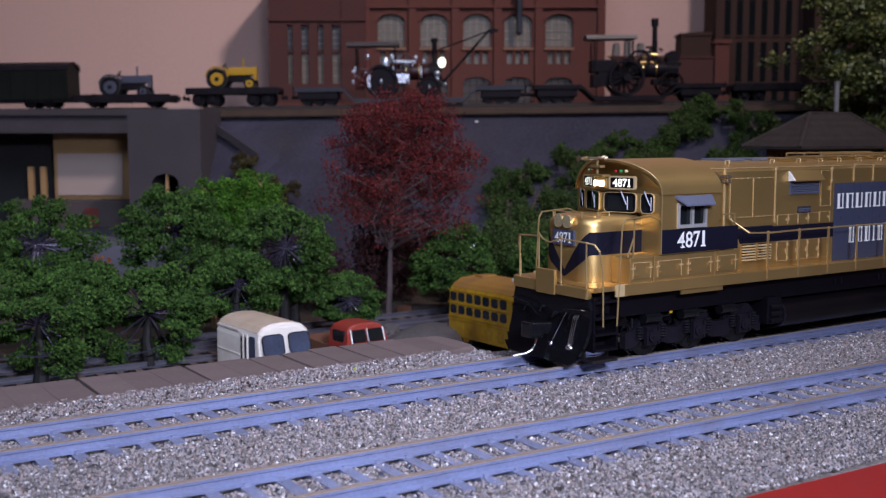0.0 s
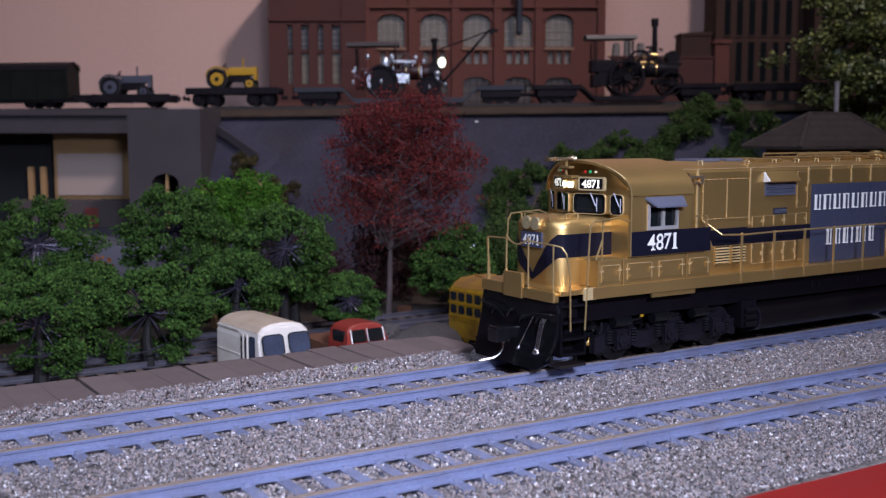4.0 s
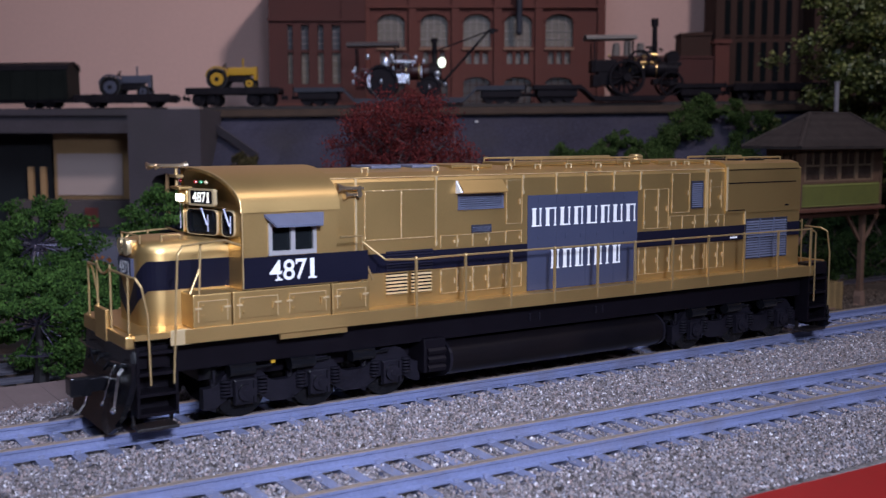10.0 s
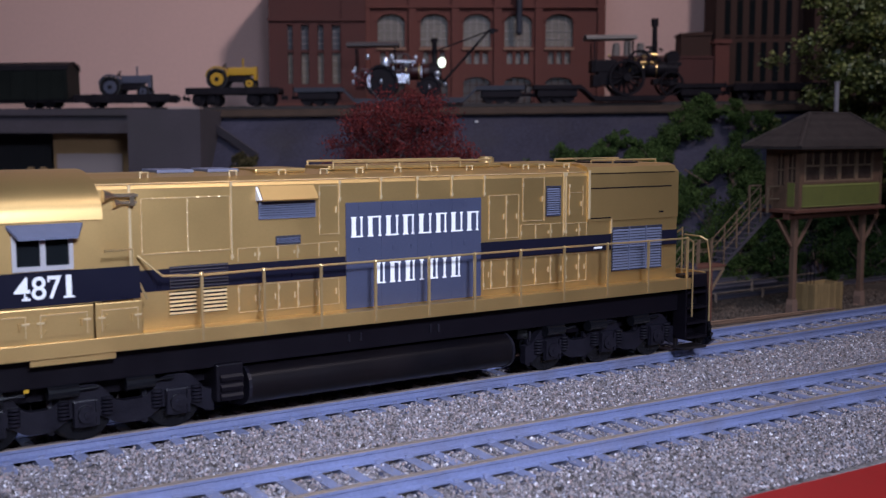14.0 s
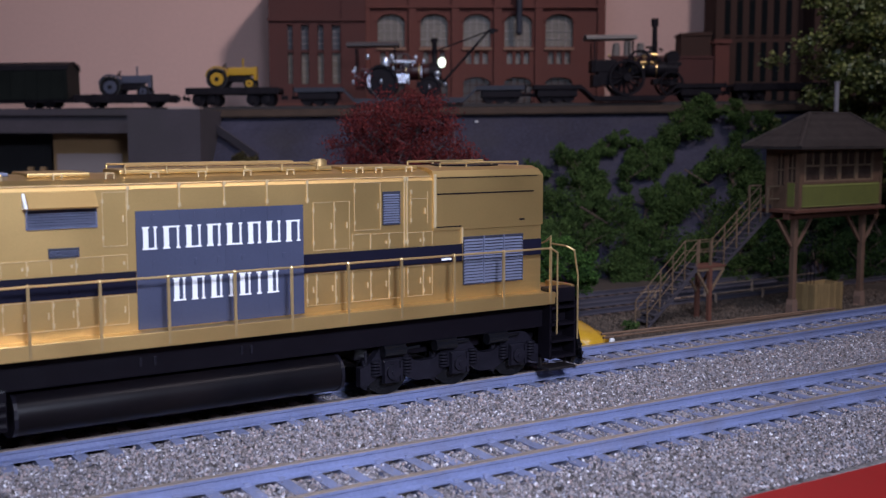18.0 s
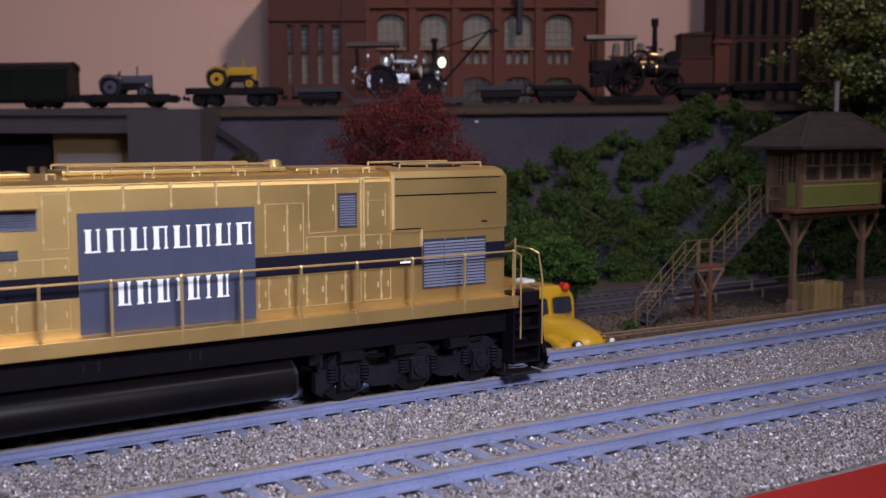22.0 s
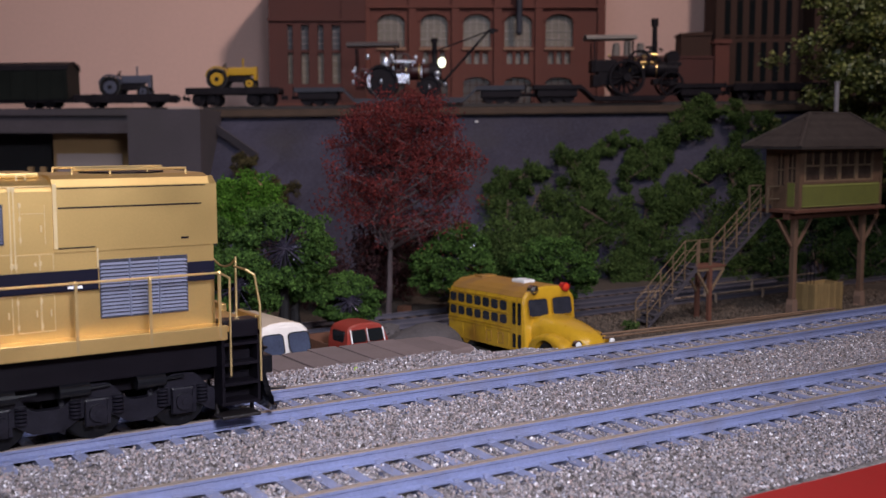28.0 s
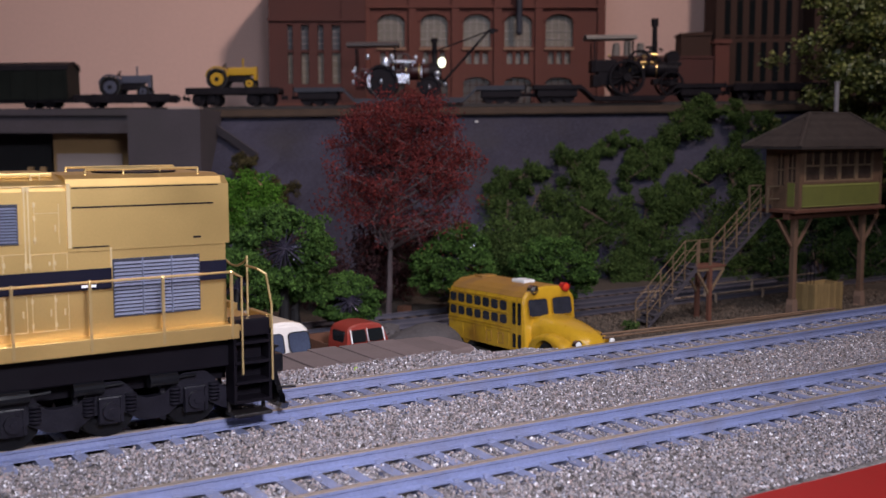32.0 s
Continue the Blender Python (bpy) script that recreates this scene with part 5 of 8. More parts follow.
def crown_tree(x, y, z0, height, radius, seed, mat, label, trunk=0.3, leaf=0.9, per=60, trunk_r=1.4, tiers=6, limbs=5, bark=None, low=0.28, fan=False, tuft=0.07, off=(0, 0)):
    """A straight trunk with limbs all the way up, that reach out to an uneven rounded crown."""
    g = np.random.default_rng(seed)
    t = thing("tree", label, "tree", at(x, y, z0))
    bm = bmesh.new()
    pts = [Vector((g.uniform(-1, 1), g.uniform(-1, 1), height * 0.9 * k / 7 - 1)) for k in range(8)]
    for k in range(7):
        rod(bm, pts[k], pts[k + 1], trunk_r * (1 - k / 8.5), trunk_r * (1 - (k + 1) / 8.5), 7)
    ends = [pts[-1]]
    zc, hz = height * (1 + low) / 2, height * (1 - low) / 2
    for i in range(tiers):
        z = height * (trunk + (0.88 - trunk) * i / (tiers - 1))
        for j in range(limbs):
            a = 6.283 * (j + 0.37 * i) / limbs + g.uniform(-0.35, 0.35)
            tip_z = min(height * 0.97, z + height * g.uniform(0.02, 0.16))
            reach = radius * math.sqrt(max(0.06, 1 - ((tip_z - zc) / hz) ** 2)) * g.uniform(0.72, 1.08)
            base = Vector((0, 0, height * (trunk - 0.04 + 0.05 * i) if fan else z - height * 0.07))
            tip = Vector((reach * math.cos(a) + off[0], reach * math.sin(a) + off[1], tip_z))
            mid = base.lerp(tip, 0.5) + Vector(g.normal(size=3) * radius * 0.06)
            rod(bm, base, mid, trunk_r * 0.42, trunk_r * 0.3, 5)
            rod(bm, mid, tip, trunk_r * 0.3, trunk_r * 0.12, 5)
            for f in (0.62, 0.82, 1.0):
                q = base.lerp(tip, f)
                for _ in range(3):
                    e = q + Vector(g.normal(size=3)) * radius * 0.17
                    rod(bm, q, e, trunk_r * 0.14, trunk_r * 0.06, 4, False)
                    ends.append(e)
    part("trunk", bm, bark or BARK, t)
    cl = [np.array(e) + g.normal(size=(int(per * (min(1.0, max(0.12, (e.z / height - 0.3) * 2.0)) if fan else 1.0)), 3)) * np.array([1, 1, 0.75]) * radius * tuft for e in ends]
    cl = np.concatenate(cl)
    cloud_part("crown", cl, g.uniform(0.5, 1.3, len(cl)) * leaf, mat, t, seed)
    return t


FOLIAGE_LIME = island_material("lime_flock", (0.25, 0.45, 0.02), (0.4, 0.6, 0.05), 0.9)
BARK_BLACK = material("black_trunk", (0.010, 0.008, 0.010), 0.7, 0, 0.3, 300, 0.3, 1500)
BARK_GREY = material("grey_purple_bark", (0.10, 0.075, 0.08), 0.7, 0, 0.3, 300, 0.5, 1500)
# foam trees behind the retaining wall
for i, (x, y, h, r, gap, mat) in enumerate((
        (-38.7, 258.7, 66, 24, "star", FOLIAGE), (-55.6, 190.9, 44, 25, "hollow", FOLIAGE), (-12.6, 196.3, 44, 26, "hollow", FOLIAGE), (18.2, 250.2, 71, 26, "", FOLIAGE),
        (54.4, 213.5, 64, 25, "star", FOLIAGE), (30.4, 208.8, 46, 21, "hollow", FOLIAGE), (85.3, 212.4, 31, 16, "star", FOLIAGE), (160, 238, 47, 24, "", FOLIAGE), (192, 193, 44, 22, "hollow", FOLIAGE),
        (-80, 225, 54, 22, "", FOLIAGE), (66, 226, 38, 15, "", FOLIAGE), (-28, 226, 42, 18, "hollow", FOLIAGE))):
    foam_tree(x, y, -33, h, r, 20 + i, mat, "", gap)
for x, y, h, r, seed in ((43.4, 269.6, 69, 12, 41), (58.8, 261.9, 71, 13.5, 42)):
    crown_tree(x, y, -33, h, r, seed, FOLIAGE_LIGHT, "small bright green model tree with pale bare twigs", 0.62, 0.7, 60, 1.9, 4, 6, BARK_PALE, 0.56, True, 0.13)
# the maroon tree
crown_tree(134, 257, -33, 111, 35, 12, FOLIAGE_RED, "maroon autumn model tree with fine grey branches", 0.34, 0.58, 75, 1.7, 8, 7, BARK_GREY, 0.30, True, 0.085, (6, -4))
# olive tree behind the signal tower
crown_tree(496, 208, -33, 215, 60, 8, FOLIAGE_GOLD, "large olive green model tree with glints painted on its leaves", 0.3, 1.5, 75, 2.8, 8, 6, low=0.2)


def scrub(a, b, w, seed, mat, label):
    """A leaning bush of flock on bent twigs, from its tip a down to its foot b (both in the backdrop's frame)."""
    g = np.random.default_rng(seed)
    foot = BACK @ Vector([v * MM for v in b])
    t = thing("bush", label, "bush", Matrix.Translation(foot) @ pose(0, 0, 0, 0, 0, -33.12), "bushes on the slope")
    tip = np.array(a, float) - np.array(b, float)
    w *= 1.3
    bm = bmesh.new()
    mid = tip * 0.5 + g.normal(size=3) * w * 0.15
    rod(bm, Vector((0, 9, -9)), Vector((0, 0, 0)), 1.1, 0.9, 6)
    rod(bm, Vector((0, 0, 0)), Vector(mid), 0.9, 0.6, 6)
    rod(bm, Vector(mid), Vector(tip), 0.6, 0.25, 6)
    n = max(5, int(np.linalg.norm(tip) / w * 5) + 6)
    pts = []
    for k in range(n):
        f = (k + g.uniform(0, 1)) / n
        c = tip * f + g.normal(size=3) * w * np.array([0.45, 0.3, 0.32])
        rod(bm, Vector(tip * max(0, f - 0.15)), Vector(c), 0.4, 0.15, 4)
        r = w * g.uniform(0.28, 0.55)
        for s_ in on_ball(g, 6):
            c2 = c + s_ * r * g.uniform(0.3, 0.9) * np.array([1, 1, 0.8])
            d = on_ball(g, 50)
            pts.append(c2 + d * r * 0.5 * g.uniform(0.4, 1.2, (50, 1)))
    part("twig_frame", bm, BARK, t)
    pts = np.concatenate(pts)
    cloud_part("crown", pts, g.uniform(0.5, 1.2, len(pts)) * 0.85, mat, t, seed)
    return t


for i, (xa, da, za, xb, db, zb, w) in enumerate((
        (125, 786, 56, 101, 768, 40, 8), (88, 776, 47, 101, 749, 24, 10), (97, 762, 35, 94, 721, -1, 13), (65, 762, 35, 37, 743, 18, 10), (44, 741, 16, 37, 709, -11, 16),
        (66, 745, 20, 56, 709, -11, 15), (195, 797, 82, 172, 797, 68, 10), (187, 797, 72, 155, 778, 49, 13), (165, 788, 58, 127, 754, 28, 10), (141, 778, 49, 130, 762, 35, 6),
        (153, 778, 49, 143, 757, 31, 10))):
    scrub((xa, da, za), (xb, db, zb), w, 200 + i, FOLIAGE_DARK, "leaning dull green flock bush on the dark slope")
for i, (xa, da, za, xb, db, zb, w) in enumerate((
        (216, 797, 78, 227, 786, 56, 12), (197, 778, 49, 199, 745, 20, 16), (189, 762, 35, 161, 741, 16, 11), (218, 766, 38, 204, 721, -1, 16), (157, 740, 16, 143, 713, -8, 14),
        (177, 732, 9, 168, 701, -18, 17), (193, 721, -1, 189, 690, -28, 16), (107, 743, 18, 99, 721, -1, 10), (119, 726, 4, 118, 709, -11, 13), (138, 740, 16, 133, 719, -3, 11),
        (135, 709, -11, 129, 687, -31, 14), (111, 700, -20, 112, 681, -33, 13), (90, 719, -3, 93, 701, -18, 14), (76, 724, 2, 74, 705, -15, 10), (154, 705, -15, 148, 683, -33, 13))):
    scrub((xa, da, za), (xb, db, zb), w, 220 + i, FOLIAGE_DARK, "dull green flock bush low on the dark slope")
# these bushes carry their shade in a darkened green
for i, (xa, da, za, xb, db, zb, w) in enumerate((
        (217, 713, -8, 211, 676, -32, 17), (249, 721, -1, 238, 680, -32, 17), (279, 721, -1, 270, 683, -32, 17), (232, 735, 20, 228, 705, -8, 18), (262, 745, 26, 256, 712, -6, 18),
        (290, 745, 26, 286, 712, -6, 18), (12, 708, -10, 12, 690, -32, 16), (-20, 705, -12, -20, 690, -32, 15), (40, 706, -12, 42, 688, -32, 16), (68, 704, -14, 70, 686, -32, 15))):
    scrub((xa, da, za), (xb, db, zb), w, 260 + i, FOLIAGE_SHADY, "green flock bush behind the signal tower, with shade in its colour" if xa > 200 else "green flock bush at the foot of the slope, with shade in its colour")
for i, (xa, da, za, xb, db, zb, w) in enumerate(((-108, 738, 22, -116, 728, 6, 9), (-136, 752, 40, -128, 742, 24, 8), (-126, 728, 20, -134, 718, 4, 10))):
    scrub((xa, da, za), (xb, db, zb), w, 240 + i, FOLIAGE_BROWN, "sparse brown scrub on the dark slope")
bm = bmesh.new()
for (a, h0, z0), (b, h1, z1) in (((90, 728, 12), (106, 716, 2)), ((160, 742, 36), (176, 738, 26))):
    rod(bm, (a, h0 - 16, z0), (b, h1 - 16, z1), 0.55, 0.25, 7)
solid("fallen_log", bm, BARK, "grey-brown fallen logs among the bushes", "log", BACK, kind="stuff")
bush(-2, 292, -14, 9, 13, 251, FOLIAGE_ORANGE, "small orange-brown autumn bush", 700, 1.0)
# dark undergrowth on the low ground behind the trees
for i, (x, y, rx, rz, mat) in enumerate(((120, 300, 26, 40, FOLIAGE_PLUM), (150, 292, 26, 38, FOLIAGE_PLUM), (178, 300, 26, 44, FOLIAGE_PLUM), (98, 316, 24, 36, FOLIAGE_PLUM), (205, 285, 24, 42, FOLIAGE_DARK), (232, 268, 24, 40, FOLIAGE_DARK), (218, 246, 22, 30, FOLIAGE_DARK), (255, 292, 26, 44, FOLIAGE_DARK), (188, 262, 10, 30, FOLIAGE_RED), (60, 300, 24, 34, FOLIAGE_DARK))):
    bush(x, y, -34, rx, rz, 270 + i, mat, "dark plum-coloured scrub under the trees" if mat is FOLIAGE_PLUM else "small maroon leafy shrub" if mat is FOLIAGE_RED else "dull green shrub on the low ground", 3600, 0.9)
# specks of flock and stray chips
bush(-10.4, 28.5, -3.0, 0.8, 0.6, 290, FOLIAGE_LIME, "tiny lime green flock speck on the ballast", 60, 0.25, "tuft", False, "tufts")
for x, h, z, r in ((24.5, 806, 68, 1.2), (31, 798, 57, 0.9), (30, 781, 39, 1.3)):
    bm = bmesh.new()
    ball(bm, (0, 0, 0), r, 1, (1.4, 0.7, 0.7))
    solid("white_chip", bm, WHITE, "tiny white chip on the dark slope", "chip", back(x, h, z), "white chips")
bm = bmesh.new()
ball(bm, (0, 0, 0), 0.9, 1, (1.2, 0.9, 0.8))
solid("white_stone", bm, WHITE, "single white stone in the ballast", "stone", at(41.2, -5.1, -2.6))


# ---------------------------------------------------------------- the signal tower on posts, with its stair
def build_tower():
    T = thing("signal_tower", "timber signal tower on posts with green siding", "tower", at(301, 136, -33))
    LX, LY, Z0, Z1 = 67, 20.5, 54.5, 85.5

    def p(name, bm, mat, label="", parent=None):
        return part(name, bm, mat, parent or T, label)

    # posts with stone feet and braces
    for x in (4, 59, 96):
        for y in (5,):
            if x > LX:
                continue
            bm = bmesh.new()
            box(bm, x - 1.4, x + 1.4, y - 1.4, y + 1.4, 6, Z0 - 4, 0.25)
            post = p("post", bm, WOOD_POST)
            bm = bmesh.new()
            prism(bm, [(x - 2.6, -1), (x + 2.6, -1), (x + 2.6, 0.6), (x + 2.0, 1.2), (x + 2.0, 5.6), (x + 1.45, 8.2), (x - 1.45, 8.2), (x - 2.0, 5.6), (x - 2.0, 1.2), (x - 2.6, 0.6)], "y", y - 2.1, y + 2.1)
            part("footing", bm, CONCRETE_PALE, post, "pale stone footing")
            for d in (-1, 1):
                bm = bmesh.new()
                rod(bm, (x + d * 2, y, Z0 - 19), (x + d * 13, y, Z0 - 5), 0.9, seg=4)
                part("brace", bm, WOOD_POST, post)
            bm = bmesh.new()
            rod(bm, (x, y + 2, Z0 - 17), (x, y + 9, Z0 - 6), 1.1, seg=4)
            part("brace", bm, WOOD, post)
    for y in (5, 17.5):
        bm = bmesh.new()
        box(bm, -3, LX + 3, y - 1.8, y + 1.8, Z0 - 5, Z0 - 1.4, 0.2)
        p("beam", bm, WOOD_RED)
    bm = bmesh.new()
    box(bm, -4, LX + 2, -1.5, LY + 2, Z0 - 1.6, Z0, 0.2)
    p("floor_deck", bm, WOOD_RED)
    # walls: corner boards, sills, green siding, glazing bars and panes on the track side and the stair end
    bm = bmesh.new()
    box(bm, 1, LX - 1, 1, LY - 1, Z0, Z0 + 0.6)
    p("floorboards", bm, WOOD)
    for name, m, w in (("front_wall", at(0, 0, 0), LX), ("rear_wall", at(LX, LY, 0, 0, 0, 180), LX)):
        wall_ = thing(name, "", "", at(0, 0, 0))
        wall_.parent = T
        wall_.matrix_local = m
        for k in range(8):
            bm = bmesh.new()
            z = Z0 + 1.4 + 1.42 * k
            prism(bm, [(0.2, z), (-0.95, z), (0.0, z + 1.5), (0.2, z + 1.5)], "x", 2.2, w - 2.2)
            part("siding_board", bm, GREEN_SIDING, wall_)
        bm = bmesh.new()
        box(bm, 0, w, -0.4, 0.9, Z0, Z0 + 1.6)
        box(bm, 2.2, w - 2.2, -0.4, 0.9, Z0 + 12.7, Z0 + 14)
        box(bm, 2.2, w - 2.2, -0.4, 0.9, Z1 - 0.9, Z1)
        box(bm, w - 7.6, w - 2.2, -0.2, 0.7, Z0 + 14, Z1 - 0.9)
        box(bm, 2.2, 3.8, -0.2, 0.7, Z0 + 14, Z1 - 0.9)
        for x in (0, w - 2.2):
            box(bm, x, x + 2.2, -0.5, 1.7, Z0 + 1.6, Z1)
        box(bm, 2.2, w - 2.2, 0.2, 0.6, Z0 + 1.6, Z0 + 12.7)
        part("wall_frame", bm, WOOD, wall_)
        n = 4
        span = (w - 11.4) / n
        for k in range(n):
            x0 = 3.8 + span * k
            bm = bmesh.new()
            zb, zt = Z0 + 14, Z1 - 0.9
            for a, b_, c, d in ((x0, x0 + 1.3, zb, zt), (x0 + span - 1.3, x0 + span, zb, zt), (x0 + 1.3, x0 + span - 1.3, zb, zb + 0.8), (x0 + 1.3, x0 + span - 1.3, zt - 0.8, zt), (x0 + 1.3, x0 + span - 1.3, (zb + zt) / 2 - 0.4, (zb + zt) / 2 + 0.4)):
                box(bm, a, b_, -0.2, 0.6, c, d)
            box(bm, x0 + span / 2 - 0.2, x0 + span / 2 + 0.2, -0.1, 0.5, (zb + zt) / 2, zt)
            wn = part("window", bm, WOOD_TAN, wall_, "tan timber sash")
            bm = bmesh.new()
            box(bm, x0 + 1.3, x0 + span - 1.3, 0.55, 0.7, zb + 0.8, zt - 0.8)
            part("pane", bm, BROWN_GLASS, wn)
    for name, m in (("end_wall", at(0, LY, 0, 0, 0, -90)), ("end_wall", at(LX, 0, 0, 0, 0, 90))):
        wall_ = thing(name, "", "", at(0, 0, 0))
        wall_.parent = T
        wall_.matrix_local = m
        for a, b_, c, d in ((0, 2, Z0, Z1), (LY - 2, LY, Z0, Z1), (2, LY - 2, Z1 - 3, Z1), (4.4, 5.6, Z0, Z1 - 3), (12.6, 13.8, Z0, Z1 - 3), (2, 4.4, Z0, Z1 - 3), (13.8, LY - 2, Z0, Z0 + 14), (5.6, 12.6, Z0, Z0 + 12), (5.6, 7.0, Z0 + 12, Z1 - 3), (11.2, 12.6, Z0 + 12, Z1 - 3)):
            bm = bmesh.new()
            box(bm, a, b_, -0.2, 1.0, c, d)
            part("wall_board", bm, WOOD, wall_)
        for a, b_, c in ((7.0, 11.2, 12), (13.8, LY - 2, 14)):
            bm = bmesh.new()
            box(bm, a, b_, 0.3, 0.5, Z0 + c, Z1 - 3)
            part("pane", bm, BROWN_GLASS, wall_)
            bm = bmesh.new()
            zc = (Z0 + c + Z1 - 3) / 2
            box(bm, a, b_, -0.05, 0.3, zc - 0.35, zc + 0.35)
            box(bm, (a + b_) / 2 - 0.3, (a + b_) / 2 + 0.3, -0.05, 0.3, Z0 + c, Z1 - 3)
            part("glazing_bar", bm, WOOD_TAN, wall_)
        bm = bmesh.new()
        box(bm, 14.0, LY - 2.2, -0.5, -0.2, Z0 + 1.5, Z0 + 13.5)
        part("siding_board", bm, GREEN_SIDING, wall_)
    # hipped roof with wide eaves
    ex0, ex1, ey0, ey1 = -10, LX + 10, -8, LY + 8.5
    ry, r0, r1, zt = LY / 2, 19.5, LX - 15.5, 103.5
    bm = bmesh.new()
    low = [bm.verts.new(q) for q in ((ex0, ey0, Z1 - 0.4), (ex1, ey0, Z1 - 0.4), (ex1, ey1, Z1 - 0.4), (ex0, ey1, Z1 - 0.4))]
    mid = [bm.verts.new(q) for q in ((ex0, ey0, Z1 + 0.8), (ex1, ey0, Z1 + 0.8), (ex1, ey1, Z1 + 0.8), (ex0, ey1, Z1 + 0.8))]
    a, b_ = bm.verts.new((r0, ry, zt)), bm.verts.new((r1, ry, zt))
    for f in ((low[3], low[2], low[1], low[0]), (mid[0], mid[1], b_, a), (mid[2], mid[3], a, b_), (mid[3], mid[0], a), (mid[1], mid[2], b_)):
        bm.faces.new(f)
    for i in range(4):
        bm.faces.new((low[i], low[(i + 1) % 4], mid[(i + 1) % 4], mid[i]))
    roof = p("roof", bm, ROOF, "dark brown shingled hip roof")
    bm = bmesh.new()
    for q in ((ex0, ey0), (ex0, ey1)):
        rod(bm, (*q, Z1 + 0.6), (r0, ry, zt - 0.2), 1.1, seg=6)
    for q in ((ex1, ey0), (ex1, ey1)):
        rod(bm, (*q, Z1 + 0.6), (r1, ry, zt - 0.2), 1.1, seg=6)
    rod(bm, (r0, ry, zt), (r1, ry, zt), 0.7, seg=5)
    part("hip_cap", bm, ROOF, roof)
    g = random.Random(2)
    rows = 11
    for k in range(rows):
        f0, f1 = k / rows, (k + 1.15) / rows
        bm = bmesh.new()
        x0a, x1a = ex0 + (r0 - ex0) * f0, ex1 + (r1 - ex1) * f0
        n = int((x1a - x0a) / 4.5)
        for i in range(n):
            xa, xb = x0a + (x1a - x0a) * i / n + 0.06, x0a + (x1a - x0a) * (i + 1) / n - 0.06
            ya, za = ey0 + (ry - ey0) * f0, Z1 + 0.8 + (zt - Z1 - 0.8) * f0
            yb, zb = ey0 + (ry - ey0) * min(1, f1), Z1 + 0.8 + (zt - Z1 - 0.8) * min(1, f1)
            sh = [bm.verts.new(q) for q in ((xa, ya, za + 0.28 + g.uniform(-0.05, 0.05)), (xb, ya, za + 0.28 + g.uniform(-0.05, 0.05)), (xb, yb, zb + 0.12), (xa, yb, zb + 0.12))]
            bm.faces.new(sh)
        part("shingle_course", bm, ROOF, roof)
        bm = bmesh.new()
        y0a, y1a = ey0 + (ry - ey0) * f0, ey1 + (ry - ey1) * f0
        n = max(1, int((y1a - y0a) / 4.5))
        for i in range(n):
            ya, yb = y0a + (y1a - y0a) * i / n + 0.06, y0a + (y1a - y0a) * (i + 1) / n - 0.06
            xa, za = ex0 + (r0 - ex0) * f0, Z1 + 0.8 + (zt - Z1 - 0.8) * f0
            xb, zb = ex0 + (r0 - ex0) * min(1, f1), Z1 + 0.8 + (zt - Z1 - 0.8) * min(1, f1)
            sh = [bm.verts.new(q) for q in ((xa, yb, za + 0.28), (xa, ya, za + 0.28), (xb, ya, zb + 0.12), (xb, yb, zb + 0.12))]
            bm.faces.new(sh)
        part("shingle_course", bm, ROOF, roof)
    bm = bmesh.new()
    rod(bm, (47.5, 15.5, 96), (47.5, 15.5, 119.5), 1.35, seg=12)
    rod(bm, (47.5, 15.5, 119.5), (47.5, 15.5, 120.4), 1.6, seg=12)
    p("stove_pipe", bm, PIPE, "pale metal stove pipe")
    bm = bmesh.new()
    for x in (24, 27, 30):
        rod(bm, (x, 12, 2), (x, 12, Z0 - 2), 0.2)
    p("control_rod", bm, IRON, "thin dark control rods")

    # stair: two flights with a landing, strings, treads and rails
    S = thing("timber_stair", "weathered timber stair with landing and rails up to the tower", "stair", at(0, 0, -33))
    y0, y1 = 152, 160

    def sp(name, bm, mat, label="", parent=None):
        return part(name, bm, mat, parent or S, label)

    flights = (((214.5, 0.5), (247, 27.8), 9), ((266, 27.8), (301, 54.2), 11))
    for (xa, za), (xb, zb), n in flights:
        for y in (y0, y1):
            bm = bmesh.new()
            prism(bm, [(xa, za - 1.0), (xa, za + 0.4), (xb, zb + 0.4), (xb, zb - 2.4)], "y", y - 0.5, y + 0.5)
            sp("string", bm, STAIR_GREY)
            bm = bmesh.new()
            for lift in (7.0, 12.0):
                rod(bm, (xa, y, za + lift), (xb, y, zb + lift), 0.24, seg=5)
            sp("handrail", bm, WOOD_TAN)
            for i in range(5):
                f = i / 4
                x, z = xa + (xb - xa) * f, za + (zb - za) * f
                bm = bmesh.new()
                box(bm, x - 0.25, x + 0.25, y - 0.25, y + 0.25, z - 1, z + 12.3)
                sp("baluster", bm, WOOD_TAN)
        for i in range(n):
            f = (i + 0.5) / n
            bm = bmesh.new()
            x, z = xa + (xb - xa) * f, za + (zb - za) * f
            box(bm, x - 1.7, x + 1.7, y0 - 0.7, y1 + 0.7, z + 0.9, z + 1.5)
            box(bm, x + 1.1, x + 1.6, y0 + 0.5, y1 - 0.5, z + 1.5, z + 3.2)
            sp("tread", bm, STAIR_GREY)
    bm = bmesh.new()
    box(bm, 246.5, 267, y0 - 0.6, y1 + 0.6, 26.6, 27.9, 0.15)
    sp("landing", bm, WOOD_RED)
    for y in (y0, y1):
        bm = bmesh.new()
        for lift in (7.0, 12.0):
            rod(bm, (247, y, 27.8 + lift), (266, y, 27.8 + lift), 0.24, seg=5)
        sp("handrail", bm, WOOD_TAN)
        for x in (256.5,):
            bm = bmesh.new()
            box(bm, x - 0.5, x + 0.5, y - 0.5, y + 0.5, 27, 40)
            sp("baluster", bm, WOOD_TAN)
        bm = bmesh.new()
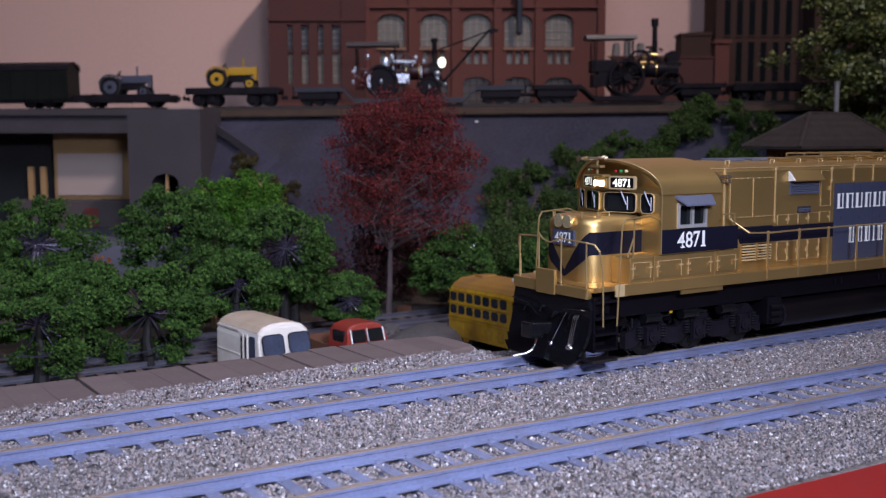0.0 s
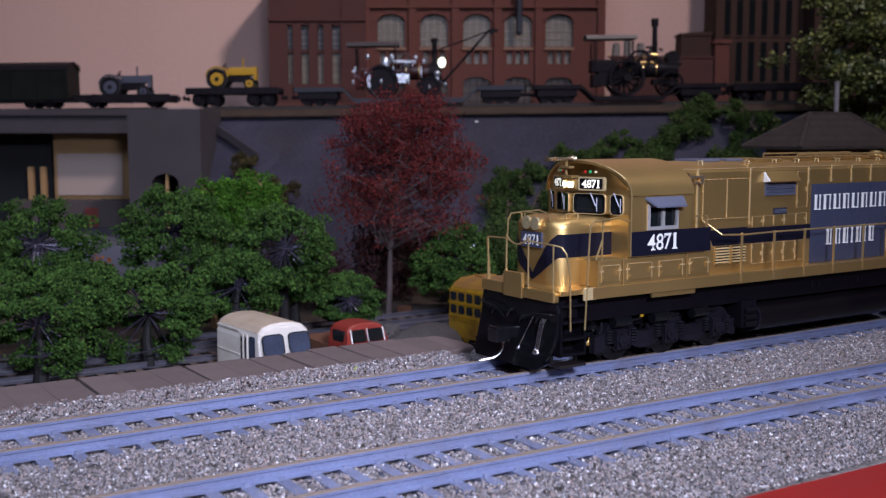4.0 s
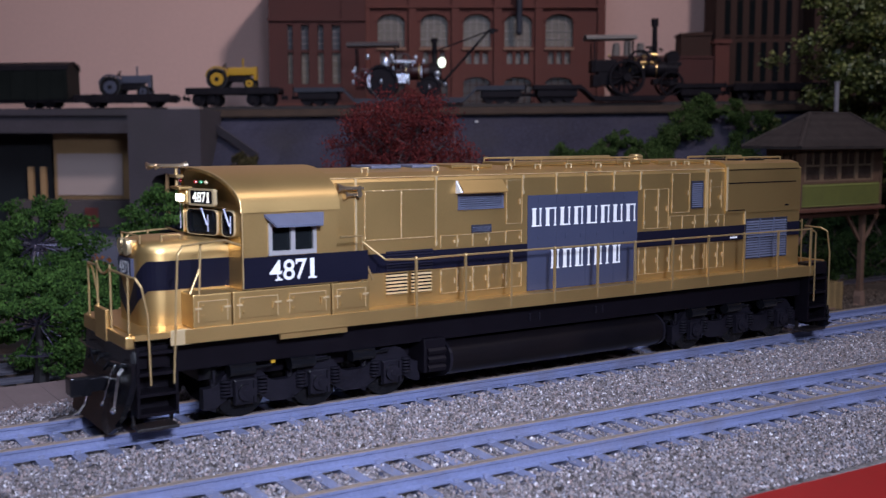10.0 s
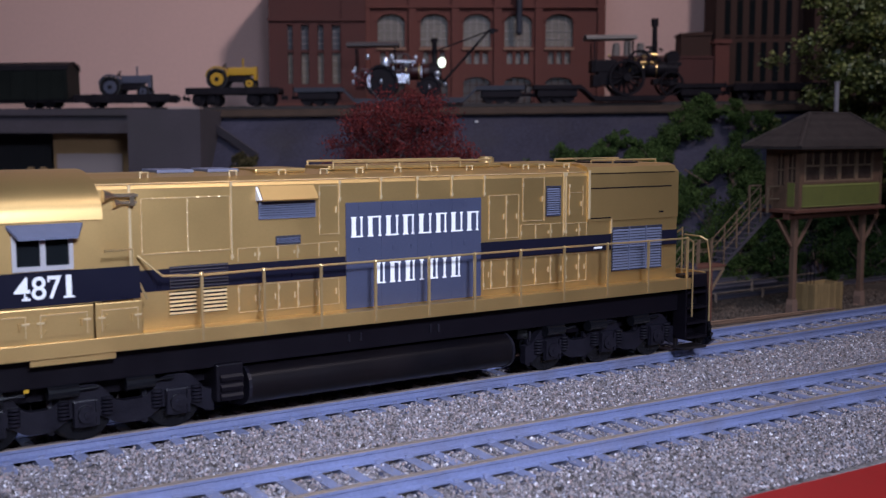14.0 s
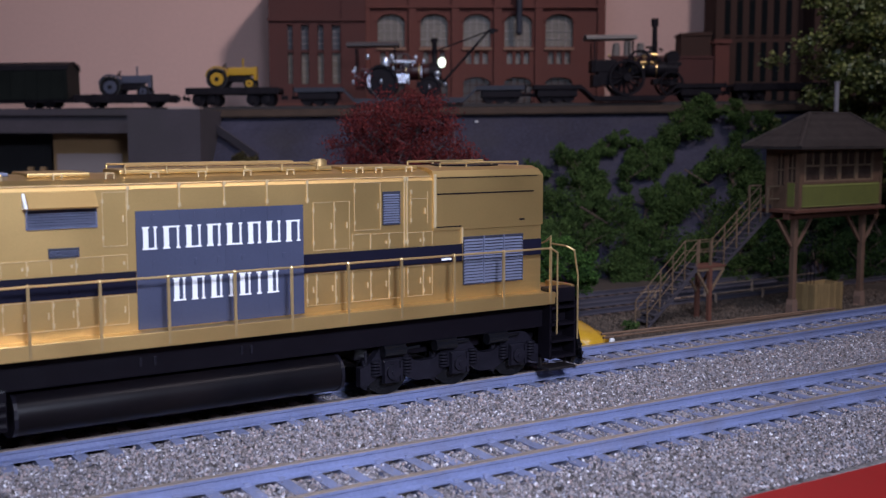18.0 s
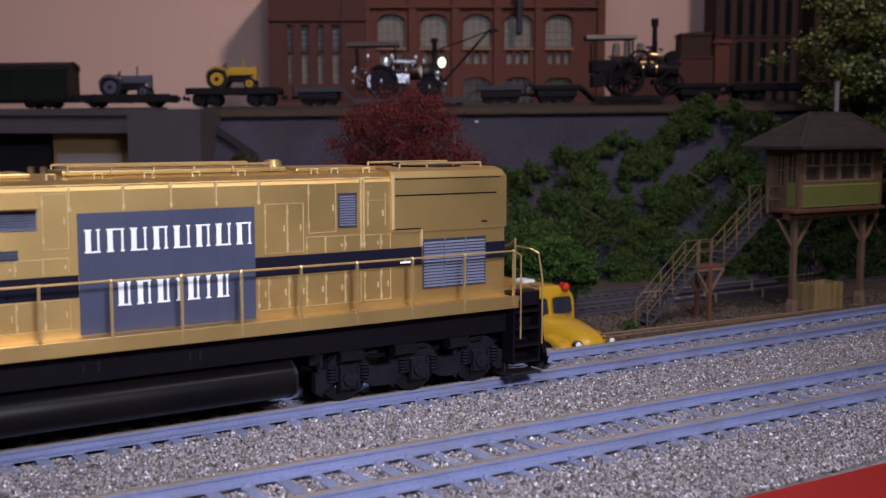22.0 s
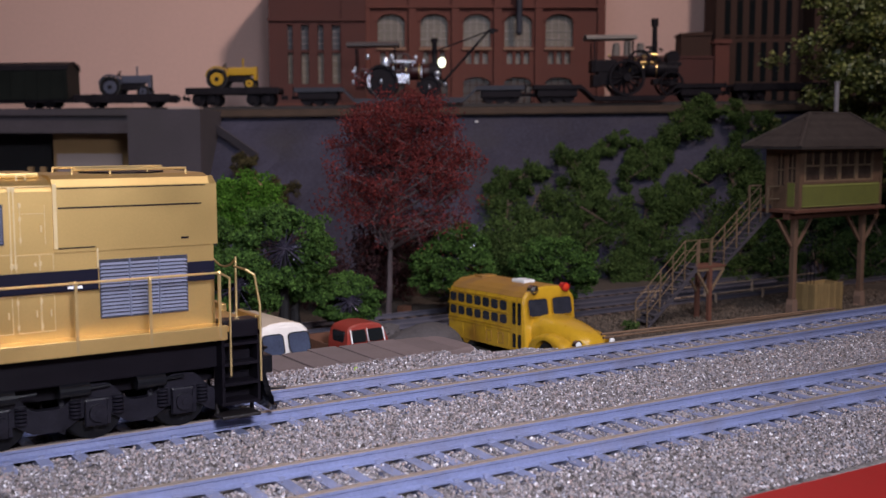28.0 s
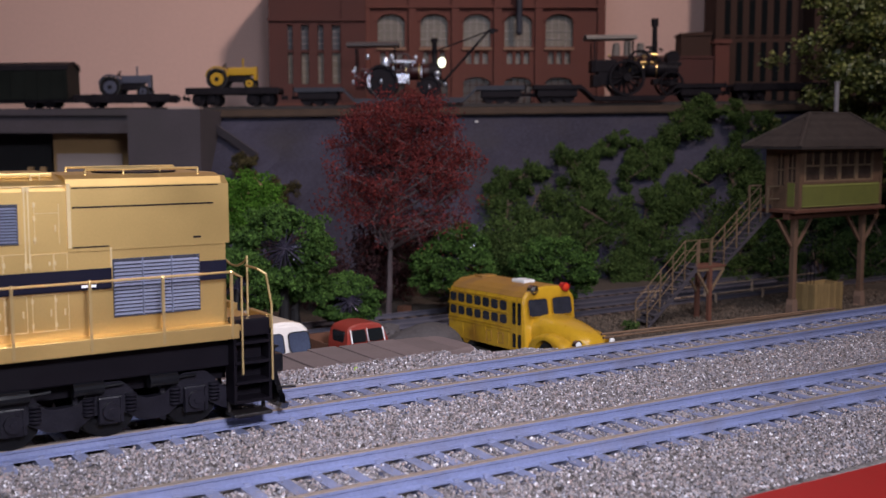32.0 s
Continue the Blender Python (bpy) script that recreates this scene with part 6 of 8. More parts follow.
        box(bm, 255.2, 257.2, y - 1.0, y + 1.0, -1, 26.6, 0.2)
        sp("landing_post", bm, WOOD_RED)
        bm = bmesh.new()
        rod(bm, (247, y, 26), (255.5, y, 14), 0.7, seg=4)
        rod(bm, (266, y, 26), (256.5, y, 14), 0.7, seg=4)
        rod(bm, (247, y, 25.8), (266, y, 25.8), 0.8, seg=4)
        sp("brace", bm, WOOD_TAN)
    # porch rail at the tower's door
    bm = bmesh.new()
    for y in (148, 160):
        box(bm, 292, 293, y - 0.5, y + 0.5, 53, 66)
    rod(bm, (292.5, 148, 66), (301, 148, 66), 0.5)
    rod(bm, (292.5, 148, 59.5), (301, 148, 59.5), 0.5)
    rod(bm, (292.5, 160, 66), (301, 160, 66), 0.5)
    sp("porch_rail", bm, WOOD_TAN)

    # plank-built bin under the tower
    K = thing("timber_bin", "tan timber bin with vertical boards under the tower", "bin", at(321, 139.5, -33.3))
    g = random.Random(8)
    n = 9
    for i in range(n):
        w = 23 / n
        bm = bmesh.new()
        box(bm, i * w + 0.1, (i + 1) * w - 0.1, 0, 1, 0, 14.8 + g.uniform(-0.3, 0.3), 0.1)
        part("board", bm, BIN_TAN, K)
    for x in (0.0, 22.0):
        for i in range(3):
            bm = bmesh.new()
            box(bm, x, x + 1, 1.1 + 3.4 * i, 4.3 + 3.4 * i, 0, 14.6, 0.1)
            part("board", bm, BIN_TAN, K)
    bm = bmesh.new()
    box(bm, 0, 23, 11.3, 12.3, 0, 14.6, 0.1)
    part("back_board", bm, BIN_TAN, K)
    bm = bmesh.new()
    box(bm, 1.1, 21.9, 1.1, 11.2, 10, 11)
    part("lid", bm, WOOD, K)
    # low pipes lying on trestles behind the stair
    for y, z in ((196, -24), (188, -27.5)):
        bm = bmesh.new()
        rod(bm, (252, y, z), (392, y, z + 0.6), 0.32, seg=8)
        for x in (262, 300, 338, 376):
            box(bm, x - 0.5, x + 0.5, y - 0.5, y + 0.5, -36, z - 0.3)
        solid("pipe_run", bm, PIPE_TAN, "thin tan pipe on low trestles", "pipe")


PIPE_TAN = material("tan_pipe", (0.50, 0.38, 0.29), 0.35, 0.2, 0.15, 150, 0.1)
WOOD_POST = material("reddish_post_timber", (0.165, 0.095, 0.062), 0.8, 0, 0.3, 150, 0.4, 1500, obj_var=0.12)
CONCRETE_PALE = material("pale_stone", (0.24, 0.15, 0.11), 0.9, 0, 0.2, 150, 0.4)
WOOD_RED = material("red_brown_timber", (0.14, 0.055, 0.035), 0.8, 0, 0.3, 150, 0.4, obj_var=0.15)
WOOD_TAN = material("tan_timber", (0.19, 0.125, 0.075), 0.8, 0, 0.25, 150, 0.3, obj_var=0.12)
BIN_TAN = material("tan_board", (0.28, 0.19, 0.08), 0.8, 0, 0.25, 150, 0.3, obj_var=0.2)
STAIR_GREY = material("grey_stair_timber", (0.065, 0.056, 0.070), 0.85, 0, 0.25, 150, 0.3)
PIPE = material("galvanised_pipe", (0.55, 0.52, 0.55), 0.35, 0.7, 0.1, 200, 0.1)
build_tower()


# ---------------------------------------------------------------- road vehicles on the low ground
def round_rect(x0, x1, z0, z1, r, n=3):
    pts = []
    for cx, cz, a0 in ((x1 - r, z1 - r, 0), (x0 + r, z1 - r, 90), (x0 + r, z0 + r, 180), (x1 - r, z0 + r, 270)):
        for i in range(n + 1):
            a = radians(a0 + 90 * i / n)
            pts.append((cx + r * math.cos(a), cz + r * math.sin(a)))
    return pts


def wheel_of(parent, x, y, z, r, w, hub_mat):
    bm = bmesh.new()
    disc(bm, (0, 0, 0), "x", r, w, 22)
    tyre = part("wheel", bm, RUBBER, parent, "black rubber wheel")
    tyre.matrix_local = at(x, y, z)
    bm = bmesh.new()
    disc(bm, (0, 0, 0), "x", r * 0.55, w + 0.3, 16)
    part("rim", bm, hub_mat, tyre)
    return tyre


def build_bus():
    """Nose to -y, body 27 wide, about 92 long."""
    b = thing("school_bus", "yellow school bus with a bonnet and roof flashers", "bus", at(132.6, 122, -33.4, -1.2, 0, 0))
    W = 13.6
    sec = [(-W, 4.5), (-W, 24.5), (-W + 0.7, 26.6), (-W + 2.4, 28.6), (-W + 5.5, 30.2), (0, 31.0)]
    sec += [(-x, z) for x, z in sec[-2::-1]]
    bm = bmesh.new()
    prism(bm, sec, "y", 0, 58)
    # rounded rear and a slightly raked windscreen
    for v in bm.verts:
        if v.co.y < 1 and v.co.z > 14:
            v.co.y += (v.co.z - 14) * 0.16
        if v.co.y > 57 and v.co.z > 20:
            v.co.y -= (v.co.z - 20) * 0.25
    es = [e for e in bm.edges if all(v.co.y > 50 for v in e.verts) or all(v.co.y < 4 for v in e.verts)]
    bmesh.ops.bevel(bm, geom=es, offset=1.3, segments=3, profile=0.5, affect="EDGES")
    body = part("body", bm, BUS_YELLOW, b, "yellow bus body")
    bm = bmesh.new()
    # domed bonnet, tapering to the nose
    rings = []
    for y, w, top in ((1.5, 10.6, 19.4), (-5, 10.2, 19.0), (-12, 9.4, 18.0), (-18, 8.2, 16.8), (-23, 7.0, 15.2), (-26.5, 5.8, 13.2), (-28.2, 4.2, 11.2)):
        rings.append([bm.verts.new((-w * math.copysign(abs(math.cos(a)) ** 0.6, math.cos(a)), y, 7.5 + (top - 7.5) * math.sin(a) ** 0.6)) for a in [math.pi * k / 14 for k in range(15)]])
    for u, v in zip(rings, rings[1:]):
        for k in range(14):
            bm.faces.new((u[k], u[k + 1], v[k + 1], v[k]))
    bm.faces.new(rings[-1])
    bmesh.ops.recalc_face_normals(bm, faces=bm.faces[:])
    part("bonnet", bm, BUS_YELLOW, b, "domed yellow bonnet", True)
    for s in (-1, 1):
        bm = bmesh.new()
        arc = [(-24, 5.5)] + [(-12 + 12.5 * math.cos(radians(a)), 5.5 + 8.2 * math.sin(radians(a))) for a in range(170, 9, -20)] + [(1, 5.5)]
        inner = [(-12 + 7.0 * math.cos(radians(a)), 5.0 + 6.4 * math.sin(radians(a))) for a in range(0, 181, 20)]
        prism(bm, arc + inner, "x", *sorted((s * 6.0, s * 13.4)))
        rim = [e for e in bm.edges if all(abs(v.co.x) > 13 for v in e.verts) and (e.verts[0].co + e.verts[1].co).z / 2 > 6 and all((v.co.y + 12) ** 2 + (v.co.z - 5.3) ** 2 > 56 for v in e.verts)]
        bmesh.ops.bevel(bm, geom=rim, offset=2.2, segments=4, profile=0.5, affect="EDGES")
        part("wing", bm, BUS_YELLOW, b, "rounded yellow front wing", True).data.set_sharp_from_angle(angle=radians(50))
        bm = bmesh.new()
        disc(bm, (s * 8.6, -26.2, 11.0), "y", 1.9, 1.8, 16)
        lamp = part("headlamp", bm, CHROME, b, "chrome headlamp")
        bm = bmesh.new()
        ball(bm, (s * 8.6, -27.2, 11.0), 1.4, 2, (1, 0.4, 1))
        part("lens", bm, WHITE, lamp)
    bm = bmesh.new()
    box(bm, -11.5, 11.5, -29.5, -28.2, 5.0, 7.4, 0.4)
    part("bumper", bm, CHROME, b, "bright metal bumper")
    bm = bmesh.new()
    for i in range(4):
        box(bm, -4.6, 4.6, -28.6, -27.8, 7.4 + 1.0 * i, 7.9 + 1.0 * i)
    part("radiator_grille", bm, GREY_METAL, b)
    # two rows of small windows along each side
    for s in (-1, 1):
        for i in range(7):
            for z0, z1 in ((15.0, 18.6), (20.6, 24.4)):
                y0 = 13.0 + i * 6.25
                bm = bmesh.new()
                prism(bm, round_rect(y0, y0 + 4.9, z0 - 0.1, z1 + 0.1, 1.1), "x", *sorted((s * (W - 0.4), s * (W + 0.06))))
                part("side_window", bm, BUS_GLASS, body)
        bm = bmesh.new()
        for z in (13.6, 12.3, 19.6, 25.3):
            box(bm, *sorted((s * W, s * (W + 0.28))), 9.5 if z < 14 else 12, 57, z - 0.22, z + 0.22)
        for y in (11.6, 20, 28.5, 37, 45.5):
            box(bm, *sorted((s * W, s * (W + 0.16))), y - 0.15, y + 0.15, 5.2, 12.2)
        part("rub_rail", bm, BUS_YELLOW, body)
    # folding door on its right side
    bm = bmesh.new()
    for y0 in (2.2, 5.8):
        box(bm, -W - 0.3, -W, y0, y0 + 3.3, 4.8, 25.6, 0.15)
    door = part("folding_door", bm, BUS_YELLOW, b, "two-leaf folding door")
    for y0 in (2.2, 5.8):
        for z0, z1 in ((15.4, 24.6), (5.8, 11.6)):
            bm = bmesh.new()
            prism(bm, round_rect(y0 + 0.6, y0 + 2.7, z0, z1, 0.7), "x", -W - 0.42, -W - 0.28)
            part("door_pane", bm, DARK_GLASS, door)
    # windscreen in two panes
    for s in (-1, 1):
        bm = bmesh.new()
        prism(bm, round_rect(*sorted((s * 1.3, s * 11.2)), 18.9, 25.9, 1.3), "y", 0.6, 1.6)
        for v in bm.verts:
            v.co.y += (v.co.z - 14) * 0.16 - 0.75
        part("windscreen", bm, BUS_GLASS, b, "windscreen pane with blue-grey reflections in its colour")
        bm = bmesh.new()
        ring_o, ring_i = round_rect(*sorted((s * 0.9, s * 11.6)), 18.5, 26.3, 1.5), round_rect(*sorted((s * 1.35, s * 11.15)), 18.95, 25.85, 1.3)
        for k in range(len(ring_o)):
            a, c = ring_o[k], ring_o[(k + 1) % len(ring_o)]
            d, e = ring_i[(k + 1) % len(ring_i)], ring_i[k]
            quad = [bm.verts.new((q[0], -0.15 + (q[1] - 14) * 0.16 - 0.1, q[1])) for q in (a, c, d, e)]
            bm.faces.new(quad)
        bmesh.ops.solidify(bm, geom=bm.faces[:], thickness=0.3)
        part("windscreen_frame", bm, BUS_YELLOW, b)
        bm = bmesh.new()
        disc(bm, (s * 8.3, 2.2, 29.9), "y", 1.9, 2.6, 16)
        fl = part("roof_flasher", bm, CHROME if s < 0 else LAMP_RED, b, "round roof flasher")
        bm = bmesh.new()
        ball(bm, (s * 8.3, 0.9, 29.9), 1.5, 2, (1, 0.5, 1))
        part("lens", bm, CHROME if s < 0 else BUS_RED, fl)
    bm = bmesh.new()
    box(bm, -3, 3, 15, 24, 30.5, 32.2, 0.6)
    part("roof_vent", bm, WHITE, b, "white roof vent")
    bm = bmesh.new()
    for y in (6, 14, 28, 36, 44, 52):
        prism(bm, [(x * 1.005, z + 0.12) for x, z in sec[1:-1]], "y", y, y + 0.35)
    box(bm, -4, 4, 44, 50, 30.4, 31.6, 0.4)
    part("roof_rib", bm, BUS_DUSTY, b)
    bm = bmesh.new()
    skin = [q for q in sec if q[1] > 26]
    prism(bm, [(x * 1.004, z + 0.1) for x, z in skin] + [(x * 0.96, z - 1.2) for x, z in skin[::-1]], "y", 3.4, 54.6)
    part("roof_skin", bm, BUS_DUSTY, b, "dusty brown-stained roof")
    for s in (-1, 1):
        bm = bmesh.new()
        for q0, q1 in ((15.4, 19.2), (24, 27.8)):
            for za, zb in ((6.2, 6.5), (10.4, 10.7)):
                box(bm, *sorted((s * W, s * (W + 0.14))), q0, q1, za, zb)
            for ya in (q0, q1 - 0.3):
                box(bm, *sorted((s * W, s * (W + 0.14))), ya, ya + 0.3, 6.5, 10.4)
        part("side_hatch", bm, BUS_DUSTY, body, "stained side hatch outline")
    for x, y in ((-10.6, -12), (10.6, -12), (-11.2, 44), (11.2, 44)):
        wheel_of(b, x, y, 5.4, 5.2, 3.4, BUS_YELLOW)
    return b


BUS_RED = material("red_lens_glass", (0.65, 0.05, 0.02), 0.2, 0, 0, 100, 0)
build_bus()


def build_van():
    v = thing("white_van", "cream bus-like delivery van with a rounded roof", "van", at(19.5, 136, -35.5, 0, 0, 4))
    W = 10.8
    sec = [(-W, 3.5), (-W, 20.0), (-W + 0.7, 23.1), (-W + 2.6, 24.9), (-W + 6, 26.0), (0, 26.4)]
    sec += [(-x, z) for x, z in sec[-2::-1]]
    bm = bmesh.new()
    prism(bm, sec, "y", 0, 36)
    for q in bm.verts:
        if q.co.y < 1 and q.co.z > 15:
            q.co.y += (q.co.z - 15) * 0.28
    es = [e for e in bm.edges if all(q.co.y < 6 for q in e.verts)]
    bmesh.ops.bevel(bm, geom=es, offset=1.5, segments=3, profile=0.5, affect="EDGES")
    body = part("body", bm, CREAM, v, "cream painted body with a dusty roof")
    for s in (-1, 1):
        bm = bmesh.new()
        prism(bm, round_rect(*sorted((s * 1.2, s * 9.6)), 15.2, 22.4, 1.5), "y", -0.1, 0.9)
        for q in bm.verts:
            q.co.y += (q.co.z - 15) * 0.28 - 0.55
        part("windscreen", bm, BLUE_GLASS, v, "dark blue windscreen pane")
        bm = bmesh.new()
        prism(bm, round_rect(4.6, 9.4, 12.5, 21.6, 1.2), "x", *sorted((s * (W - 0.3), s * (W + 0.1))))
        part("side_window", bm, BLUE_GLASS, body)
        bm = bmesh.new()
        for y in (10.2, 13.4):
            box(bm, *sorted((s * W, s * (W + 0.35))), y, y + 2.6, 4.5, 22, 0.15)
        part("door", bm, CREAM, v, "cream side door")
        bm = bmesh.new()
        for y in (11, 14.2):
            box(bm, *sorted((s * (W + 0.3), s * (W + 0.42))), y, y + 1.2, 11, 21)
        part("door_pane", bm, DARK_GLASS, v)
        bm = bmesh.new()
        for z in (8, 13.5, 22.6):
            box(bm, *sorted((s * W, s * (W + 0.25))), 17, 35.5, z - 0.25, z + 0.25)
        part("side_moulding", bm, CREAM, body)
        bm = bmesh.new()
        disc(bm, (s * 7.6, -0.3, 10), "y", 1.6, 1.2, 14)
        part("headlamp", bm, CHROME, v, "chrome headlamp")
    bm = bmesh.new()
    box(bm, -10.5, 10.5, -2.2, -1.0, 4.2, 6.4, 0.3)
    part("bumper", bm, CHROME, v)
    bm = bmesh.new()
    skin = [q for q in sec if q[1] > 22]
    prism(bm, [(x * 1.004, z + 0.1) for x, z in skin] + [(x * 0.95, z - 1.0) for x, z in skin[::-1]], "y", 4.2, 35.4)
    part("roof_skin", bm, ROOF_DUST, v, "dusty tan roof")
    for s in (-1, 1):
        bm = bmesh.new()
        ro, ri = round_rect(*sorted((s * 0.9, s * 9.9)), 14.9, 22.7, 1.7), round_rect(*sorted((s * 1.3, s * 9.5)), 15.3, 22.3, 1.5)
        for k in range(len(ro)):
            quad = [bm.verts.new((q[0], -0.35 + (q[1] - 15) * 0.28 - 0.35, q[1])) for q in (ro[k], ro[(k + 1) % len(ro)], ri[(k + 1) % len(ri)], ri[k])]
            bm.faces.new(quad)
        bmesh.ops.solidify(bm, geom=bm.faces[:], thickness=0.2)
        part("windscreen_seal", bm, RUBBER, v)
    for x, y in ((-9, 8), (9, 8), (-9, 27), (9, 27)):
        wheel_of(v, x, y, 4.6, 4.6, 3, CREAM)


BLUE_GLASS = material("blue_grey_window", (0.05, 0.06, 0.10), 0.12, 0, 0.4, 150, 0.0)
build_van()


def build_pickup():
    c = thing("red_pickup", "faded red old pickup truck with a bright windscreen frame", "truck", at(59, 146, -35.8, 0, 0, 2))
    W = 9.6
    sec = [(-W, 4), (-W, 13.5), (-8.6, 18.6), (-7.2, 20.4), (-4, 21.2), (0, 21.5)]
    sec += [(-x, z) for x, z in sec[-2::-1]]
    bm = bmesh.new()
    prism(bm, sec, "y", 0, 15)
    for q in bm.verts:
        if q.co.z > 14 and q.co.y < 1:
            q.co.y += (q.co.z - 14) * 0.35
    es = [e for e in bm.edges if all(q.co.z > 14 for q in e.verts)]
    bmesh.ops.bevel(bm, geom=es, offset=0.8, segments=2, profile=0.5, affect="EDGES")
    cab = part("cab", bm, CAR_RED, c, "faded red rounded cab")
    bm = bmesh.new()
    prism(bm, [(-W, 4), (-W, 12.5), (-7, 14), (7, 14), (W, 12.5), (W, 4)], "y", -16, 0)
    es = [e for e in bm.edges if all(q.co.y < -15 for q in e.verts)]
    bmesh.ops.bevel(bm, geom=es, offset=2.0, segments=3, profile=0.5, affect="EDGES")
    part("bonnet", bm, CAR_RED, c)
    for s in (-1, 1):
        bm = bmesh.new()
        prism(bm, round_rect(*sorted((s * 0.5, s * 7.2)), 14.4, 19.0, 0.8), "y", 0.0, 0.5)
        for q in bm.verts:
            q.co.y += (q.co.z - 14) * 0.35 - 0.25
        part("windscreen", bm, DARK_GLASS, cab)
        bm = bmesh.new()
        rod(bm, (s * 7.5, -0.5, 14.1), (s * 7.3, 1.3, 19.3), 0.3)
        rod(bm, (0.0, -0.6, 14.1), (0.0, 1.2, 19.3), 0.26)
        part("windscreen_frame", bm, WHITE, cab, "bright windscreen frame")
        bm = bmesh.new()
        prism(bm, round_rect(3.2, 11.5, 14.2, 18.6, 0.9), "x", *sorted((s * 8.2, s * 9.5)))
        part("side_window", bm, DARK_GLASS, cab)
    bm = bmesh.new()
    for x0, x1, y0, y1 in ((-9.4, 9.4, 16, 17), (-9.4, 9.4, 40, 41), (-9.4, -8.4, 17, 40), (8.4, 9.4, 17, 40)):
        box(bm, x0, x1, y0, y1, 6, 11.5)
    box(bm, -8.4, 8.4, 17, 40, 6, 6.8)
    part("load_bed", bm, RUST, c, "rusty open load bed")
    for x, y in ((-8, -8), (8, -8), (-8, 31), (8, 31)):
        wheel_of(c, x, y, 4.2, 4.2, 2.6, CAR_RED)


build_pickup()


# ---------------------------------------------------------------- yard tracks, rubble and clutter on the low ground
def yard_track(y, rz, label):
    t = thing("yard_track", label, "track", at(80, y, -33.0, 0, 0, rz), "yard tracks", "structure")
    for s in (1, -1):
        bm = bmesh.new()
        prism(bm, rail_profile(s * 8.85, 3.4), "x", -280, 620)
        part("rail", bm, YARD_RAIL, t)
    bm = bmesh.new()
    box(bm, -1.3, 1.3, -14, 14, -0.6, 0.9)
    tie = part("tie", bm, WOOD_GREY, t)
    tie.matrix_local = at(-276, 0, 0)
    for i in range(1, 120):
        again(tie, at(-276 + 7.4 * i, 0, 0))


YARD_RAIL = material("rusty_grey_rail", (0.10, 0.095, 0.125), 0.5, 0.3, 0.2, 100, 0.2)
yard_track(203, 0, "rusty grey yard track on brown ground")
yard_track(232, 0.4, "rusty grey yard track on brown ground")


def rubble(x, y, z, rx, ry, rz, n, seed, mat, label):
    g = np.random.default_rng(seed)
    bm = bmesh.new()
    for i in range(n):
        a, q = g.uniform(0, 6.28), math.sqrt(g.uniform(0, 1))
        r = g.uniform(2.4, 5.4)
        ball(bm, (rx * q * math.cos(a), ry * q * math.sin(a), rz * (1 - q * q) * g.uniform(0.5, 1)), r, 2, (g.uniform(0.8, 1.5), g.uniform(0.8, 1.3), g.uniform(0.4, 0.65)))
    for v in bm.verts:
        v.co += Vector(g.normal(size=3) * 0.22)
    return solid("rubble_heap", bm, mat, label, "rubble", at(x, y, z), kind="stuff")


ROCK = material("dark_grey_rock", (0.075, 0.066, 0.07), 0.9, 0, 0.35, 120, 0.6, 900)
g = np.random.default_rng(9)
bm = bmesh.new()
rows = []
for j in range(15):
    rows.append([])
    for i in range(27):
        u, v = i / 13 - 1, j / 7 - 1
        q = min(1.0, u * u + v * v)
        h = 21 * (1 - q) ** 0.6 * (0.55 + 0.45 * u) + noise.noise(Vector((u * 3, v * 3, 1))) * 1.6 + noise.noise(Vector((u * 9, v * 9, 4))) * 0.7
        rows[-1].append(bm.verts.new((u * 27, v * 15, max(-3, h - 1 if q < 1 else -3))))
for a, b in zip(rows, rows[1:]):
    for i in range(26):
        bm.faces.new((a[i], a[i + 1], b[i + 1], b[i]))
solid("rock_mound", bm, ROCK, "dark grey sloping rock mound behind the slabs", "rock", at(88, 163, -33), smooth=True)
rubble(84, 190, -33, 16, 10, 10, 50, 4, ROCK, "dark heap of rock below the trees")
# embankment shoulder past the end of the slabs, with tufts
stones("shoulder_gravel", 5200, (26, 130, 24, 44), (0.5, 1.0), 11, "grey gravel on the bank beside the track", lambda x, y: np.array([ground_height(a, b) for a, b in zip(x, y)]) + 0.1)
stones("yard_gravel", 12000, (190, 420, 120, 200), (0.5, 1.1), 12, "brown and grey gravel round the signal tower", lambda x, y: np.array([ground_height(a, b) for a, b in zip(x, y)]) + 0.1, GRAVEL_BROWN)
bush(205, 153, -33, 4.5, 4, 31, FOLIAGE_DARK, "small green grass tuft", 260, 0.7, "tuft", False, "tufts")
bm = bmesh.new()
box(bm, -3, 3, -2.5, 2.5, 0, 4.4, 0.4)
solid("rusty_crate", bm, RUST, "small rusty crate behind the rock heap", "crate", at(140.5, 253.5, -33.2, 0, 0, 12))
# two old brown rails laid at the foot of the bank
for (x0, y0, x1, y1) in ((83.4, 36.2, 190, 28.5), (80, 31.5, 170, 27.4)):
    bm = bmesh.new()
    rod(bm, (x0, y0, -4.0), (x1, y1, -4.0), 0.45, seg=6)
    solid("old_rail", bm, WOOD, "thin brown old rail lying along the bank", "rail", group="old rails")


# ---------------------------------------------------------------- the high shelf: embankment, bridge, buildings, wagons
def bsolid(name, bm, mat, label, category, group="", kind="", m=None):
    return solid(name, bm, mat, label, category, m or BACK, group, kind)


bm = bmesh.new()
vs = [(690, -37), (812, 71), (814, 74), (817, 75.5), (1010, 75.5), (1010, 60), (830, 60), (700, -50)]
prism(bm, vs, "x", -178, 900)
bmesh.ops.subdivide_edges(bm, edges=[e for e in bm.edges if abs(e.verts[0].co.x - e.verts[1].co.x) > 100], cuts=140)
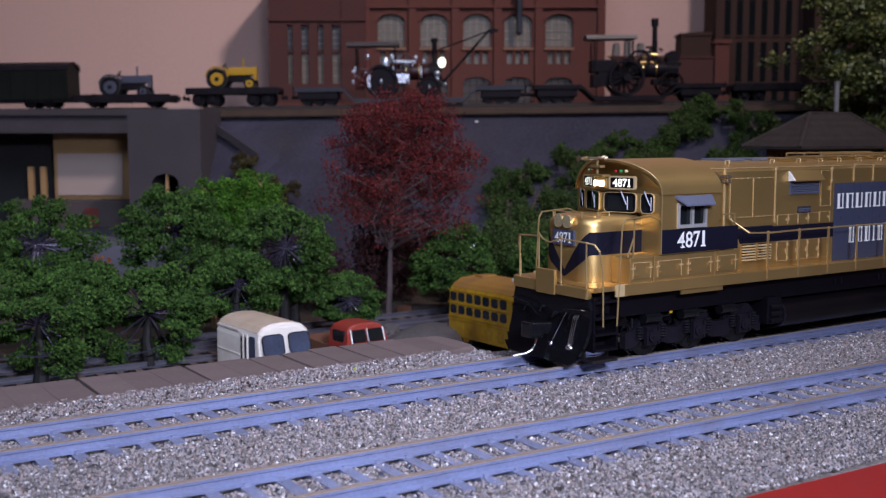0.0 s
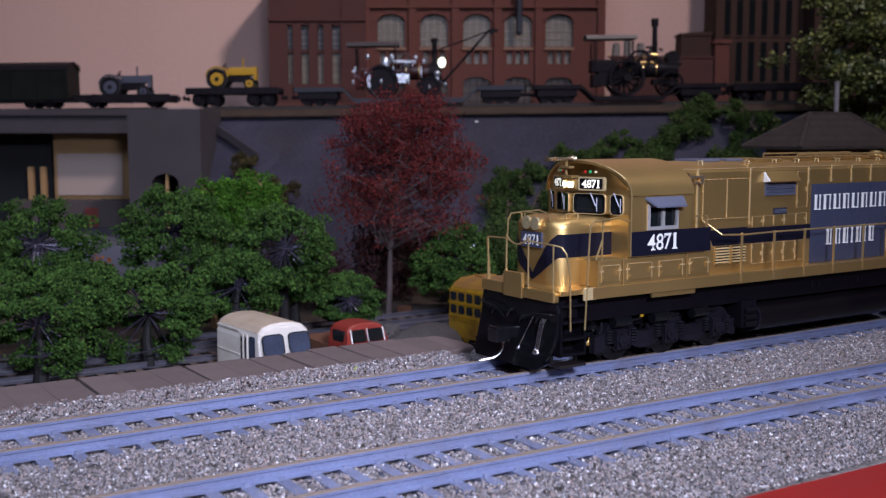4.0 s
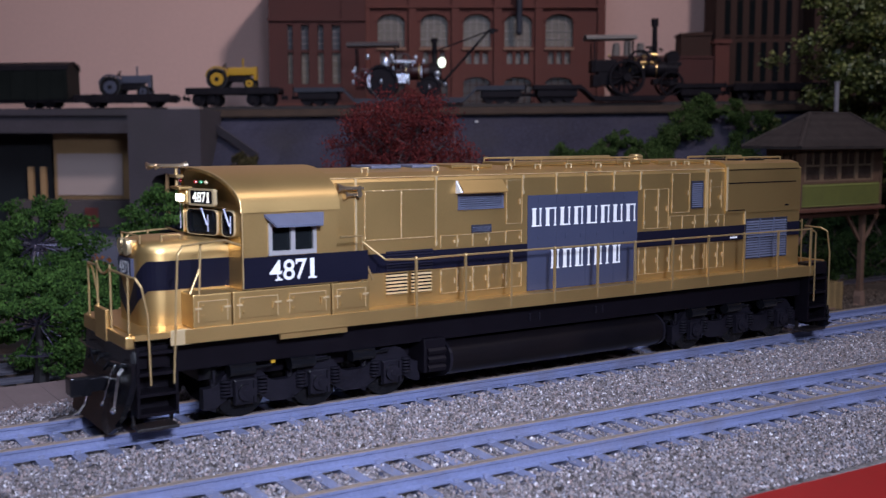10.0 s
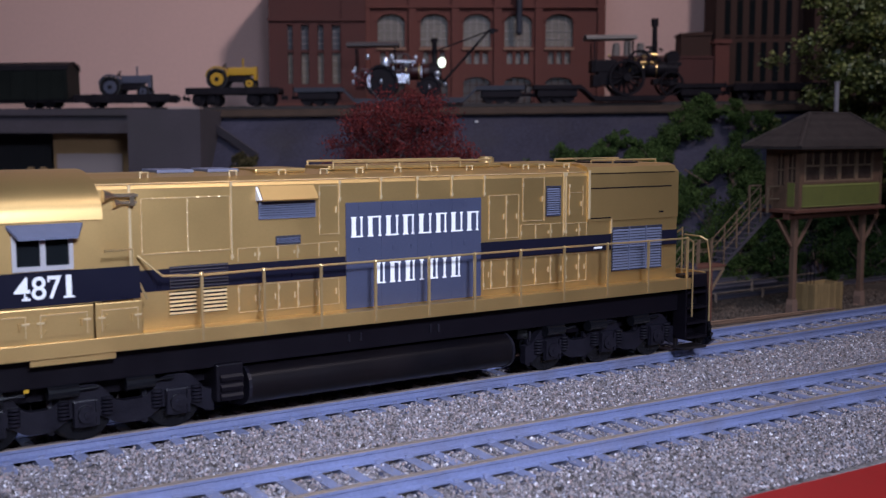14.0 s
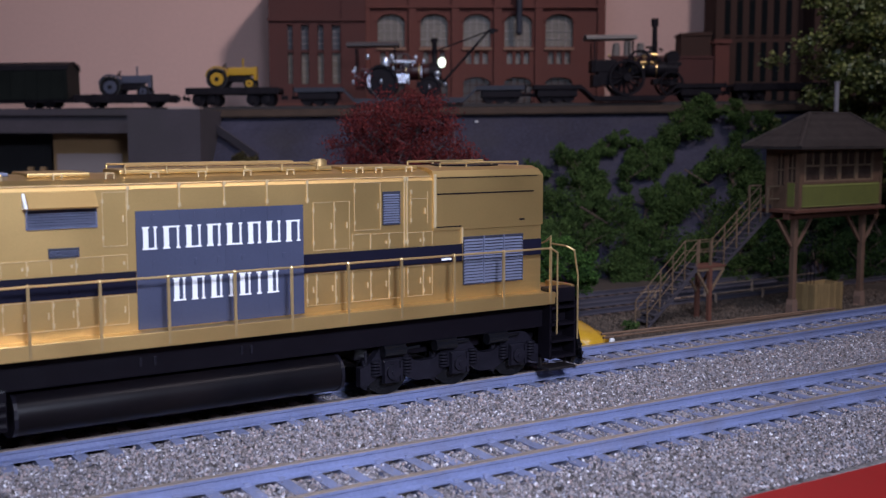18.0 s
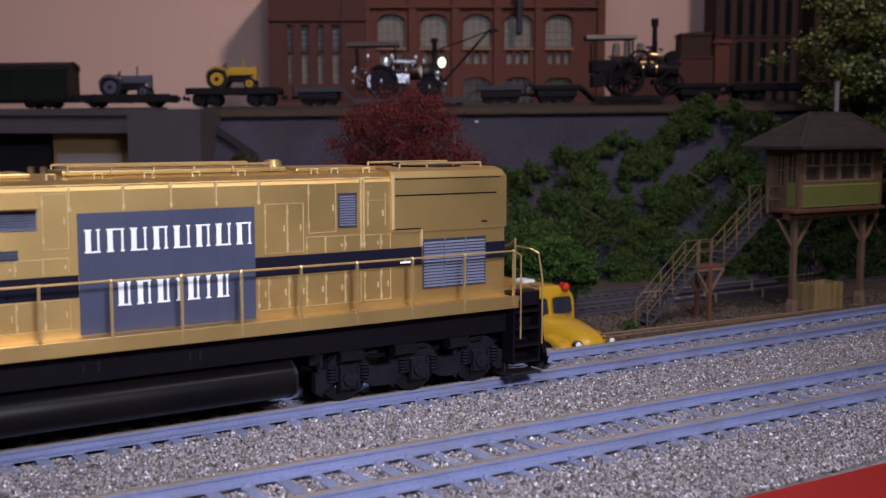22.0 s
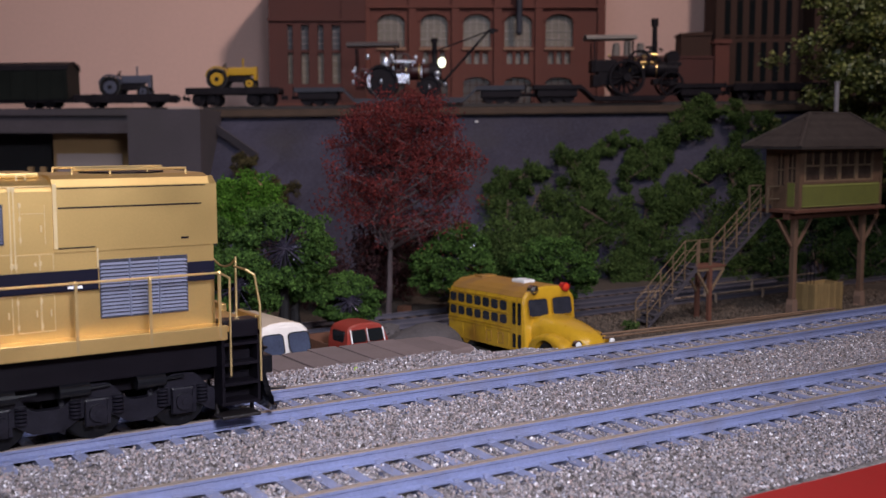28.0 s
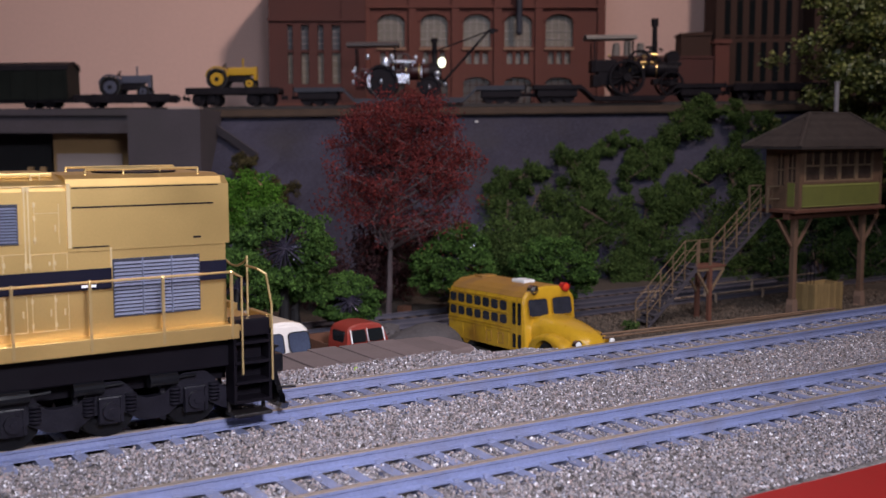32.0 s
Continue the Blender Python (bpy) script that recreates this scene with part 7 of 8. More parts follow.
bmesh.ops.subdivide_edges(bm, edges=[e for e in bm.edges if abs(e.verts[0].co.y - e.verts[1].co.y) > 100 and abs(e.verts[0].co.x - e.verts[1].co.x) < 1], cuts=14)
for v in bm.verts:
    if 695 < v.co.y < 811 and v.co.z < 70 and v.co.x > -177:
        v.co.y += noise.noise(v.co * 0.035) * 5 + noise.noise(v.co * 0.12) * 2
    v.co.z += 0.011 * v.co.x if v.co.z > 0 else 0
bsolid("embankment", bm, SLATE, "dark slate-coloured plaster embankment below the high track", "embankment", kind="structure")
bm = bmesh.new()
prism(bm, [(808, 73.0), (808, 74.0), (813, 78.0), (818, 78.6), (900, 78.6), (900, 73.0)], "x", -178, 900)
for v in bm.verts:
    v.co.z += 0.011 * v.co.x
bsolid("high_roadbed", bm, BROWN_BED, "brown gravel roadbed of the high track", "roadbed", kind="structure")

SHELF = BACK @ at(0, 840, 81.5, 0, -0.63, 0)


def shelf(x, y, z, rz=0):
    return SHELF @ at(x, y, z, 0, 0, rz)


t = thing("high_track", "dark model railway track on the high roadbed", "track", SHELF, "model railway tracks", "structure")
for s in (1, -1):
    bm = bmesh.new()
    prism(bm, rail_profile(s * 8.85), "x", -460, 800)
    part("rail", bm, RAIL_DARK, t)
bm = bmesh.new()
box(bm, -1.3, 1.3, -14, 14, -4, -2.5)
tie = part("tie", bm, BROWN_BED, t)
tie.matrix_local = at(-455, 0, 0)
for i in range(1, 150):
    again(tie, at(-455 + 7.4 * i, 0, 0))

# concrete bridge and abutment at one end
BR = thing("concrete_bridge", "weathered grey concrete bridge and abutment with openings", "bridge", BACK, kind="structure")
bm = bmesh.new()
box(bm, -520, -180, 815, 880, 59.5, 76.5, 0.5)
box(bm, -520, -180, 812, 815, 72.5, 77.3, 0.3)
part("deck", bm, CONCRETE, BR)
bm = bmesh.new()
prism(bm, [(-212.5, -40), (-212.5, 75.8), (-163.5, 75.8), (-163.5, -40), (-179, -40), (-179, 27.5), (-182, 31), (-188, 32.8), (-194, 31), (-197, 27.5), (-197, -40)], "y", 740, 815)
part("abutment", bm, CONCRETE, BR)
bm = bmesh.new()
box(bm, -188.6, -186.6, 743, 745, -40, 32.6)
part("timber_prop", bm, TAN, BR)
for x in (-318, -308.5):
    bm = bmesh.new()
    box(bm, x, x + 4, 838, 842, -20, 34)
    part("timber_prop", bm, TAN, BR)
# back wall in a darker concrete than the deck
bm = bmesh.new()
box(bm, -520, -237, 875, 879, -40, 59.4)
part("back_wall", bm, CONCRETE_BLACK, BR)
bm = bmesh.new()
box(bm, -520, -237, 822, 828, -40, -11, 0.5)
part("lower_wall", bm, CONCRETE, BR)
bm = bmesh.new()
prism(bm, [(-181, 72), (-178, 74.5), (-130, 46), (-130, 41), (-178, 68), (-181, 66)], "y", 775, 812)
for v in bm.verts:
    v.co.y = 808 - (v.co.x + 181) * 0.75 + (2.5 if v.co.y > 800 else -2.5)
part("wing_wall", bm, CONCRETE, BR)
# card boxes stored behind the bridge
bm = bmesh.new()
box(bm, -300, -230, 845, 850, 9, 59.2)
bx = bsolid("card_screen", bm, TAN, "tan card sheet standing behind the bridge opening", "card")
bm = bmesh.new()
box(bm, -297, -247, 843, 844.6, 12, 44)
bsolid("pale_card_sheet", bm, PALE_CARD, "pale card sheet leaning on a tan one", "card")
bm = bmesh.new()
box(bm, -330, -236, 826, 846, -12, 8.8, 0.5)
loading = bsolid("stone_platform", bm, CONCRETE_BROWN, "brown-grey platform wall below the bridge", "wall", kind="structure")
bm = bmesh.new()
box(bm, -271, -261, 824.6, 826, -11, 3.5, 0.2)
bsolid("red_door", bm, DOOR_RED, "small brick red door in a platform wall", "door")
bm = bmesh.new()
box(bm, -420, -181, 700, 822, -34, -12.2)
bsolid("yard_road", bm, ROAD_BLUE, "blue-grey paved yard below the bridge", "road", kind="structure")

# ---------------- brick factory
F = thing("brick_factory", "red brick factory with arched windows and pilasters", "building", back(0, 940, 82))


def fpart(name, bm, mat, label="", parent=None):
    return part(name, bm, mat, parent or F, label)


def arch_outline(x0, x1, z0, z1, rise, n=8):
    """Outline of an arched opening, from its lower left round to its lower right."""
    c, w = (x0 + x1) / 2, (x1 - x0) / 2
    pts = [(x0, z0), (x0, z1 - rise)]
    for i in range(1, n):
        a = math.pi * (1 - i / n)
        pts.append((c + w * math.cos(a), z1 - rise + rise * math.sin(a)))
    return pts + [(x1, z1 - rise), (x1, z0)]


BAYS = [-44, -7.5, 28.8, 63.8, 98.6]
ZB, ZT = -6, 120
xs = [-65] + [(a + b) / 2 for a, b in zip(BAYS, BAYS[1:])] + [134]
for i, c in enumerate(BAYS):
    a, b = xs[i], xs[i + 1]
    hw = 11.6
    # one bay: wall strips round an upper arch, a triple window and a lower arch
    bm = bmesh.new()
    box(bm, a, c - hw, 0, 6, ZB, ZT)
    box(bm, c + hw, b, 0, 6, ZB, ZT)
    prism(bm, [(c - hw, ZT), (c - hw, 50.5)] + [q for q in arch_outline(c - hw, c + hw, 50.5, 77.5, 7)][1:-1] + [(c + hw, 50.5), (c + hw, ZT)], "y", 0, 6)
    box(bm, c - hw, c + hw, 0, 6, 46.5, 50.4)
    prism(bm, [(c - hw, 36), (c - hw, 14)] + arch_outline(c - hw, c + hw, 14, 25, 5)[1:-1] + [(c + hw, 14), (c + hw, 36)], "y", 0, 6)
    for k in range(4):
        x = c - hw + (2 * hw - 2.2) * k / 3
        box(bm, x, x + 2.2, 0, 6, 36, 46.5)
        if k < 3:
            xa, xb = x + 2.2, x + (2 * hw - 2.2) / 3
            prism(bm, [(xa, 46.5)] + arch_outline(xa, xb, 42, 46.2, 2.6, 6)[1:-1] + [(xb, 46.5)], "y", 0.5, 5.5)
    box(bm, c - hw, c + hw, 0, 6, ZB, -2)
    fpart("brick_bay", bm, BRICK)
    bm = bmesh.new()
    box(bm, c - hw - 1, c + hw + 1, -1.6, 0, 47.6, 49.6, 0.2)
    fpart("window_sill", bm, SILL)
    bm = bmesh.new()
    ring = arch_outline(c - hw - 0.2, c + hw + 0.2, 69, 77.9, 7.2)[1:-1]
    ring2 = arch_outline(c - hw - 2.4, c + hw + 2.4, 69, 80.4, 8.2)[1:-1]
    prism(bm, ring2 + ring[::-1], "y", -0.9, 0)
    fpart("arch_hood", bm, BRICK)
    for z0, z1, arched in ((50.5, 77.4, True), (36, 46.4, False), (-2, 25, True)):
        bm = bmesh.new()
        pts = arch_outline(c - hw, c + hw, z0, z1, 7 if z1 > 50 else 5) if arched else [(c - hw, z0), (c - hw, z1), (c + hw, z1), (c + hw, z0)]
        prism(bm, pts, "y", 4.2, 4.6)
        w = fpart("window", bm, DIM_GLASS if z0 < 0 else PALE_GLASS, "dim grey window" if z0 < 0 else "pale yellowish window")
        bm = bmesh.new()
        for k in range(1, 4):
            x = c - hw + 2 * hw * k / 4
            box(bm, x - 0.4, x + 0.4, 3.6, 4.2, z0, z1 - (1.2 if arched else 0))
        for k in range(1, 4 if arched else 2):
            z = z0 + (z1 - z0) * k / (4 if arched else 2)
            box(bm, c - hw, c + hw, 3.5, 4.1, z - 0.35, z + 0.35)
        part("glazing_bar", bm, BRICK_DARK if z0 < 0 else FRAME_PALE, w)
for x in xs:
    bm = bmesh.new()
    box(bm, x - 3.2, x + 3.2, -2.6, 0, ZB, ZT)
    fpart("pilaster", bm, BRICK)
bm = bmesh.new()
box(bm, -65, 134, -3.2, 0.0, 82.5, 85)
box(bm, -66, 135, -4.2, 8, ZT, ZT + 5)
fpart("cornice", bm, BRICK)
bm = bmesh.new()
box(bm, -65, 134, 6, 50, ZB, ZT)
box(bm, -146.5, -65.2, -8, 50, ZB, 3)
fpart("rear_block", bm, BRICK)
# stair wing with tall narrow windows
cols = [(-131, -126.5), (-119.5, -113), (-105.5, -100.5), (-93.5, -86.5)]
edges = [-146.5] + [v for c in cols for v in c] + [-65.2]
bm = bmesh.new()
box(bm, -146.5, -65.2, -0.2, 50, 3, ZT)
fpart("stair_wing", bm, BRICK_WING, "darker brick stair wing")
for k in range(0, len(edges), 2):
    bm = bmesh.new()
    box(bm, edges[k], edges[k + 1], -8, -0.2, 3, ZT)
    fpart("pier", bm, BRICK_WING)
for a, b in cols:
    for z0, z1, y0 in ((3, 19, -8), (68, ZT, -8), (45, 47.5, -6)):
        bm = bmesh.new()
        box(bm, a, b, y0, -0.2, z0, z1)
        fpart("spandrel", bm, BRICK_WING)
for a, b in cols:
    for z0, z1, mt in ((19, 45, PALE_GLASS), (47.5, 68, GREY_GLASS)):
        bm = bmesh.new()
        box(bm, a, b, -3.0, -2.6, z0, z1)
        w = fpart("window", bm, mt)
        bm = bmesh.new()
        for k in range(1, 4):
            z = z0 + (z1 - z0) * k / 4
            box(bm, a, b, -3.4, -3.0, z - 0.25, z + 0.25)
        part("glazing_bar", bm, FRAME_PALE, w)
bm = bmesh.new()
box(bm, -147.5, -64.5, -10, -8, 71, 73.5)
box(bm, -85.5, -84, -9.2, -8, 3, ZT)
fpart("string_course", bm, BRICK_WING)
bm = bmesh.new()
rod(bm, (64, -9, 62), (64, -9, 125), 2.6, 2.6, 14)
ball(bm, (64, -9, 62), 3.0, 2)
rod(bm, (64, -9, 90), (64, 0, 90), 1.5)
fpart("duct", bm, WAGON_GREY, "dark grey hanging duct")

# ---------------- brown mill beyond
M = thing("brown_mill", "dark brown brick mill with narrow windows", "building", back(0, 962, 82))
g = random.Random(3)
for x0, x1, z1, y0 in ((236, 330, 140, 0), (312, 420, 140, -28)):
    bm = bmesh.new()
    box(bm, x0, x1, y0, y0 + 40, -6, z1)
    w0 = part("wall", bm, BRICK_DARK, M)
    for zr, hh in ((2, 14), (22, 34), (62, 30), (96, 30)):
        x = x0 + 8
        while x + 6 < x1 - 4:
            if y0 < 0 or x < 306:
                bm = bmesh.new()
                box(bm, x, x + 5, y0 - 0.5, y0 + 0.6, zr, zr + hh)
                part("window", bm, DARK_GLASS, w0)
                bm = bmesh.new()
                box(bm, x - 0.6, x + 5.6, y0 - 1.2, y0 - 0.01, zr - 1.6, zr - 0.1)
                part("sill", bm, BRICK_DARK, w0)
            x += 10.6 if y0 == 0 else 15
    for x in ((x0 + 0.2, x1 - 4.2)):
        bm = bmesh.new()
        box(bm, x, x + 4, y0 - 1.8, y0, -6, z1)
        part("pilaster", bm, BRICK_DARK, M)
    bm = bmesh.new()
    box(bm, x0 - 1, x1 + 1, y0 - 2.5, y0 + 42, z1, z1 + 4)
    part("cornice", bm, BRICK_DARK, M)
bm = bmesh.new()
box(bm, 208, 236, 6, 30, -6, 62, 0.4)
prism(bm, [(207, 62), (236, 62), (236, 66), (207, 64)], "y", 5, 31)
part("lean_to", bm, BRICK_DARK, M, "low brown outbuilding")
Y = thing("yard_wall", "low red-brown brick yard wall with piers", "wall", back(0, 930, 82))
bm = bmesh.new()
box(bm, 142, 236, 0, 5, -6, 40)
box(bm, 141, 237, -0.8, 5.8, 40, 42)
part("wall", bm, BRICK_WING, Y)
bm = bmesh.new()
box(bm, 228, 240, -3, 8, -6, 52)
box(bm, 226.5, 241.5, -4.5, 9.5, 52, 55.5)
part("pier", bm, BRICK, Y)
bm = bmesh.new()
for x in (150, 160, 171, 182):
    rod(bm, (x, 30, 40), (x, 30, 50 + (x % 7)), 3.4, seg=12)
    ball(bm, (x, 30, 51 + (x % 7)), 3.4, 1, (1, 1, 0.4))
bsolid("roof_vents", bm, CANOPY, "pale round roof ventilators behind a wall", "vent", m=back(0, 930, 82), kind="stuff")


# ---------------- wagons on the high track
def wagon_wheels(parent, xs, r=5.2):
    for x in xs:
        bm = bmesh.new()
        for s in (-1, 1):
            disc(bm, (x, s * 8.6, r), "y", r, 2, 16)
        rod(bm, (x, -8.6, r), (x, 8.6, r), 0.8)
        part("wheelset", bm, IRON, parent)
        for s in (-1, 1):
            bm = bmesh.new()
            box(bm, x - 2, x + 2, s * 10.6 - 0.7, s * 10.6 + 0.7, 2.6, 8, 0.2)
            part("axle_box", bm, IRON, parent)


def flat_wagon(x0, x1, z_deck, lip, label, mat, bogies=False):
    w = thing("flat_wagon", label, "wagon", shelf((x0 + x1) / 2, 0, 0), "wagons on the high track")
    hl = (x1 - x0) / 2
    bm = bmesh.new()
    box(bm, -hl, hl, -13, 13, z_deck - 2.6, z_deck, 0.2)
    part("deck", bm, mat, w)
    for s in (-1, 1):
        bm = bmesh.new()
        box(bm, -hl, hl, s * 13 - 0.6, s * 13 + 0.6, z_deck - 3.5, z_deck + lip, 0.15)
        for k in range(7):
            x = -hl + 2 + (2 * hl - 4) * k / 6
            box(bm, x - 0.6, x + 0.6, s * 13.8 - 0.5, s * 13.8 + 0.5, z_deck - 3.8, z_deck + lip)
        part("side_sill", bm, mat, w)
        bm = bmesh.new()
        box(bm, s * (hl + 2.5) - 2.5, s * (hl + 2.5) + 2.5, -1.2, 1.2, 5, 7.4)
        for y in (-8, 8):
            disc(bm, (s * (hl + 2.4), y, 6.4), "x", 2.0, 0.8, 12)
        part("coupler", bm, IRON, w)
    wagon_wheels(w, (-hl + 9, -hl + 20, hl - 20, hl - 9) if bogies else (-hl + 14, hl - 14))
    return w


def box_van():
    w = thing("box_van", "dark green goods van with a rounded roof", "wagon", shelf(-345, 0, 0), "wagons on the high track")
    bm = bmesh.new()
    sec = [(-14, 6.5), (-14, 29), (-12.6, 31.6), (-8, 33.4), (0, 34.2), (8, 33.4), (12.6, 31.6), (14, 29), (14, 6.5)]
    prism(bm, sec, "x", -62, 64)
    body = part("body", bm, WAGON_GREEN, w)
    bm = bmesh.new()
    roof = [(-14.6, 28.4), (-13.2, 32), (-8, 34), (0, 34.9), (8, 34), (13.2, 32), (14.6, 28.4), (12.5, 30), (0, 33), (-12.5, 30)]
    prism(bm, roof, "x", -63, 65)
    part("roof", bm, IRON, w)
    for k in range(13):
        x = -58 + 10 * k
        bm = bmesh.new()
        box(bm, x - 0.6, x + 0.6, -14.5, -14, 6.5, 28.5)
        part("rib", bm, WAGON_GREEN, body)
    bm = bmesh.new()
    box(bm, -64, 66, -13, 13, 4.6, 6.6)
    part("underframe", bm, IRON, w)
    bm = bmesh.new()
    box(bm, 64, 70, -1.2, 1.2, 5, 7.4)
    part("coupler", bm, IRON, w)
    wagon_wheels(w, (-44, -30, 34, 48))


box_van()
flat_wagon(-277, -205, 7.4, 2.4, "low dark flat wagon carrying a blue tractor", IRON)
flat_wagon(-193, -123, 12.5, 1.4, "dark bogie flat wagon carrying a yellow tractor", IRON, True)


def spoke_wheel(parent, x, y, z, r, wdt, mat, spokes=12, tread=None, label=""):
    bm = bmesh.new()
    seg = 28
    outer, inner = [], []
    for k in range(seg):
        a = 2 * math.pi * k / seg
        outer.append((r * math.cos(a), r * math.sin(a)))
        inner.append((r * 0.86 * math.cos(a), r * 0.86 * math.sin(a)))
    for k in range(seg):
        a, b, c, d = outer[k], outer[(k + 1) % seg], inner[(k + 1) % seg], inner[k]
        q = [[bm.verts.new((p_[0], yy, p_[1])) for p_ in (a, b, c, d)] for yy in (-wdt / 2, wdt / 2)]
        bm.faces.new(q[0])
        bm.faces.new(q[1][::-1])
        bm.faces.new((q[0][0], q[1][0], q[1][1], q[0][1]))
        bm.faces.new((q[0][2], q[1][2], q[1][3], q[0][3]))
    bmesh.ops.remove_doubles(bm, verts=bm.verts[:], dist=0.01)
    wheel = part("wheel", bm, tread or RUBBER, parent, label)
    wheel.matrix_local = at(x, y, z)
    if spokes:
        bm = bmesh.new()
        rod(bm, (0, 0, 0), (r * 0.88, 0, 0), r * 0.05, seg=5)
        spoke = part("spoke", bm, mat, wheel)
        for k in range(1, spokes):
            again(spoke, at(0, 0, 0, 0, 360 * k / spokes, 0))
    else:
        bm = bmesh.new()
        disc(bm, (0, 0, 0), "y", r * 0.84, wdt * 0.3, 24)
        part("wheel_plate", bm, IRON, wheel)
        bm = bmesh.new()
        disc(bm, (0, 0, 0), "y", r * 0.62, wdt * 0.7, 22)
        part("hub", bm, mat, wheel)
    bm = bmesh.new()
    disc(bm, (0, 0, 0), "y", r * 0.2, wdt * 1.15, 14)
    part("hub_cap", bm, mat if spokes else IRON, wheel)
    return wheel


def tractor(x, z, mat, hub, label):
    t = thing("tractor", label, "tractor", shelf(x, 0, z) @ Matrix.Scale(0.9, 4), "tractors on wagons")
    for s in (-1, 1):
        spoke_wheel(t, -12, s * 9.5, 8.8, 8.8, 5, hub, 0, label="large rear wheel")
        spoke_wheel(t, 14.5, s * 7.5, 5.0, 5.0, 3, hub, 0, label="small front wheel")
        bm = bmesh.new()
        prism(bm, [(-21, 11)] + [(-12 + 10 * math.cos(radians(a)), 9.5 + 10 * math.sin(radians(a))) for a in range(170, 19, -15)] + [(-3, 11), (-4.5, 11)] + [(-12 + 9.2 * math.cos(radians(a)), 9.5 + 9.2 * math.sin(radians(a))) for a in range(20, 171, 15)], "y", *sorted((s * 7, s * 11.5)))
        part("mudguard", bm, mat, t)
    bm = bmesh.new()
    box(bm, -4, 19, -4.2, 4.2, 12, 18.6, 0.9)
    part("bonnet", bm, mat, t)
    bm = bmesh.new()
    box(bm, 17.5, 20, -4.4, 4.4, 8, 19.2, 0.5)
    part("radiator", bm, mat, t)
    bm = bmesh.new()
    box(bm, -14, 14, -3.2, 3.2, 6.5, 12, 0.5)
    rod(bm, (14.5, -7.5, 5), (14.5, 7.5, 5), 0.9)
    rod(bm, (-12, -9, 8.8), (-12, 9, 8.8), 1.4)
    part("chassis", bm, IRON, t)
    bm = bmesh.new()
    rod(bm, (-9.5, 0, 10), (-12.5, 0, 15.5), 0.7)
    box(bm, -15.5, -10.5, -3.2, 3.2, 15.2, 16.2, 0.4)
    box(bm, -16.2, -15.2, -3.2, 3.2, 15.6, 20, 0.4)
    part("seat", bm, mat, t)
    bm = bmesh.new()
    rod(bm, (-3, 0, 16), (-7.5, 0, 20.5), 0.5)
    for k in range(14):
        a, b = 2 * math.pi * k / 14, 2 * math.pi * (k + 1) / 14
        rod(bm, (-7.5 + 1.6 * math.cos(a), 3 * math.sin(a), 20.5 + 2 * math.cos(a)), (-7.5 + 1.6 * math.cos(b), 3 * math.sin(b), 20.5 + 2 * math.cos(b)), 0.35, seg=5)
    part("steering_wheel", bm, IRON, t)
    bm = bmesh.new()
    rod(bm, (8.5, -1.5, 18), (8.5, -1.5, 26), 0.7)
    part("exhaust_pipe", bm, mat, t)


tractor(-239.5, 7.4, TRACTOR_BLUE, TRACTOR_BLUE, "blue-grey vintage model tractor chained on a flat wagon")
tractor(-159, 12.5, TRACTOR_YELLOW, TRACTOR_YELLOW, "bright yellow vintage model tractor on a flat wagon")


def well_wagon(x0, x1, end, label, mat):
    """A wagon with a low middle between two raised bogie ends."""
    w = thing("well_wagon", label, "wagon", shelf(0, 0, 0), "wagons on the high track")
    bm = bmesh.new()
    prism(bm, [(x0, 10), (x0, 13.2), (x0 + end, 13.2), (x0 + end + 9, 4.6), (x1 - end - 9, 4.6), (x1 - end, 13.2), (x1, 13.2), (x1, 10), (x1 - end - 1, 10), (x1 - end - 11, 0.8), (x0 + end + 11, 0.8), (x0 + end + 1, 10)], "y", -13, 13)
    part("well_frame", bm, mat, w)
    for c in (x0 + end / 2, x1 - end / 2):
        bm = bmesh.new()
        for s in (-1, 1):
            box(bm, c - 15, c + 15, s * 11 - 0.8, s * 11 + 0.8, 4.5, 10.4, 0.3)
            for e in (-9, 0, 9):
                disc(bm, (c + e, s * 8.6, 4.8), "y", 4.8, 2, 14)
        part("bogie", bm, IRON, w)
    for x in (x0, x1):
        bm = bmesh.new()
        box(bm, x - 3, x + 3, -1.2, 1.2, 5, 7.4)
        rod(bm, (x, -13.4, 5), (x, -13.4, 14), 0.5)
        part("coupler", bm, IRON, w)
    return w


well_wagon(-112, 62, 36, "grey well wagon carrying a crane engine", WAGON_GREY)
well_wagon(68, 212, 36, "dark well wagon carrying a traction engine", IRON)
flat_wagon(218, 300, 11, 2, "dark bogie flat wagon", IRON, True)


# polished steel, its white-blue glints put in the base colour
POLISH = material("bright_polished_steel", (0.80, 0.84, 0.98), 0.28, 0.85, 0.05, 200, 0)
CANOPY_DARK = material("dark_canopy", (0.06, 0.055, 0.06), 0.5, 0, 0.2, 100, 0.2)
GLOW_LAMP = glow("lit_lamp", (0.95, 1.0, 0.72), 2.2)


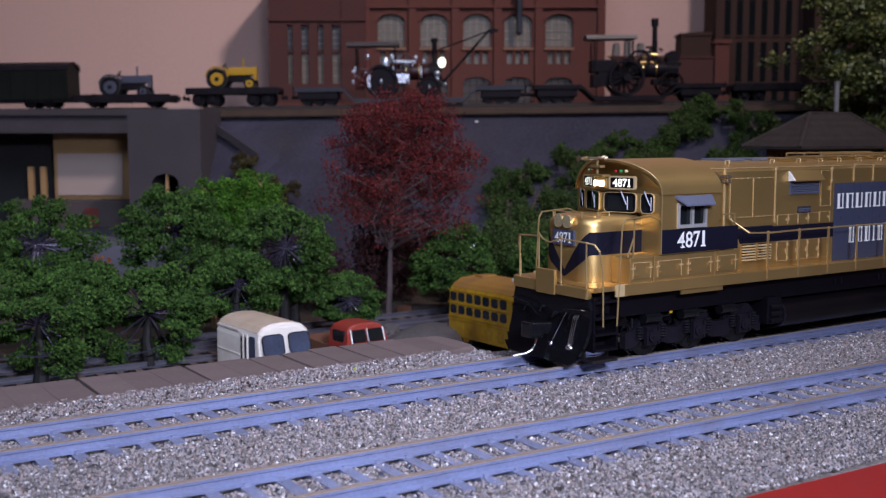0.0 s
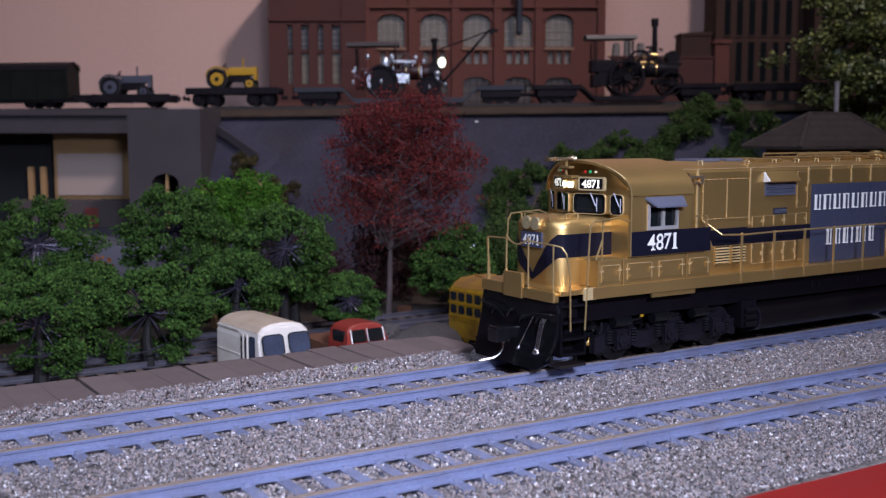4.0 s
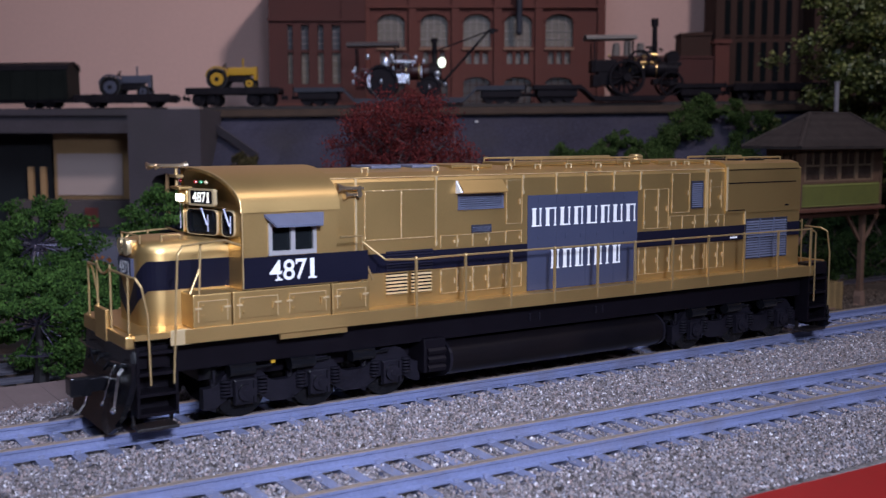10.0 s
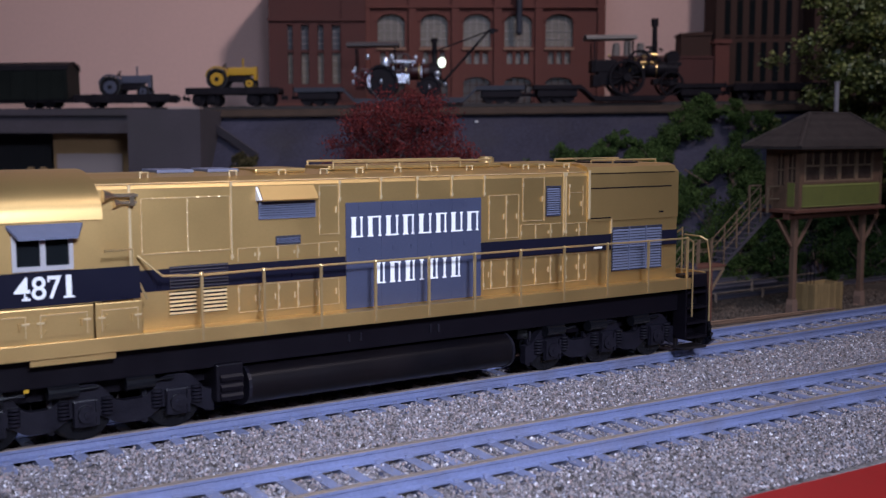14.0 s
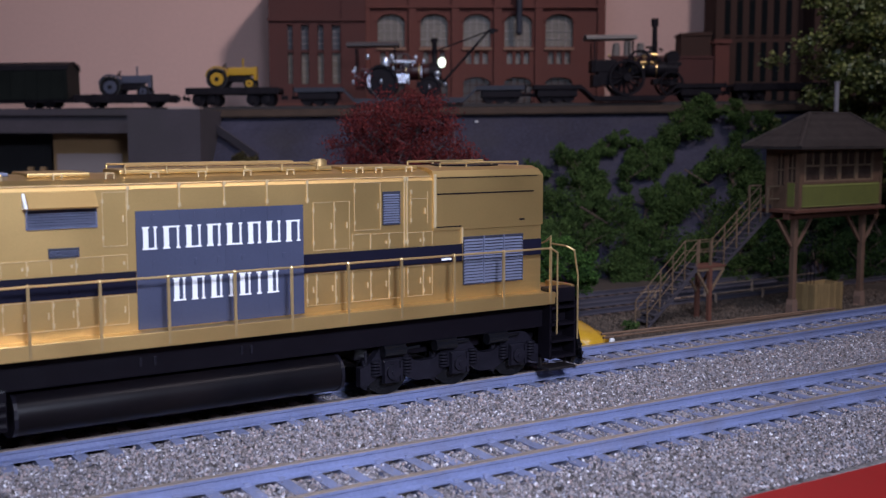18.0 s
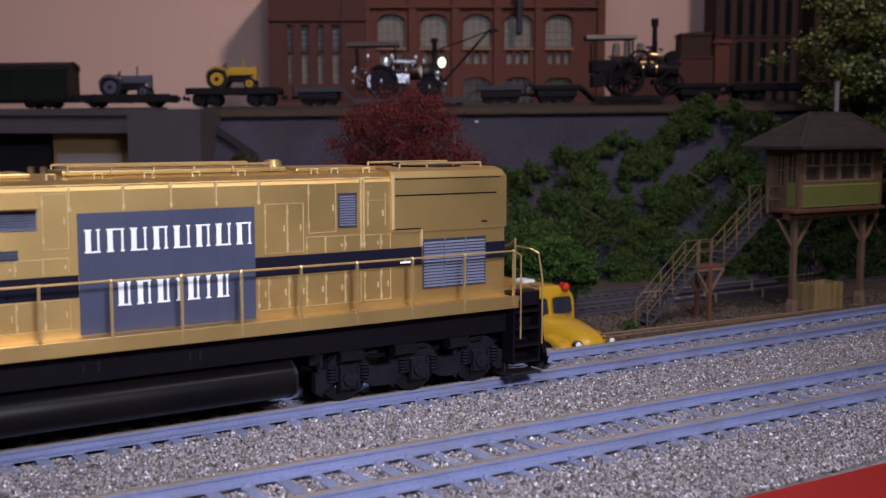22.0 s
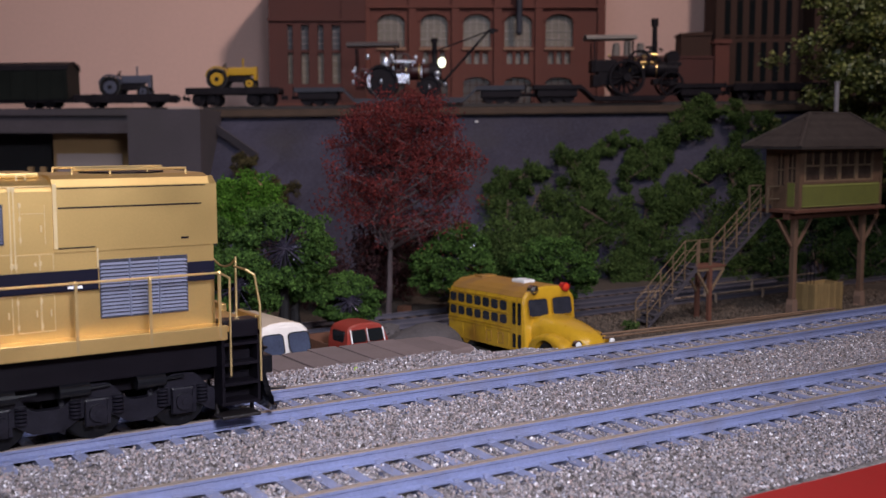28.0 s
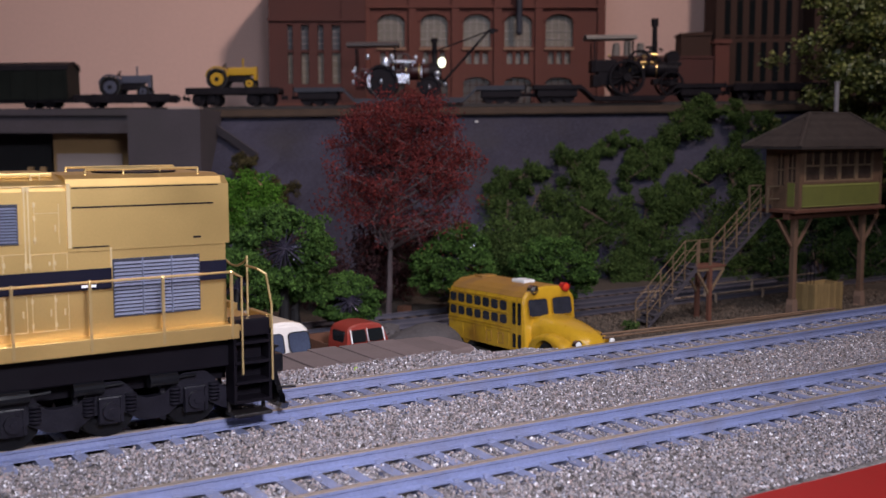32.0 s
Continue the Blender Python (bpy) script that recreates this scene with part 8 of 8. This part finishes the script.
def traction_engine(x, z, label, crane, paint, shine):
    e = thing("traction_engine", label, "traction engine", shelf(x, 0, z), "traction engines on wagons")

    def q(name, bm, mat, label=""):
        return part(name, bm, mat, e, label)

    for s in (-1, 1):
        spoke_wheel(e, -12 if crane else -7, s * 11, 12.5 if crane else 13.5, 12.5 if crane else 13.5, 5.5, IRON if shine else paint, 0 if shine else 14, IRON, "large rear wheel")
        spoke_wheel(e, 24 if crane else 27, s * 9.5, 8.0 if crane else 9.0, 8.0 if crane else 9.0, 4, IRON if shine else paint, 0 if shine else 10, IRON, "front wheel")
    bm = bmesh.new()
    rod(bm, (-8, 0, 20), (26, 0, 20), 6.2, seg=20)
    q("boiler", bm, paint, "dark painted boiler")
    bm = bmesh.new()
    rod(bm, (24, 0, 20), (33, 0, 20), 6.8, seg=20)
    q("smokebox", bm, IRON)
    bm = bmesh.new()
    for xx in (-4, 6, 16, 24):
        rod(bm, (xx, 0, 20), (xx + 0.8, 0, 20), 6.5, seg=20)
    q("boiler_band", bm, BRASS, "brass boiler bands")
    bm = bmesh.new()
    cx = 28 if crane else 16
    rod(bm, (cx, 0, 25), (cx, 0, 44 if crane else 54), 2.2, 1.8, 14)
    rod(bm, (cx, 0, 42 if crane else 52), (cx, 0, 45 if crane else 58), 2.8, 2.6, 14)
    q("chimney", bm, IRON, "tall black chimney")
    bm = bmesh.new()
    box(bm, -28, -8, -9, 9, 8, 22, 0.6)
    box(bm, -32, -26, -9, 9, 7, 16, 0.6)
    q("tender", bm, paint)
    bm = bmesh.new()
    if shine:
        box(bm, -1, 9, -9.6, -6.4, 11, 18, 0.5)
        rod(bm, (2, -5, 25.5), (12, -5, 25.5), 2.2, seg=12)
        ball(bm, (-9, -9, 26), 4.4, 2, (0.8, 0.5, 1.2))
        rod(bm, (-6, -8.5, 27.5), (14, -8.5, 27), 1.5, seg=12)
        box(bm, -24, -20, -12.6, -11.4, 8, 20, 0.4)
        ball(bm, (30, -7.4, 18), 2.6, 2)
    else:
        rod(bm, (4, -5, 24.5), (14, -5, 24.5), 1.6, seg=12)
        ball(bm, (-20, -10, 30), 1.4, 1)
    q("bright_work", bm, POLISH if shine else BRASS, "polished metal fittings")
    if shine:
        bm = bmesh.new()
        ball(bm, (33.5, -7, 26.5), 3.9, 2, (0.8, 0.8, 1))
        lamp = q("headlamp", bm, GLOW_LAMP, "brightly lit headlamp")
    bm = bmesh.new()
    turn = [2 * math.pi * k / 24 for k in range(24)]
    rim = [[bm.verts.new((3 + r * math.cos(a), -8.6 + dy, 26 + r * math.sin(a))) for a in turn] for r, dy in ((8.3, -0.8), (8.3, 0.8), (6.7, 0.8), (6.7, -0.8))]
    for u, v in zip(rim, rim[1:] + rim[:1]):
        for k in range(24):
            bm.faces.new((u[k], u[(k + 1) % 24], v[(k + 1) % 24], v[k]))
    fly = q("flywheel", bm, paint)
    for k in range(5):
        a = 2 * math.pi * k / 5
        bm = bmesh.new()
        rod(bm, (3, -8.6, 26), (3 + 7.0 * math.cos(a), -8.6, 26 + 7.0 * math.sin(a)), 0.5, seg=5)
        part("spoke", bm, paint, fly)
    # bright balls and upright rods added for the engine's spot and streak glints
    if shine:
        for xx, zz, r in ((-12, 12.5, 1.6), (24, 8, 1.2), (-33, 20, 1.5), (-33, 12, 1.5), (-22, 31, 1.8), (-4, 30, 2.6), (14, 30, 1.6), (8, 12, 1.8), (20, 27, 1.6), (30, 14, 1.6), (36, 10, 1.3)):
            bm = bmesh.new()
            ball(bm, (xx, -14.2 if zz < 13 else -10.5, zz), r, 2, (0.8, 0.6, 1.3))
            q("polished_cap", bm, POLISH)
        bm = bmesh.new()
        for xx in (-31.5, -3, 18):
            rod(bm, (xx, -10.8, 15), (xx, -10.8, 24), 0.45, seg=10)
        q("polished_column", bm, POLISH)
    else:
        bm = bmesh.new()
        box(bm, -33, -14, -9.5, 9.5, 18, 27, 0.6)
        q("cab_screen", bm, IRON, "dark low cab sheets")
        for k, (xx, zz, l) in enumerate(((2, 33, 10), (4, 29.5, 6), (8, 36, 7), (12, 31, 5), (14, 27, 8), (-2, 27, 4), (18, 34.5, 3))):
            bm = bmesh.new()
            rod(bm, (xx, -6.5, zz), (xx + l, -6.5, zz + (k % 3 - 1) * 0.6), 0.75, seg=8)
            box(bm, xx + l * 0.4, xx + l * 0.6, -7.6, -5.6, zz - 2.2, zz + 1.2, 0.3)
            q("valve_gear", bm, BRASS if k % 2 else IRON)
        bm = bmesh.new()
        rod(bm, (29, -6, 28.5), (29, 6, 28.5), 5.0, seg=18)
        box(bm, 24, 35, -6.5, 6.5, 22, 25, 0.4)
        q("dynamo", bm, IRON, "black dynamo before the chimney")
    bm = bmesh.new()
    x0, x1 = (-37, 1) if not crane else (-38, 1)
    drop = -1.0 if crane else 2.2
    prism(bm, [(w_, z_ + drop) for w_, z_ in ((-12, 41.4), (-9, 43.2), (0, 44.0), (9, 43.2), (12, 41.4), (12, 40.2), (-12, 40.2))], "x", x0, x1)
    q("canopy", bm, CANOPY_DARK if crane else CANOPY, "canopy roof")
    for xx in (-31, x1 - 3):
        for s in (-1, 1):
            bm = bmesh.new()
            rod(bm, (xx, s * 9.5, 15), (xx, s * 9.5, 39 + drop), 0.6)
            q("canopy_post", bm, IRON)
    bm = bmesh.new()
    box(bm, 14, 33, -6, 6, 8.4, 12.5, 0.4)
    rod(bm, (24, -9, 8), (24, 9, 8), 1)
    q("front_carriage", bm, IRON)
    if crane:
        bm = bmesh.new()
        for s in (-1, 1):
            rod(bm, (34, s * 3, 12), (70, s * 1, 51), 0.9)
            rod(bm, (22, s * 3, 33), (72, s * 1, 51), 0.4)
            for k in range(7):
                f, f2 = k / 7, (k + 1) / 7
                rod(bm, (34 + 36 * f, s * (3 - 2 * f), 12 + 39 * f), (34 + 36 * f2, -s * (3 - 2 * f2), 12 + 39 * f2), 0.35)
        rod(bm, (68, 0, 50), (76, 0, 50.5), 1.1)
        rod(bm, (72, -2, 50), (72, 2, 50), 2.2, seg=12)
        q("crane_jib", bm, IRON, "black lattice crane jib")
    return e


traction_engine(-34, 4.6, "maroon steam crane engine with polished fittings and canopy", True, ENGINE_MAROON, True)
traction_engine(145, 4.6, "black showman's traction engine with a tall chimney", False, IRON, False)
bm = bmesh.new()
box(bm, -204, -181, 815, 835, 77.4, 79.0, 0.4)
bsolid("pale_pad", bm, PALE_CARD, "pale card pad lying on the bridge beside the track", "card")


# ---------------------------------------------------------------- what moves
SHIFT = [(0, 102.8), (2.5, 102.8), (2.75, 102.1), (3, 100.6), (3.5, 96.8), (5.5, 69.9), (6, 59.6), (6.5, 48.9), (7, 37.1), (7.5, 27.2), (8, 17.5), (8.5, 8.6),
         (9, 0), (9.5, -7.8), (10, -15.0), (10.5, -21.3), (11, -28.1), (11.5, -34.4), (12, -40.7), (12.5, -46.9), (13, -53.2), (13.5, -59.5), (14, -65.7), (14.5, -71.9),
         (16.5, -96.5), (17, -102.9), (17.5, -108.3), (18, -112.7), (18.5, -115.7), (19, -117.6), (19.5, -118.2), (20, -118.3), (20.5, -118.3), (21, -119.0),
         (21.5, -120.9), (22, -124.0), (22.5, -128.1), (23, -133.8), (23.5, -140.7), (24, -149.6), (24.5, -158.8), (25, -168.3), (25.5, -176.2), (27.5, -196.6),
         (28, -198.5), (28.5, -199.2), (29, -199.5), (30.5, -199.5), (31, -199.4), (31.5, -198.7), (32, -195.9)]


def shift_at(t):
    for (a, u), (b, v) in zip(SHIFT, SHIFT[1:]):
        if a <= t <= b:
            return u + (v - u) * (t - a) / (b - a)
    return SHIFT[-1][1]


def motions():
    walk(LOCO, [(t, at(s, 0, 0)) for t, s in SHIFT])
    steps = [0.5 * i for i in range(65)]
    fine = sorted(set(steps + [0.25 * i for i in range(11, 120)]))
    for w, ax in WHEELS:
        walk(w, [(t, at(ax, 0, 5.9, 0, math.degrees((shift_at(t) - 102.8) / 5.85), 0)) for t in fine])


motions()
